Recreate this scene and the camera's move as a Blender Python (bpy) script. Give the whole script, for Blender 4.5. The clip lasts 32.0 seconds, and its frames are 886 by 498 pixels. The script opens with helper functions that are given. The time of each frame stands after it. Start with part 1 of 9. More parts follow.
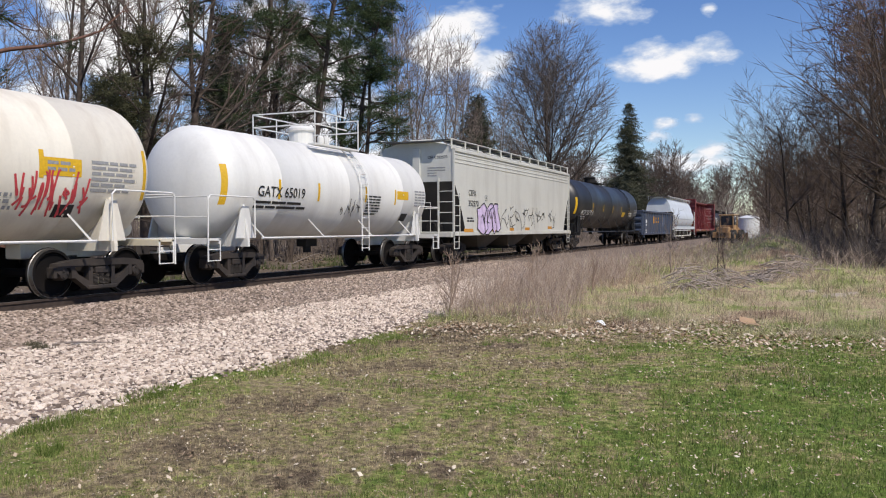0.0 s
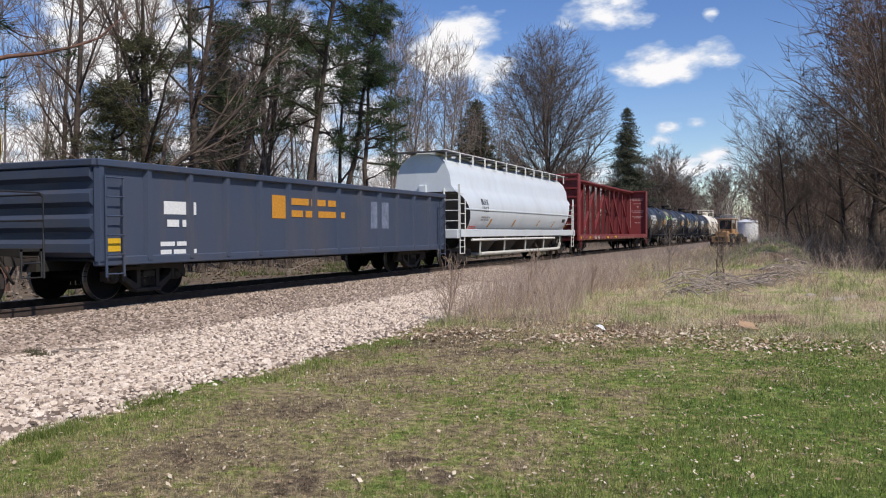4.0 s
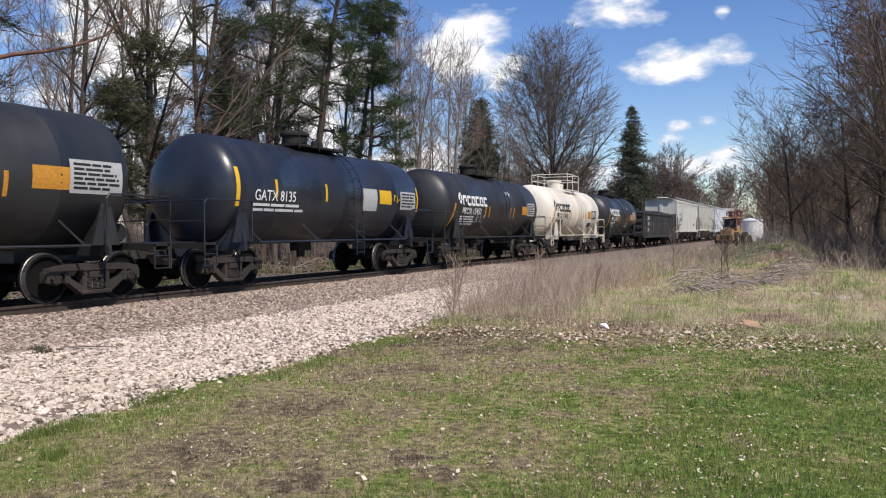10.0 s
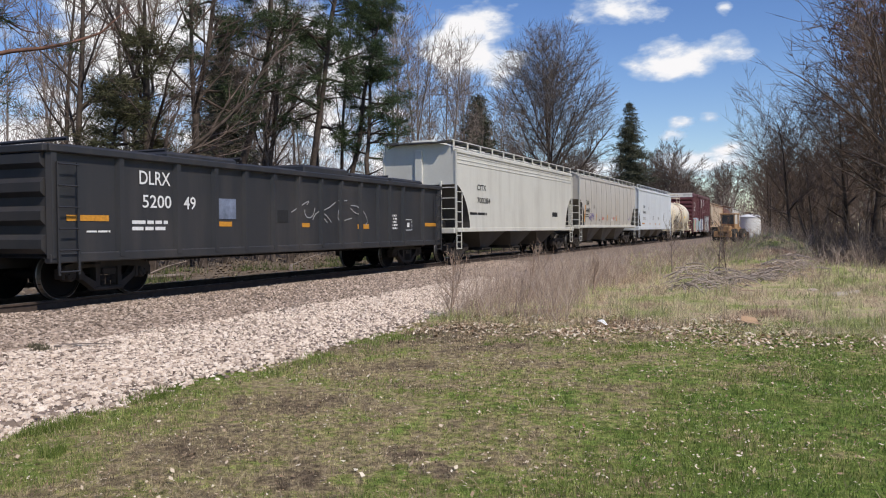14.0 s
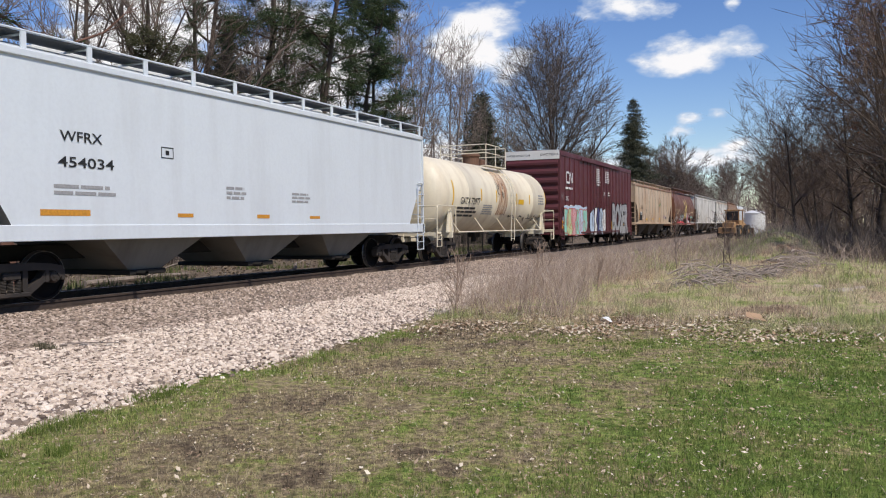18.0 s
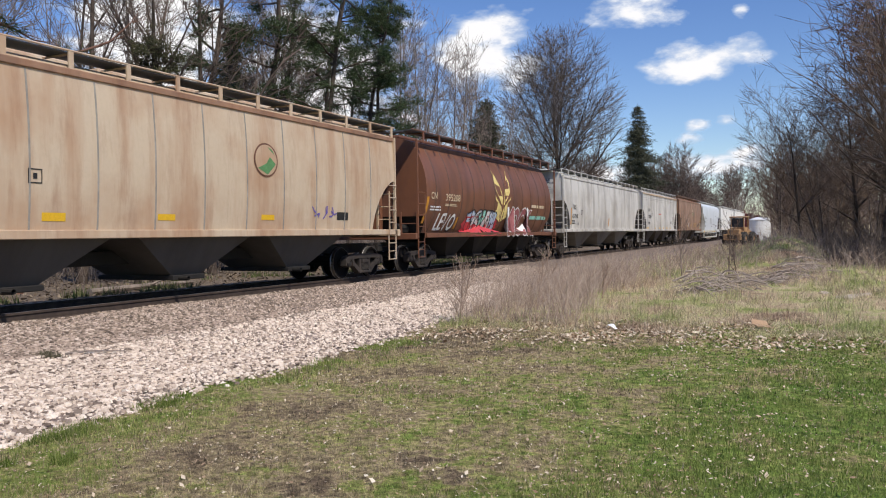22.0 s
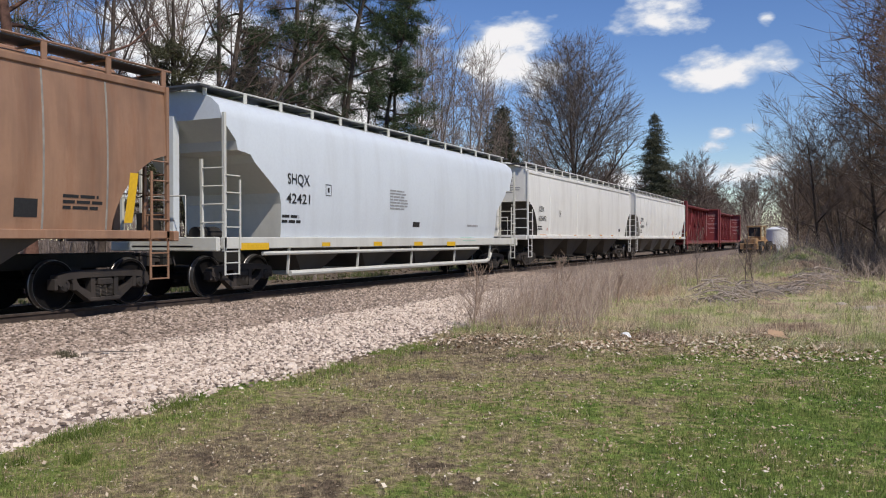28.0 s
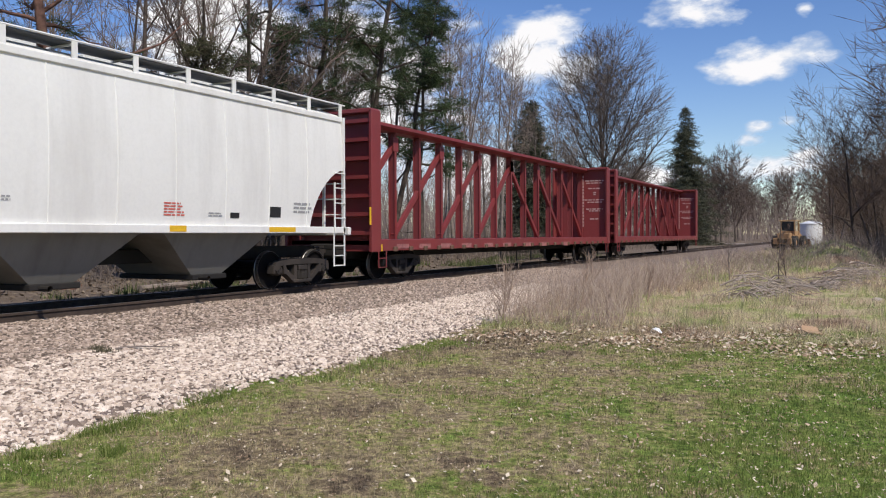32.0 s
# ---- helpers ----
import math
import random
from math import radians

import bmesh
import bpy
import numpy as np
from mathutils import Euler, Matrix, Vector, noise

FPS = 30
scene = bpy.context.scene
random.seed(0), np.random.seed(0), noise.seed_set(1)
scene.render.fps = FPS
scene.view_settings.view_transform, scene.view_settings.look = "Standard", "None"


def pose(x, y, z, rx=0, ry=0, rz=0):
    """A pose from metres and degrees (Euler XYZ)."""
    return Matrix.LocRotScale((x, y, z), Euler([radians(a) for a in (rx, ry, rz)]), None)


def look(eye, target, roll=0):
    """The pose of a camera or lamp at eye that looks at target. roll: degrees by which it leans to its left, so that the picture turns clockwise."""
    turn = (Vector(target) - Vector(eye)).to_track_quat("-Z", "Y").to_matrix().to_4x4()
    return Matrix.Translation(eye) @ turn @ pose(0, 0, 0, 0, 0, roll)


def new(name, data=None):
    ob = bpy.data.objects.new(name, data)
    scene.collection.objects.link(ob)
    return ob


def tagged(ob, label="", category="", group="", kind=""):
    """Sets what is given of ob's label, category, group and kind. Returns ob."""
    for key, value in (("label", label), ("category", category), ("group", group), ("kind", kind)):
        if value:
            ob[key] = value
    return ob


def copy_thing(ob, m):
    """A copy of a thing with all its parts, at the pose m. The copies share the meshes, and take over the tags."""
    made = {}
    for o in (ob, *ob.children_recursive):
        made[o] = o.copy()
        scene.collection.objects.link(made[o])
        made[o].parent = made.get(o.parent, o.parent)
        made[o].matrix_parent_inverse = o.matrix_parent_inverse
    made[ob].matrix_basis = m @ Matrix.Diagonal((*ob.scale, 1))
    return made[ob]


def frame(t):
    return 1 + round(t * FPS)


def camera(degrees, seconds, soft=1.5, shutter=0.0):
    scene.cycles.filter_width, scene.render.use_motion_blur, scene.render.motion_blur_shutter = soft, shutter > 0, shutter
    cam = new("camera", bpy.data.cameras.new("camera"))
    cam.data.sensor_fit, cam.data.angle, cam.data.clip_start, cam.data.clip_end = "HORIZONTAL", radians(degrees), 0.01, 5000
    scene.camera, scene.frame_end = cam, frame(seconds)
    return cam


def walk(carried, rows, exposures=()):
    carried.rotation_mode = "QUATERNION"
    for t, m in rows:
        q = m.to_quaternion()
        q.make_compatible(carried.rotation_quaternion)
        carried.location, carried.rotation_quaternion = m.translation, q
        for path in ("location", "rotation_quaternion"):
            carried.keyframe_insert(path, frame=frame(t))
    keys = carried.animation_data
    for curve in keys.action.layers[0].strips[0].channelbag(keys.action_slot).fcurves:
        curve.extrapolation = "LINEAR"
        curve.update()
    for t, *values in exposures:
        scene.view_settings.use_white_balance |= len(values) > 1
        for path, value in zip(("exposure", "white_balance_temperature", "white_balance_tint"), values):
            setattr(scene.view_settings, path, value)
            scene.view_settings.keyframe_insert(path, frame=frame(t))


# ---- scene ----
# Metres; x across the track, y along it, z up. The lens and the hand-held turn of the camera.
cam = camera(56.98, 32.0, soft=1.1, shutter=0.0)
CAM_Z = 1.6
# seconds, turn to the left of the track's direction, tilt, lean (degrees)
TURNS = (
    (0, 23.89, -1.44, -0.12), (0.5, 23.85, -1.35, -0.12), (1, 23.83, -1.26, -0.08), (1.5, 23.79, -1.17, -0.12),
    (2, 23.76, -1.15, -0.11), (2.5, 23.78, -1.18, -0.21), (3, 23.80, -1.14, -0.29), (3.5, 23.83, -1.07, -0.37),
    (5.5, 23.81, -1.15, -0.25), (6, 23.86, -1.25, -0.20), (6.5, 23.98, -1.37, -0.11), (7, 24.08, -1.41, -0.18),
    (7.5, 24.11, -1.35, -0.16), (8, 24.12, -1.27, -0.10), (8.5, 24.09, -1.23, -0.06), (9, 24.12, -1.21, -0.11),
    (9.5, 24.13, -1.20, -0.20), (10, 24.12, -1.20, -0.28), (10.5, 24.15, -1.24, -0.30), (11, 24.15, -1.25, -0.31),
    (11.5, 24.14, -1.27, -0.37), (12, 24.11, -1.24, -0.40), (12.5, 24.01, -1.21, -0.44), (13, 23.94, -1.26, -0.37),
    (13.5, 23.96, -1.39, -0.36), (14, 23.97, -1.43, -0.36), (14.5, 23.98, -1.43, -0.39), (16.5, 24.17, -1.66, -0.43),
    (17, 24.20, -1.66, -0.54), (17.5, 24.24, -1.63, -0.59), (18, 24.26, -1.59, -0.63), (18.5, 24.26, -1.50, -0.63),
    (19, 24.31, -1.41, -0.62), (19.5, 24.43, -1.31, -0.66), (20, 24.48, -1.24, -0.74), (20.5, 24.48, -1.15, -0.77),
    (21, 24.49, -1.08, -0.67), (21.5, 24.46, -1.08, -0.69), (22, 24.58, -1.06, -0.77), (22.5, 24.75, -1.04, -0.91),
    (23, 24.89, -1.05, -1.02), (23.5, 25.05, -1.06, -1.11), (24, 25.18, -1.16, -1.07), (24.5, 25.15, -1.24, -0.99),
    (25, 25.11, -1.20, -0.97), (25.5, 25.05, -1.20, -0.93), (27.5, 25.61, -0.52, -0.23), (28, 25.61, -0.66, -0.05),
    (28.5, 25.54, -0.91, -0.07), (29, 25.61, -0.94, -0.21), (29.5, 25.79, -0.93, -0.34), (30, 25.85, -0.99, -0.36),
    (30.5, 26.12, -0.97, -0.38), (31, 26.47, -0.95, -0.35), (31.5, 26.87, -0.97, -0.27), (32, 27.63, -0.97, -0.22),
)
# seconds, stops, kelvin, tint
EXPOSURES = tuple((t, 0.06 + s, 6420, 12) for t, s in ((0, -0.08), (2, -0.1), (3, -0.03), (6, -0.17), (7, -0.08), (8, 0.1), (9, 0.03), (12, 0.02), (13, -0.26), (14, -0.1), (17, -0.1), (18, -0.08), (20, -0.08), (22, -0.02), (23, 0.0), (24, -0.08), (25, -0.13), (28, -0.18), (29, -0.28), (30, -0.13), (31, -0.1), (32, -0.06)))
walk(cam, [(t, pose(0, 0, CAM_Z, 0, 0, turn) @ pose(0, 0, 0, 90 + tilt) @ pose(0, 0, 0, 0, 0, lean)) for t, turn, tilt, lean in TURNS], EXPOSURES)

# ---- light ----
SUN_EL, SUN_AZ = 50.0, 119.0  # degrees up, and clockwise from +y
world = bpy.data.worlds.new("sky")
scene.world = world
world.use_nodes = True
_nt = world.node_tree
_sky = _nt.nodes.new("ShaderNodeTexSky")
_sky.sky_type, _sky.sun_disc = "NISHITA", False
_sky.sun_elevation, _sky.sun_rotation = radians(SUN_EL), radians(SUN_AZ)
_sky.air_density, _sky.dust_density, _sky.ozone_density = 1.0, 0.05, 2.6
_bg = _nt.nodes["Background"]
_bg.inputs["Strength"].default_value = 0.12
_hue = _nt.nodes.new("ShaderNodeHueSaturation")
_hue.inputs["Saturation"].default_value = 1.22
_hue.inputs["Hue"].default_value = 0.514
_nt.links.new(_sky.outputs["Color"], _hue.inputs["Color"])
_nt.links.new(_hue.outputs["Color"], _bg.inputs["Color"])
sun = new("sun", bpy.data.lights.new("sun", "SUN"))
sun.data.energy, sun.data.angle, sun.data.color = 4.2, radians(0.7), (1.0, 0.925, 0.81)
sun.matrix_world = look((0, 0, 0), (-math.sin(radians(SUN_AZ)) * math.cos(radians(SUN_EL)), -math.cos(radians(SUN_AZ)) * math.cos(radians(SUN_EL)), -math.sin(radians(SUN_EL))))

# ---- materials ----
def nodes_of(name):
    m = bpy.data.materials.new(name)
    m.use_nodes = True
    nt = m.node_tree
    return m, nt, nt.nodes["Principled BSDF"]


def add(nt, kind, **values):
    n = nt.nodes.new(kind)
    for k, v in values.items():
        n.inputs[k.replace("_", " ")].default_value = v
    return n


def mapped(nt, scale, source="Object"):
    tc = nt.nodes.new("ShaderNodeTexCoord")
    mp = nt.nodes.new("ShaderNodeMapping")
    mp.inputs["Scale"].default_value = scale
    nt.links.new(tc.outputs[source], mp.inputs["Vector"])
    return mp.outputs["Vector"]


def noise_node(nt, vec, scale, detail=4.0, rough=0.6):
    n = add(nt, "ShaderNodeTexNoise", Scale=scale, Detail=detail, Roughness=rough)
    nt.links.new(vec, n.inputs["Vector"])
    return n.outputs["Fac"]


def ramp(nt, fac, lo, hi, a=(0, 0, 0, 1), b=(1, 1, 1, 1)):
    r = nt.nodes.new("ShaderNodeValToRGB")
    r.color_ramp.elements[0].position, r.color_ramp.elements[1].position = lo, hi
    r.color_ramp.elements[0].color, r.color_ramp.elements[1].color = a, b
    nt.links.new(fac, r.inputs["Fac"])
    return r.outputs["Color"]


def blend(nt, fac, a, b, kind="MIX"):
    m = nt.nodes.new("ShaderNodeMix")
    m.data_type, m.blend_type = "RGBA", kind
    for sock, v in ((m.inputs["Factor"], fac), (m.inputs["A"], a), (m.inputs["B"], b)):
        if isinstance(v, (int, float)):
            sock.default_value = v
        elif isinstance(v, tuple):
            sock.default_value = v if len(v) == 4 else (*v, 1)
        else:
            nt.links.new(v, sock)
    return m.outputs["Result"]


def bump(nt, bsdf, fac, strength, distance):
    b = add(nt, "ShaderNodeBump", Strength=strength, Distance=distance)
    nt.links.new(fac, b.inputs["Height"])
    nt.links.new(b.outputs["Normal"], bsdf.inputs["Normal"])


def paint(name, col, dirt=(0.16, 0.12, 0.09), amount=0.5, rough=0.5, rust=0.0, metal=0.0, grime=0.4, spec=0.5):
    """Weathered coach paint: streaks that run down, soft grime clouds and, where asked, rust."""
    m, nt, p = nodes_of(name)
    streak = noise_node(nt, mapped(nt, (0.8, 1.5, 0.20)), 1.1, 4, 0.6)
    cloud = noise_node(nt, mapped(nt, (1, 1, 1)), 0.55, 4, 0.6)
    fine = noise_node(nt, mapped(nt, (1, 1, 1)), 14, 4, 0.6)
    f1 = ramp(nt, streak, 0.48, 0.82, (0, 0, 0, 1), (amount, amount, amount, 1))
    c = blend(nt, f1, col, dirt)
    f2 = ramp(nt, cloud, 0.45, 0.8, (0, 0, 0, 1), (grime * amount, grime * amount, grime * amount, 1))
    c = blend(nt, f2, c, dirt)
    f3 = ramp(nt, fine, 0.4, 0.75, (0, 0, 0, 1), (0.14, 0.14, 0.14, 1))
    c = blend(nt, f3, c, tuple(v * 0.6 for v in col))
    if rust:
        spots = noise_node(nt, mapped(nt, (1.0, 1.9, 0.33)), 1.3, 7, 0.72)
        f4 = ramp(nt, spots, 0.62 - 0.24 * rust, 0.84 - 0.2 * rust, (0, 0, 0, 1), (rust, rust, rust, 1))
        c = blend(nt, f4, c, (0.22, 0.085, 0.035))
    nt.links.new(c, p.inputs["Base Color"])
    r = ramp(nt, cloud, 0.3, 0.8, (rough - 0.1,) * 3 + (1,), (min(1, rough + 0.18),) * 3 + (1,))
    nt.links.new(r, p.inputs["Roughness"])
    p.inputs["Metallic"].default_value = metal
    p.inputs["Specular IOR Level"].default_value = spec
    bump(nt, p, fine, 0.12, 0.01)
    return m


def plain(name, col, rough=0.6, metal=0.0, vary=0.25, scale=9.0, spec=0.4):
    m, nt, p = nodes_of(name)
    f = noise_node(nt, mapped(nt, (1, 1, 1)), scale, 5, 0.65)
    c = ramp(nt, f, 0.3, 0.75, tuple(v * (1 - vary) for v in col) + (1,), tuple(min(1, v * (1 + vary)) for v in col) + (1,))
    nt.links.new(c, p.inputs["Base Color"])
    p.inputs["Roughness"].default_value, p.inputs["Metallic"].default_value = rough, metal
    p.inputs["Specular IOR Level"].default_value = spec
    bump(nt, p, f, 0.2, 0.01)
    return m


def islands(name, cols, rough=0.8, translucent=0.0, stops=None, noise_mix=0.0):
    """Each loose piece takes its own colour from the row of colours."""
    m, nt, p = nodes_of(name)
    g = nt.nodes.new("ShaderNodeNewGeometry")
    r = nt.nodes.new("ShaderNodeValToRGB")
    e = r.color_ramp.elements
    while len(e) < len(cols):
        e.new(0.5)
    for i, c in enumerate(cols):
        e[i].position = stops[i] if stops else i / (len(cols) - 1)
        e[i].color = (*c, 1)
    nt.links.new(g.outputs["Random Per Island"], r.inputs["Fac"])
    out = r.outputs["Color"]
    if noise_mix:
        f = noise_node(nt, mapped(nt, (1, 1, 1)), 0.5, 4, 0.6)
        out = blend(nt, ramp(nt, f, 0.35, 0.65), out, blend(nt, noise_mix, out, (0.5, 0.45, 0.4), "MULTIPLY"))
    nt.links.new(out, p.inputs["Base Color"])
    p.inputs["Roughness"].default_value = rough
    p.inputs["Specular IOR Level"].default_value = 0.25
    if translucent:
        t = nt.nodes.new("ShaderNodeBsdfTranslucent")
        nt.links.new(out, t.inputs["Color"])
        mx = add(nt, "ShaderNodeMixShader", Fac=translucent)
        nt.links.new(p.outputs[0], mx.inputs[1])
        nt.links.new(t.outputs[0], mx.inputs[2])
        nt.links.new(mx.outputs[0], nt.nodes["Material Output"].inputs["Surface"])
    return m


def math_node(nt, op, a, b):
    n = nt.nodes.new("ShaderNodeMath")
    n.operation = op
    for sock, v in zip(n.inputs, (a, b)):
        if isinstance(v, (int, float)):
            sock.default_value = v
        else:
            nt.links.new(v, sock)
    return n.outputs[0]


def span(nt, value, a, b, lo, hi):
    m = nt.nodes.new("ShaderNodeMapRange")
    for k, v in (("From Min", a), ("From Max", b), ("To Min", lo), ("To Max", hi)):
        m.inputs[k].default_value = v
    nt.links.new(value, m.inputs["Value"])
    return m.outputs["Result"]


def bands(nt, fac, rows):
    r = nt.nodes.new("ShaderNodeValToRGB")
    e = r.color_ramp.elements
    while len(e) < len(rows):
        e.new(0.5)
    for k, (at, c) in zip(e, rows):
        k.position, k.color = at, (*c, 1)
    nt.links.new(fac, r.inputs["Fac"])
    return r.outputs["Color"]


def turf_colour(nt, v):
    """Patches of soil, straw, moss and fresh grass over the mown lawn."""
    sx = nt.nodes.new("ShaderNodeSeparateXYZ")
    nt.links.new(v, sx.inputs[0])
    f = math_node(nt, "ADD", noise_node(nt, v, 0.9, 6, 0.75), math_node(nt, "MULTIPLY", math_node(nt, "SUBTRACT", noise_node(nt, v, 7.0, 5, 0.78), 0.5), 0.75))
    f = math_node(nt, "ADD", f, span(nt, sx.outputs["X"], -4.4, -0.4, -0.10, 0.095))
    f = math_node(nt, "ADD", f, math_node(nt, "MULTIPLY", span(nt, sx.outputs["X"], -5.2, -4.5, 0.10, 0.0), span(nt, sx.outputs["Y"], 9.5, 7.5, 0.0, 1.0)))
    f = math_node(nt, "ADD", f, span(nt, sx.outputs["Y"], 8.5, 12.0, 0.0, -0.045))
    for x, y, r in ((-2.5, 5.05, 0.16), (-2.95, 4.32, 0.17), (-2.2, 4.75, 0.10)):
        d = nt.nodes.new("ShaderNodeVectorMath")
        d.operation = "DISTANCE"
        d.inputs[1].default_value = (x, y, 0)
        nt.links.new(v, d.inputs[0])
        away = math_node(nt, "ADD", d.outputs["Value"], math_node(nt, "MULTIPLY", math_node(nt, "SUBTRACT", noise_node(nt, v, 5.0, 4, 0.7), 0.5), 0.9))
        f = math_node(nt, "ADD", f, span(nt, away, r * 0.3, r * 1.9, -0.20, 0.0))
    spots = ramp(nt, noise_node(nt, v, 11.0, 4, 0.7), 0.36, 0.62, (0.46, 0.46, 0.44, 1), (1.18, 1.18, 1.15, 1))
    return sx, blend(nt, 1.0, spots, bands(nt, f, ((0.26, (0.22, 0.17, 0.12)), (0.34, (0.36, 0.29, 0.19)), (0.43, (0.50, 0.42, 0.25)), (0.50, (0.41, 0.40, 0.165)), (0.56, (0.32, 0.385, 0.115)), (0.63, (0.235, 0.335, 0.08)), (0.74, (0.17, 0.27, 0.06)))), "MULTIPLY")


def rough_colour(nt, v):
    """Bleached dead grass with green coming through."""
    f = math_node(nt, "ADD", noise_node(nt, v, 0.55, 5, 0.7), math_node(nt, "MULTIPLY", math_node(nt, "SUBTRACT", noise_node(nt, v, 3.5, 3, 0.7), 0.5), 0.3))
    return bands(nt, f, ((0.34, (0.33, 0.235, 0.165)), (0.42, (0.55, 0.43, 0.30)), (0.50, (0.59, 0.515, 0.33)), (0.56, (0.44, 0.46, 0.20)), (0.66, (0.26, 0.32, 0.10))))


def turf_blades(name, colour, spread=(0.25, 1.65), translucent=0.35):
    """Grass that takes its patch's colour, each blade a little its own."""
    m, nt, p = nodes_of(name)
    v = mapped(nt, (1, 1, 1))
    c = colour(nt, v)
    c = c[1] if isinstance(c, tuple) else c
    g = nt.nodes.new("ShaderNodeNewGeometry")
    k = span(nt, g.outputs["Random Per Island"], 0, 1, *spread)
    out = blend(nt, 1.0, c, k, "MULTIPLY")
    nt.links.new(out, p.inputs["Base Color"])
    p.inputs["Roughness"].default_value = 0.75
    p.inputs["Specular IOR Level"].default_value = 0.25
    t = nt.nodes.new("ShaderNodeBsdfTranslucent")
    nt.links.new(out, t.inputs["Color"])
    mx = add(nt, "ShaderNodeMixShader", Fac=translucent)
    nt.links.new(p.outputs[0], mx.inputs[1])
    nt.links.new(t.outputs[0], mx.inputs[2])
    nt.links.new(mx.outputs[0], nt.nodes["Material Output"].inputs["Surface"])
    return m


def ground_material():
    m, nt, p = nodes_of("lawn")
    v = mapped(nt, (1, 1, 1))
    fine = noise_node(nt, v, 42, 5, 0.75)
    speck = ramp(nt, fine, 0.32, 0.68, (0.42, 0.40, 0.37, 1), (1.3, 1.25, 1.2, 1))
    sx, turf = turf_colour(nt, v)
    c = blend(nt, 1.0, turf, speck, "MULTIPLY")
    litter = blend(nt, 1.0, rough_colour(nt, v), speck, "MULTIPLY")
    c = blend(nt, span(nt, sx.outputs["Y"], 12.0, 14.5, 0, 1), c, litter)
    # wood floor behind the track: leaf litter with shade mixed into its colour
    floor = blend(nt, noise_node(nt, v, 1.3, 5, 0.7), (0.10, 0.08, 0.06), (0.30, 0.25, 0.20))
    c = blend(nt, span(nt, sx.outputs["X"], -16.5, -18.0, 0, 1), c, blend(nt, 1.0, floor, speck, "MULTIPLY"))
    nt.links.new(c, p.inputs["Base Color"])
    p.inputs["Roughness"].default_value = 0.95
    p.inputs["Specular IOR Level"].default_value = 0.1
    bump(nt, p, fine, 1.0, 0.03)
    return m


def stone_bed(name, a, b, c3):
    m, nt, p = nodes_of(name)
    v = mapped(nt, (1, 1, 1))
    vo = add(nt, "ShaderNodeTexVoronoi", Scale=16.0)
    nt.links.new(v, vo.inputs["Vector"])
    c = ramp(nt, vo.outputs["Color"], 0.1, 0.9, (*a, 1), (*b, 1))
    big = noise_node(nt, v, 0.7, 4, 0.6)
    c = blend(nt, ramp(nt, big, 0.4, 0.65, (0, 0, 0, 1), (0.6, 0.6, 0.6, 1)), c, c3)
    edge = ramp(nt, vo.outputs["Distance"], 0.0, 0.55)
    nt.links.new(c, p.inputs["Base Color"])
    p.inputs["Roughness"].default_value = 0.9
    bump(nt, p, vo.outputs["Distance"], 0.9, 0.04)
    return m


M_lawn = ground_material()
M_gravel = stone_bed("pale_gravel", (0.13, 0.095, 0.08), (0.48, 0.375, 0.31), (0.25, 0.19, 0.155))
M_ballast = stone_bed("grey_ballast", (0.09, 0.068, 0.052), (0.34, 0.265, 0.205), (0.17, 0.125, 0.095))
M_stone = islands("pale_stones", [(0.115, 0.085, 0.066), (0.49, 0.39, 0.305), (0.665, 0.55, 0.44), (0.80, 0.695, 0.58)], 0.9)
M_stone_dark = islands("ballast_stones", [(0.08, 0.06, 0.046), (0.26, 0.20, 0.152), (0.40, 0.31, 0.24), (0.60, 0.49, 0.40)], 0.9)
M_rail = plain("rusty_rail", (0.062, 0.044, 0.034), 0.8, 0.1, 0.4, 6)
M_railtop = plain("worn_rail_head", (0.30, 0.29, 0.28), 0.35, 0.9, 0.15, 6)
M_tie = plain("creosoted_wood", (0.075, 0.055, 0.042), 0.9, 0, 0.5, 5)
M_bark = plain("grey_bark", (0.16, 0.13, 0.108), 0.95, 0, 0.5, 4, 0.1)
M_bark_pale = plain("pale_bark", (0.24, 0.20, 0.17), 0.95, 0, 0.45, 4, 0.1)
M_bark_dark = plain("dark_bark", (0.085, 0.067, 0.055), 0.95, 0, 0.5, 4, 0.1)
M_twig = plain("grey_twigs", (0.23, 0.185, 0.155), 0.95, 0, 0.35, 1, 0.1)
M_twig_dark = plain("brown_twigs", (0.15, 0.115, 0.095), 0.95, 0, 0.35, 1, 0.1)
M_needle = islands("pine_needles", [(0.022, 0.036, 0.016), (0.05, 0.075, 0.03), (0.10, 0.13, 0.055)], 0.7, 0.15)
M_needle_green = islands("green_pine_needles", [(0.022, 0.04, 0.018), (0.05, 0.085, 0.033), (0.10, 0.14, 0.06)], 0.7, 0.15)
M_needle_olive = islands("olive_pine_needles", [(0.04, 0.045, 0.02), (0.085, 0.085, 0.04), (0.14, 0.13, 0.07)], 0.7, 0.15)
M_bark_ruddy = plain("ruddy_bark", (0.17, 0.095, 0.07), 0.95, 0, 0.5, 4, 0.1)
M_twig_brown = plain("tawny_twigs", (0.15, 0.11, 0.085), 0.95, 0, 0.35, 1, 0.1)
M_needle_dark = islands("spruce_needles", [(0.03, 0.038, 0.024), (0.075, 0.082, 0.05), (0.15, 0.145, 0.095)], 0.7, 0.1)
M_turf = turf_blades("turf_blades", turf_colour)
M_rough = turf_blades("rough_grass", rough_colour, (0.4, 1.5))
M_grass = islands("grass_blades", [(0.06, 0.095, 0.015), (0.12, 0.175, 0.03), (0.20, 0.26, 0.055), (0.34, 0.34, 0.14)], 0.7, 0.3)
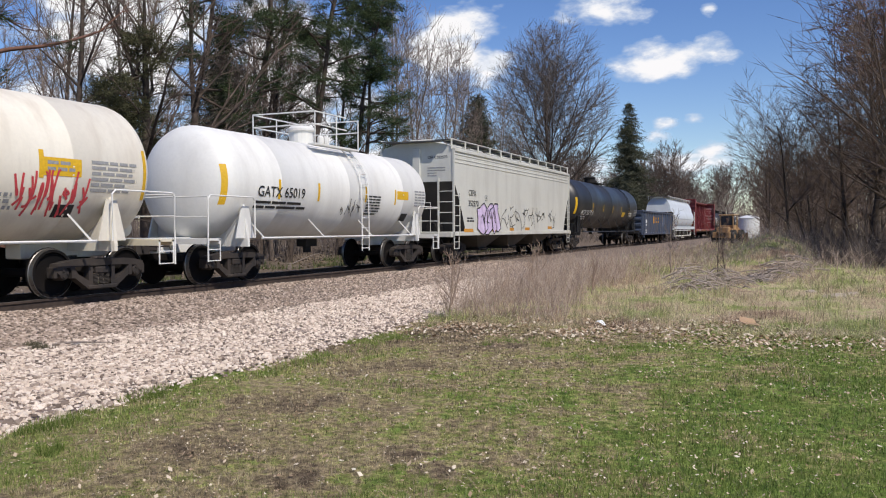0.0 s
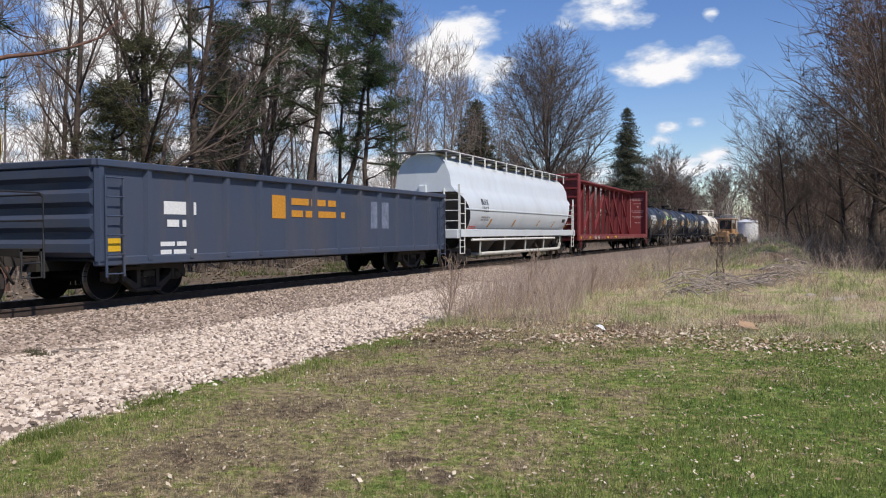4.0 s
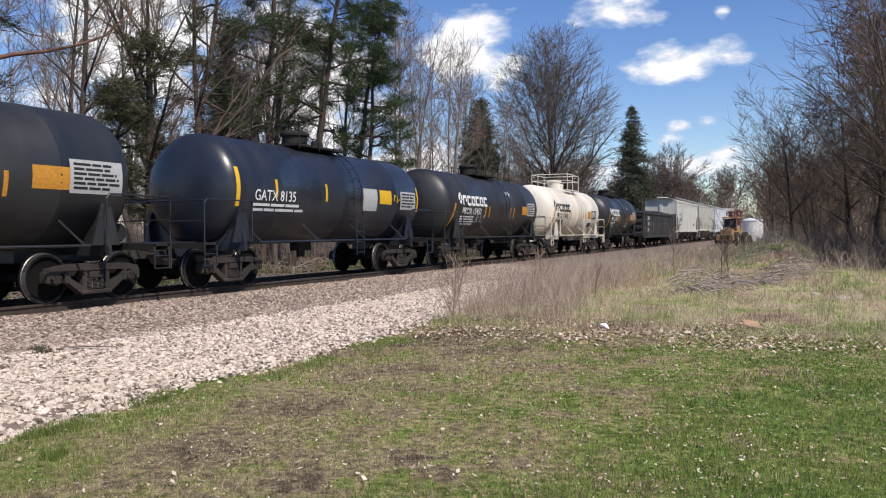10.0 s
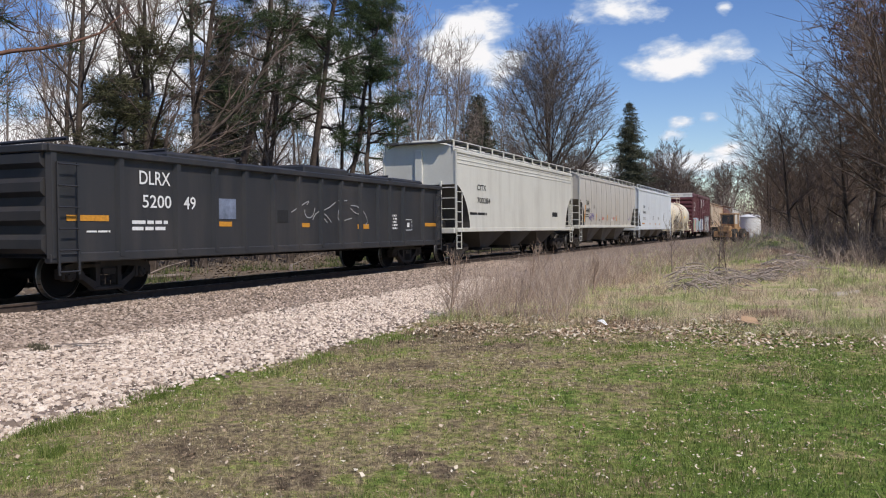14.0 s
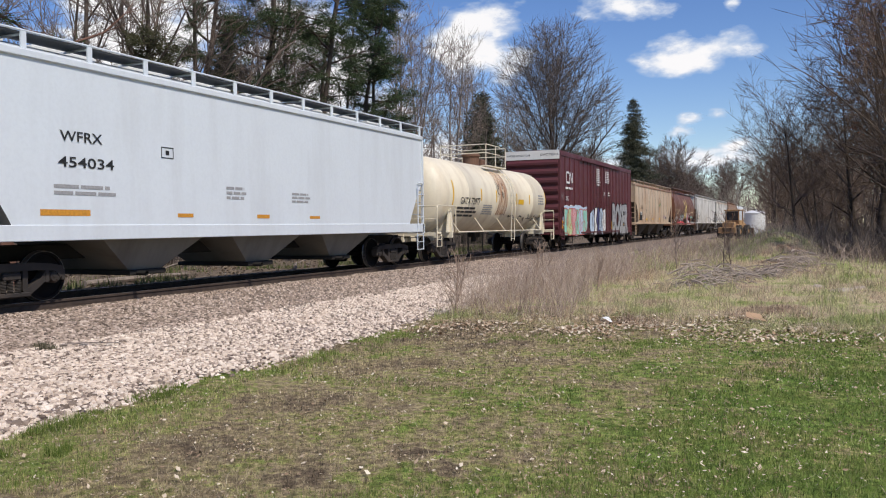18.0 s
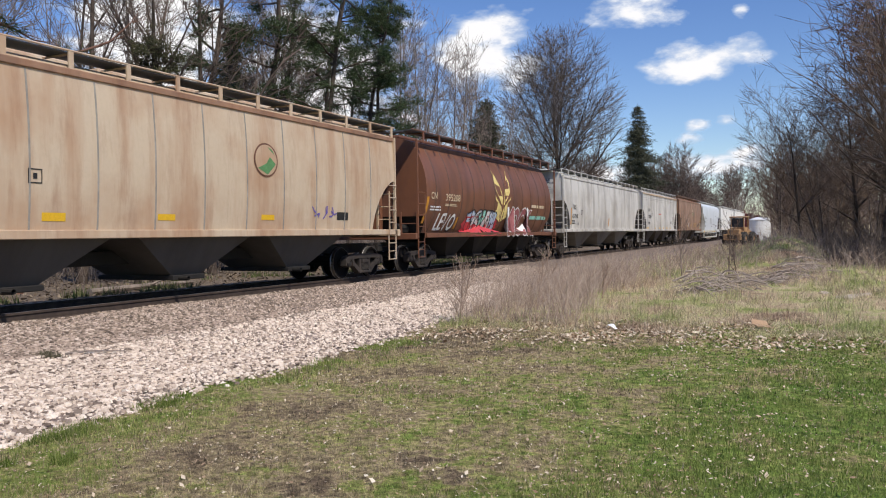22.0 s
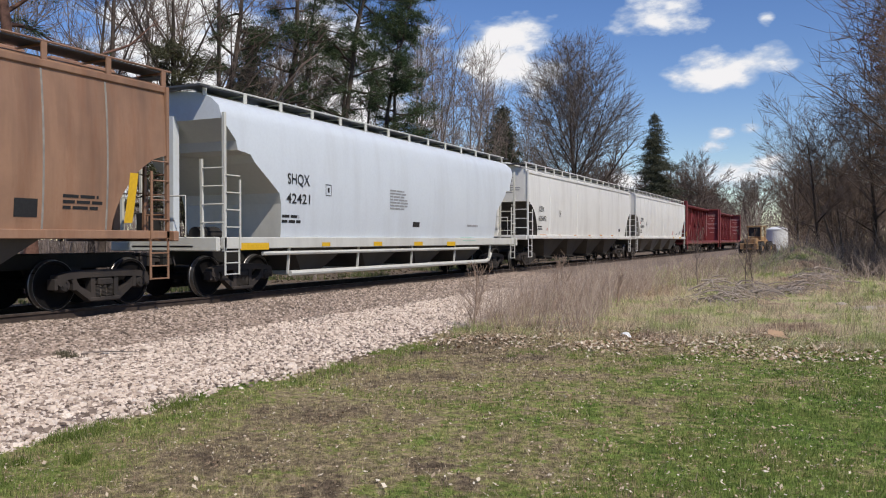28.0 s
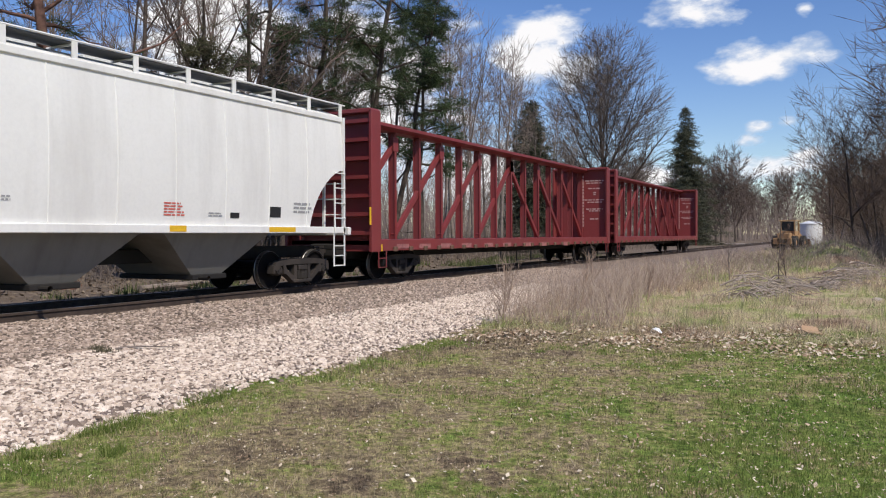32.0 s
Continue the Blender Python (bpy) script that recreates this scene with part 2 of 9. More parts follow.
M_tuft = islands("grass_tufts", [(0.10, 0.15, 0.027), (0.205, 0.275, 0.06), (0.37, 0.42, 0.135)], 0.7, 0.3)
M_thatch = islands("dead_blades", [(0.20, 0.155, 0.10), (0.42, 0.34, 0.22), (0.62, 0.52, 0.36)], 0.85, 0.25)
# darker copy of the dead stems: the wood's shade is in the colour
M_stem_shaded = islands("shaded_stems", [(0.07, 0.055, 0.045), (0.14, 0.11, 0.09), (0.22, 0.18, 0.15)], 0.9)
# brown leaves under the woods, darkened in colour for the shade there
M_leaf_shaded = islands("shaded_floor_leaves", [(0.08, 0.055, 0.035), (0.16, 0.12, 0.08), (0.26, 0.21, 0.15)], 0.9)
M_stem = islands("dead_stems", [(0.20, 0.14, 0.11), (0.38, 0.29, 0.225), (0.60, 0.49, 0.39)], 0.9)
M_leaf = islands("fallen_leaves", [(0.22, 0.14, 0.08), (0.40, 0.28, 0.175), (0.55, 0.44, 0.31), (0.72, 0.64, 0.50)], 0.85)
M_oakleaf = islands("russet_leaves", [(0.10, 0.035, 0.02), (0.19, 0.07, 0.04), (0.26, 0.11, 0.06)], 0.8, 0.3)
M_weed = islands("green_weeds", [(0.05, 0.065, 0.025), (0.11, 0.14, 0.045), (0.20, 0.21, 0.10)], 0.8, 0.3)

M_white = paint("white_paint", (0.77, 0.762, 0.72), amount=0.25)
M_cream = paint("cream_paint", (0.76, 0.69, 0.53), (0.25, 0.14, 0.07), 0.4, rust=0.18)
M_offwhite = paint("stained_white_paint", (0.78, 0.73, 0.62), (0.28, 0.18, 0.10), 0.45, rust=0.12)
M_palegrey = paint("pale_grey_paint", (0.61, 0.605, 0.545), amount=0.28)
M_bluewhite = paint("cool_white_paint", (0.64, 0.685, 0.715), amount=0.16, rough=0.4)
M_greige = paint("warm_grey_paint", (0.50, 0.475, 0.425), amount=0.3)
M_dirtywhite = paint("streaked_white_paint", (0.64, 0.625, 0.58), (0.19, 0.16, 0.13), 0.95, grime=0.6)
M_tan = paint("rusty_tan_paint", (0.56, 0.45, 0.32), (0.36, 0.18, 0.085), 0.85, rust=0.5, grime=0.9)
M_brown = paint("rust_brown_paint", (0.185, 0.078, 0.042), (0.055, 0.032, 0.025), 0.85, rust=0.5)
M_rustbrown = paint("faded_rust_paint", (0.34, 0.195, 0.118), (0.13, 0.075, 0.05), 0.95, rust=0.55, grime=0.8)
M_darkrust = paint("dark_rust_weld", (0.09, 0.045, 0.03), (0.16, 0.08, 0.045), 0.6)
M_seam = plain("dark_seam", (0.27, 0.25, 0.22), 0.7, 0, 0.3, 3)
M_red = paint("oxide_red_paint", (0.215, 0.035, 0.035), (0.10, 0.04, 0.035), 0.45)
M_maroon = paint("maroon_paint", (0.105, 0.026, 0.03), (0.07, 0.035, 0.03), 0.4)
M_black = paint("black_tank_paint", (0.022, 0.023, 0.025), (0.075, 0.068, 0.06), 0.5, 0.42, spec=0.5)
M_bluetank = paint("blue_black_tank_paint", (0.018, 0.022, 0.034), (0.07, 0.066, 0.06), 0.35, 0.3)
M_charcoal = paint("charcoal_paint", (0.026, 0.027, 0.030), (0.085, 0.072, 0.062), 0.5)
M_navy = paint("faded_navy_paint", (0.05, 0.068, 0.11), (0.11, 0.09, 0.08), 0.55)
M_under = paint("grimy_underframe", (0.022, 0.021, 0.020), (0.06, 0.05, 0.042), 0.5, 0.75, spec=0.2)
# grime plus shade: the dark under the cars is put into this colour
M_bays = paint("grimy_shaded_hopper_bays", (0.085, 0.078, 0.07), (0.05, 0.042, 0.036), 0.7, 0.75, spec=0.2)
# lighter copy for bays that catch the sun, their light put into colour
M_bays_lit = paint("grimy_lit_hopper_bays", (0.20, 0.19, 0.168), (0.08, 0.066, 0.055), 0.7, 0.75, spec=0.2)
M_truck = paint("cast_steel", (0.034, 0.029, 0.026), (0.085, 0.066, 0.052), 0.6, 0.75, rust=0.08, spec=0.3)
M_wheel = paint("rolled_steel", (0.010, 0.009, 0.009), (0.024, 0.019, 0.016), 0.5, 0.85, metal=0.0, spec=0.1)
M_tread = plain("polished_tread", (0.22, 0.21, 0.20), 0.45, 0.9, 0.15)
M_rustiron = paint("rusty_iron", (0.13, 0.065, 0.04), amount=0.5, rough=0.8, rust=0.3)
M_mesh = paint("galvanised_grating", (0.10, 0.10, 0.10), amount=0.3, metal=0.4)
M_yellow = plain("yellow_reflector", (0.70, 0.42, 0.02), 0.5, 0, 0.12, 20)
M_orange = plain("faded_amber_reflector", (0.55, 0.25, 0.03), 0.6, 0, 0.25, 20)
M_ink = plain("black_lettering", (0.02, 0.02, 0.02), 0.6, 0, 0.3, 20)
M_chalk = plain("white_lettering", (0.72, 0.72, 0.70), 0.6, 0, 0.12, 20)
M_greyink = plain("grey_lettering", (0.30, 0.30, 0.30), 0.6, 0, 0.2, 20)
M_redink = plain("red_lettering", (0.55, 0.12, 0.09), 0.6, 0, 0.2, 20)


def wash(name, col, lo, hi):
    """A thin stain that lets the paint below show."""
    m, nt, p = nodes_of(name)
    p.inputs["Base Color"].default_value = (*col, 1)
    p.inputs["Roughness"].default_value = 0.8
    f = noise_node(nt, mapped(nt, (1, 5, 0.6)), 1.5, 6, 0.7)
    nt.links.new(ramp(nt, f, lo, hi, (0, 0, 0, 1), (0.75, 0.75, 0.75, 1)), p.inputs["Alpha"])
    return m


M_rustwash = wash("rust_wash", (0.36, 0.14, 0.05), 0.35, 0.65)
M_redpaint = plain("red_spray", (0.55, 0.06, 0.07), 0.6, 0, 0.15, 12)
M_lilac = plain("lilac_spray", (0.60, 0.48, 0.68), 0.6, 0, 0.2, 3)
M_limepaint = plain("lime_spray", (0.42, 0.68, 0.22), 0.6, 0, 0.15, 12)
M_limepale = plain("pale_lime_spray", (0.48, 0.62, 0.34), 0.6, 0, 0.25, 4)
M_violetpaint = plain("violet_spray", (0.13, 0.10, 0.34), 0.6, 0, 0.15, 12)
M_teal = plain("teal_spray", (0.28, 0.60, 0.50), 0.6, 0, 0.25, 4)
M_pinkpaint = plain("pink_spray", (0.62, 0.36, 0.38), 0.6, 0, 0.2, 4)
M_bluepale = plain("pale_blue_spray", (0.45, 0.56, 0.68), 0.6, 0, 0.2, 4)
M_mauve = plain("dull_red_spray", (0.30, 0.10, 0.10), 0.6, 0, 0.25, 4)
M_navypaint = plain("navy_spray", (0.06, 0.07, 0.2), 0.6, 0, 0.2, 4)
M_silver = plain("silver_spray", (0.42, 0.43, 0.44), 0.45, 0.3, 0.15, 4)
M_leafgreen = plain("faded_green", (0.10, 0.24, 0.09), 0.6, 0, 0.3, 8)
M_wheat = plain("pale_yellow_paint", (0.72, 0.58, 0.22), 0.6, 0, 0.15, 5)
M_tanink = plain("tan_lettering", (0.62, 0.50, 0.34), 0.6, 0, 0.2, 12)
M_faded = plain("faded_blue_patch", (0.16, 0.19, 0.26), 0.7, 0, 0.4, 4)
M_fadestencil = plain("worn_stencil", (0.33, 0.13, 0.12), 0.7, 0, 0.4, 14)
M_palestencil = plain("pale_stencil", (0.52, 0.34, 0.32), 0.7, 0, 0.3, 12)
M_panel = plain("grey_data_panel", (0.42, 0.42, 0.41), 0.7, 0, 0.15, 12)
M_greengrime = plain("green_sticker", (0.10, 0.38, 0.26), 0.6, 0, 0.2, 8)
M_loader = paint("faded_machine_yellow", (0.42, 0.26, 0.12), (0.16, 0.10, 0.06), 0.85, 0.7, rust=0.6)
M_tyre = plain("dusty_rubber", (0.05, 0.047, 0.043), 0.9, 0, 0.4, 6)
M_glass = plain("dark_cab_glass", (0.05, 0.055, 0.06), 0.15, 0, 0.1, 3)
M_silo = paint("white_sheet_metal", (0.74, 0.75, 0.75), (0.35, 0.33, 0.3), 0.3, 0.45)
M_stick = islands("weathered_sticks", [(0.18, 0.14, 0.11), (0.34, 0.28, 0.23), (0.52, 0.45, 0.38)], 0.9)
M_road = stone_bed("pale_dirt_road", (0.34, 0.30, 0.26), (0.58, 0.52, 0.46), (0.42, 0.37, 0.32))

# ---- mesh tools ----
class Shape:
    """Loose pieces gathered into one mesh."""

    def __init__(self):
        self.v, self.f, self.flat = [], [], []

    def put(self, vs, fs):
        n = len(self.v)
        self.v.extend(vs)
        self.f.extend(tuple(i + n for i in f) for f in fs)
        return self

    def box(self, x0, x1, y0, y1, z0, z1, c=0.0):
        c = min(c, (x1 - x0) * 0.45, (y1 - y0) * 0.45, (z1 - z0) * 0.45)
        if c <= 0:
            vs = [(x, y, z) for x in (x0, x1) for y in (y0, y1) for z in (z0, z1)]
            return self.put(vs, [(0, 1, 3, 2), (4, 6, 7, 5), (0, 4, 5, 1), (2, 3, 7, 6), (0, 2, 6, 4), (1, 5, 7, 3)])
        ring = lambda a, b, e, d: [(a + d, b), (a + d, b)]
        vs, fs = [], []
        for z, k in ((z0, c), (z0 + c, 0), (z1 - c, 0), (z1, c)):
            a0, a1, b0, b1 = x0 + k, x1 - k, y0 + k, y1 - k
            e = c * 0.6
            vs += [(a0 + e, b0, z), (a1 - e, b0, z), (a1, b0 + e, z), (a1, b1 - e, z), (a1 - e, b1, z), (a0 + e, b1, z), (a0, b1 - e, z), (a0, b0 + e, z)]
        for r in range(3):
            for i in range(8):
                j = (i + 1) % 8
                fs.append((r * 8 + i, r * 8 + j, r * 8 + 8 + j, r * 8 + 8 + i))
        fs += [tuple(range(7, -1, -1)), tuple(range(24, 32))]
        return self.put(vs, fs)

    def bar(self, a, b, w, h, up=(0, 0, 1)):
        """A square bar from a to b, w across and h along up."""
        a, b = Vector(a), Vector(b)
        d = (b - a).normalized()
        s = d.cross(Vector(up))
        s = s.normalized() if s.length > 1e-4 else Vector((1, 0, 0))
        u = s.cross(d)
        vs = [tuple(p + s * (i * w / 2) + u * (j * h / 2)) for p in (a, b) for i, j in ((-1, -1), (1, -1), (1, 1), (-1, 1))]
        return self.put(vs, [(3, 2, 1, 0), (4, 5, 6, 7), (0, 1, 5, 4), (1, 2, 6, 5), (2, 3, 7, 6), (3, 0, 4, 7)])

    def tube(self, pts, r, n=6, r1=None, caps=True):
        pts = [Vector(p) for p in pts]
        r1 = r if r1 is None else r1
        vs, fs = [], []
        m = len(pts)
        for k, p in enumerate(pts):
            d = (pts[min(k + 1, m - 1)] - pts[max(k - 1, 0)]).normalized()
            s = d.cross(Vector((0, 0, 1)))
            s = s.normalized() if s.length > 1e-3 else Vector((1, 0, 0))
            u = s.cross(d)
            q = r + (r1 - r) * k / max(1, m - 1)
            vs += [tuple(p + (s * math.cos(2 * math.pi * i / n) + u * math.sin(2 * math.pi * i / n)) * q) for i in range(n)]
        for k in range(m - 1):
            fs += [(k * n + i, k * n + (i + 1) % n, k * n + n + (i + 1) % n, k * n + n + i) for i in range(n)]
        if caps:
            fs += [tuple(range(n - 1, -1, -1)), tuple(range((m - 1) * n, m * n))]
        return self.put(vs, fs)

    def lathe(self, prof, axis="y", n=32, at=(0, 0, 0)):
        """prof: (along, radius) turned round an axis through at."""
        vs, fs = [], []
        for a, r in prof:
            for i in range(n):
                c, s = math.cos(2 * math.pi * i / n) * r, math.sin(2 * math.pi * i / n) * r
                p = {"y": (c, a, s), "x": (a, c, s), "z": (c, s, a)}[axis]
                vs.append((p[0] + at[0], p[1] + at[1], p[2] + at[2]))
        for k in range(len(prof) - 1):
            for i in range(n):
                j = (i + 1) % n
                q = (k * n + i, k * n + j, k * n + n + j, k * n + n + i)
                fs.append(q if axis in "xz" else q[::-1])
        return self.put(vs, fs)

    def extrude(self, poly, axis, a0, a1):
        """A polygon in the two other axes, pushed from a0 to a1 along axis."""
        def at(p, a):
            return {"x": (a, p[0], p[1]), "y": (p[0], a, p[1]), "z": (p[0], p[1], a)}[axis]
        n = len(poly)
        vs = [at(p, a0) for p in poly] + [at(p, a1) for p in poly]
        fs = [(i, (i + 1) % n, n + (i + 1) % n, n + i) for i in range(n)] + [tuple(range(n - 1, -1, -1)), tuple(range(n, 2 * n))]
        return self.put(vs, fs)

    def mesh(self, name, mat, smooth=False):
        me = bpy.data.meshes.new(name)
        me.from_pydata(self.v, [], self.f)
        if mat:
            me.materials.append(mat)
        if smooth:
            me.polygons.foreach_set("use_smooth", [True] * len(me.polygons))
            me.set_sharp_from_angle(angle=radians(38))
        me.update()
        return me


def part(name, shape, mat, parent, label="", smooth=False, at=None):
    """One mesh object under a thing, from a Shape or a ready mesh."""
    me = shape.mesh(name, mat, smooth) if isinstance(shape, Shape) else shape
    ob = new(name, me)
    ob.parent = parent
    if at is not None:
        ob.matrix_basis = at
    return tagged(ob, label)


def thing(name, label, category, group="", kind="", at=None):
    ob = new(name)
    if at is not None:
        ob.matrix_basis = at
    return tagged(ob, label, category, group, kind)


def solid(name, shape, mat, label="", category="", group="", kind="", smooth=False):
    me = shape.mesh(name, mat, smooth) if isinstance(shape, Shape) else shape
    return tagged(new(name, me), label, category, group, kind)


def from_arrays(name, verts, faces, mat, smooth=False):
    """A mesh from numpy arrays; faces all of one size."""
    me = bpy.data.meshes.new(name)
    verts, faces = np.asarray(verts, np.float32).reshape(-1, 3), np.asarray(faces, np.int32)
    k = faces.shape[1]
    me.vertices.add(len(verts))
    me.vertices.foreach_set("co", verts.ravel())
    me.loops.add(faces.size)
    me.loops.foreach_set("vertex_index", faces.ravel())
    me.polygons.add(len(faces))
    me.polygons.foreach_set("loop_start", np.arange(0, faces.size, k, dtype=np.int32))
    me.polygons.foreach_set("use_smooth", np.full(len(faces), smooth))
    me.materials.append(mat)
    me.update(calc_edges=True)
    return me


_letters = {}


def lettering(text, bold=0.012):
    """Flat triangles of a text in the built-in font: points (x, y), faces, width, for letters one high."""
    if (text, bold) not in _letters:
        cu = bpy.data.curves.new("letters", "FONT")
        cu.body, cu.resolution_u, cu.size, cu.offset = text, 3, 1.38, bold
        ob = bpy.data.objects.new("letters", cu)
        scene.collection.objects.link(ob)
        dg = bpy.context.evaluated_depsgraph_get()
        me = bpy.data.meshes.new_from_object(ob.evaluated_get(dg))
        vs, fs = [tuple(v.co[:2]) for v in me.vertices], [tuple(p.vertices) for p in me.polygons]
        bpy.data.objects.remove(ob)
        bpy.data.curves.remove(cu)
        bpy.data.meshes.remove(me)
        _letters[text, bold] = (vs, fs, max(v[0] for v in vs))
    return _letters[text, bold]

# ---- ground, gravel and track ----
TRACK_X, RAIL_Z = -13.55, 0.32


def height(x, y):
    """The lie of the land in metres."""
    z = 0.05 * math.sin(x * 0.23 + 1) * math.sin(y * 0.19) if x > -5 else 0.0
    if y > 12 and x > -6:
        z += 0.10 * min(1, (y - 12) / 12) * min(1, (x + 6) / 3)
    z += 1.2 * math.exp(-((x + 1.3) / 1.7) ** 2 - ((y - 40) / 4.5) ** 2)
    z += 0.25 * math.exp(-((x - 1.0) / 1.6) ** 2 - ((y - 29) / 2.0) ** 2)
    if x < -5.6:
        z = z * max(0, 1 + (x + 5.6)) - 0.03
    if x < -17:
        z = -0.05 + 0.02 * min(20, -17 - x) * 0.5
    return z


def build_ground():
    def steps(stops):
        out = []
        for a, b, n in stops:
            out += list(np.linspace(a, b, n, endpoint=False))
        return out + [stops[-1][1]]
    xs = steps([(-2500, -120, 8), (-120, -20, 12), (-20, 12, 64), (12, 120, 12), (120, 2500, 8)])
    ys = steps([(-2500, -60, 8), (-60, 2, 10), (2, 60, 116), (60, 200, 20), (200, 3000, 10)])
    vs = [(x, y, height(x, y)) for y in ys for x in xs]
    n = len(xs)
    fs = [(j * n + i, j * n + i + 1, j * n + n + i + 1, j * n + n + i) for j in range(len(ys) - 1) for i in range(n - 1)]
    g = solid("ground", Shape().put(vs, fs), M_lawn, "patchy spring lawn running into dead grass and leaf litter", "ground", kind="structure", smooth=True)
    return g


def bed_z(x):
    """Height of the stone bed across the track."""
    pts = ((-18.2, -0.06), (-16.6, 0.10), (-15.3, 0.15), (-11.9, 0.15), (-10.6, 0.06), (-8.6, 0.05), (-6.4, 0.03), (-5.3, -0.05))
    if x <= pts[0][0]:
        return pts[0][1]
    for (a, za), (b, zb) in zip(pts, pts[1:]):
        if x <= b:
            return za + (zb - za) * (x - a) / (b - a)
    return pts[-1][1]


def gravel_edge(y):
    return -5.93 + 0.45 * max(0, min(1, (6.4 - y) / 2.3)) + 0.08 * math.sin(y * 0.9) + 0.07 * math.sin(y * 2.3 + 1) + 0.04 * math.sin(y * 6.1) - 0.9 * max(0, min(1, (y - 12) / 7)) - 0.8 * max(0, min(1, (y - 22) / 20))


def build_bed():
    ys = [-500, -200, -60, -20] + list(np.arange(-10, 60, 0.35)) + [70, 85, 100, 130, 180, 260, 400, 650]
    across = np.linspace(0, 1, 9)
    vs = []
    for y in ys:
        e = gravel_edge(y)
        for k in across:
            x = -9.2 + (e + 9.2) * k
            vs.append((x, y, bed_z(x) if k < 1 else -0.06))
    n = len(across)
    fs = [(j * n + i, j * n + i + 1, j * n + n + i + 1, j * n + n + i) for j in range(len(ys) - 1) for i in range(n - 1)]
    solid("gravel_road", Shape().put(vs, fs), M_gravel, "strip of pale pinkish crushed stone beside the track", "gravel", kind="structure", smooth=True)
    xs = [-18.3, -17.4, -16.6, -15.9, -15.3, -14.5, -13.5, -12.6, -11.9, -11.2, -10.6, -9.9, -9.15]
    vs = [(x, y, bed_z(x) + 0.005 + (0.012 * math.sin(y * 1.7 + x * 3) if abs(y) < 60 else 0)) for y in ys for x in xs]
    n = len(xs)
    fs = [(j * n + i, j * n + i + 1, j * n + n + i + 1, j * n + n + i) for j in range(len(ys) - 1) for i in range(n - 1)]
    solid("ballast_bed", Shape().put(vs, fs), M_ballast, "grey-brown railway ballast under and beside the rails", "ballast", kind="structure", smooth=True)


def stones(name, rng, xy, size, lift, mat, label, lumpy=False):
    """Broken stones lying on the bed, joined into one; lumpy ones have a blunt crown."""
    if lumpy:
        rim = [(math.cos(i * 1.2566), math.sin(i * 1.2566), -0.25) for i in range(5)]
        crown = [(0.62 * math.cos(i * 1.2566 + 0.5), 0.62 * math.sin(i * 1.2566 + 0.5), 0.62) for i in range(5)]
        base = np.array(rim + crown)
        tri = []
        for i in range(5):
            j = (i + 1) % 5
            tri += [(i, j, 5 + i), (j, 5 + j, 5 + i)]
        tri = np.array(tri + [(5, 6, 7), (5, 7, 8), (5, 8, 9)])
    else:
        base = np.array([(1, 0, 0), (-1, 0, 0), (0, 1, 0), (0, -1, 0), (0, 0, 1)], float)
        tri = np.array([(0, 2, 4), (2, 1, 4), (1, 3, 4), (3, 0, 4)])
    n, m = len(xy), len(base)
    a = rng.uniform(0, 6.283, n)
    ca, sa = np.cos(a), np.sin(a)
    v = base[None] * rng.uniform(0.7, 1.2, (n, m, 1)) * size[:, None, None] * rng.uniform(0.7, 1.25, (n, 1, 3))
    v += rng.uniform(-0.16, 0.16, (n, m, 3)) * size[:, None, None]
    x = v[..., 0] * ca[:, None] - v[..., 1] * sa[:, None]
    y = v[..., 0] * sa[:, None] + v[..., 1] * ca[:, None]
    z = v[..., 2] * 0.8
    zz = np.array([bed_z(p[0]) for p in xy]) + lift
    v = np.stack([x + xy[:, :1], y + xy[:, 1:2], z + zz[:, None]], -1)
    f = (tri[None] + np.arange(n)[:, None, None] * m).reshape(-1, 3)
    solid(name, from_arrays(name, v, f, mat), None, label, "stones", kind="stuff")


def build_stones():
    rng = np.random.default_rng(3)
    def field(n, y0, y1, xa, xb, power=1.0):
        y = y0 + (y1 - y0) * rng.random(n) ** power
        return y, rng.random(n)
    for n, y0, y1, lumpy in ((17000, 3.2, 9.5, True), (20000, 9.5, 24, False)):
        y, k = field(n, y0, y1, 0, 0, 1.1)
        e = np.array([gravel_edge(t) for t in y])
        x = -9.3 + (e + 9.3 + 0.12 * rng.standard_normal(len(y)) * (k > 0.9)) * k
        size = rng.uniform(0.014, 0.036, len(y)) * np.where(rng.random(len(y)) < 0.08, 1.5, 1)
        stones("gravel_stones", rng, np.stack([x, y], 1), size, 0.004, M_stone, "loose pale pinkish crushed stones", lumpy)
    for n, y0, y1, lumpy in ((13000, 6.0, 13.0, True), (16000, 13.0, 34.0, False)):
        y, k = field(n, y0, y1, 0, 0, 1.15)
        x = -9.2 - 3.5 * k + 0.12 * np.sin(y * 1.3) + 0.08 * np.sin(y * 3.1)
        stones("ballast_stones", rng, np.stack([x, y], 1), rng.uniform(0.018, 0.042, len(y)), 0.008, M_stone_dark, "grey-brown ballast stones along the rails", lumpy)
    y, k = field(5000, 6, 40, 0, 0)
    x = -12.95 - 4.6 * k
    stones("ballast_stones", rng, np.stack([x, y], 1), rng.uniform(0.025, 0.05, len(y)), 0.008, M_stone_dark, "grey-brown ballast stones between and behind the rails")


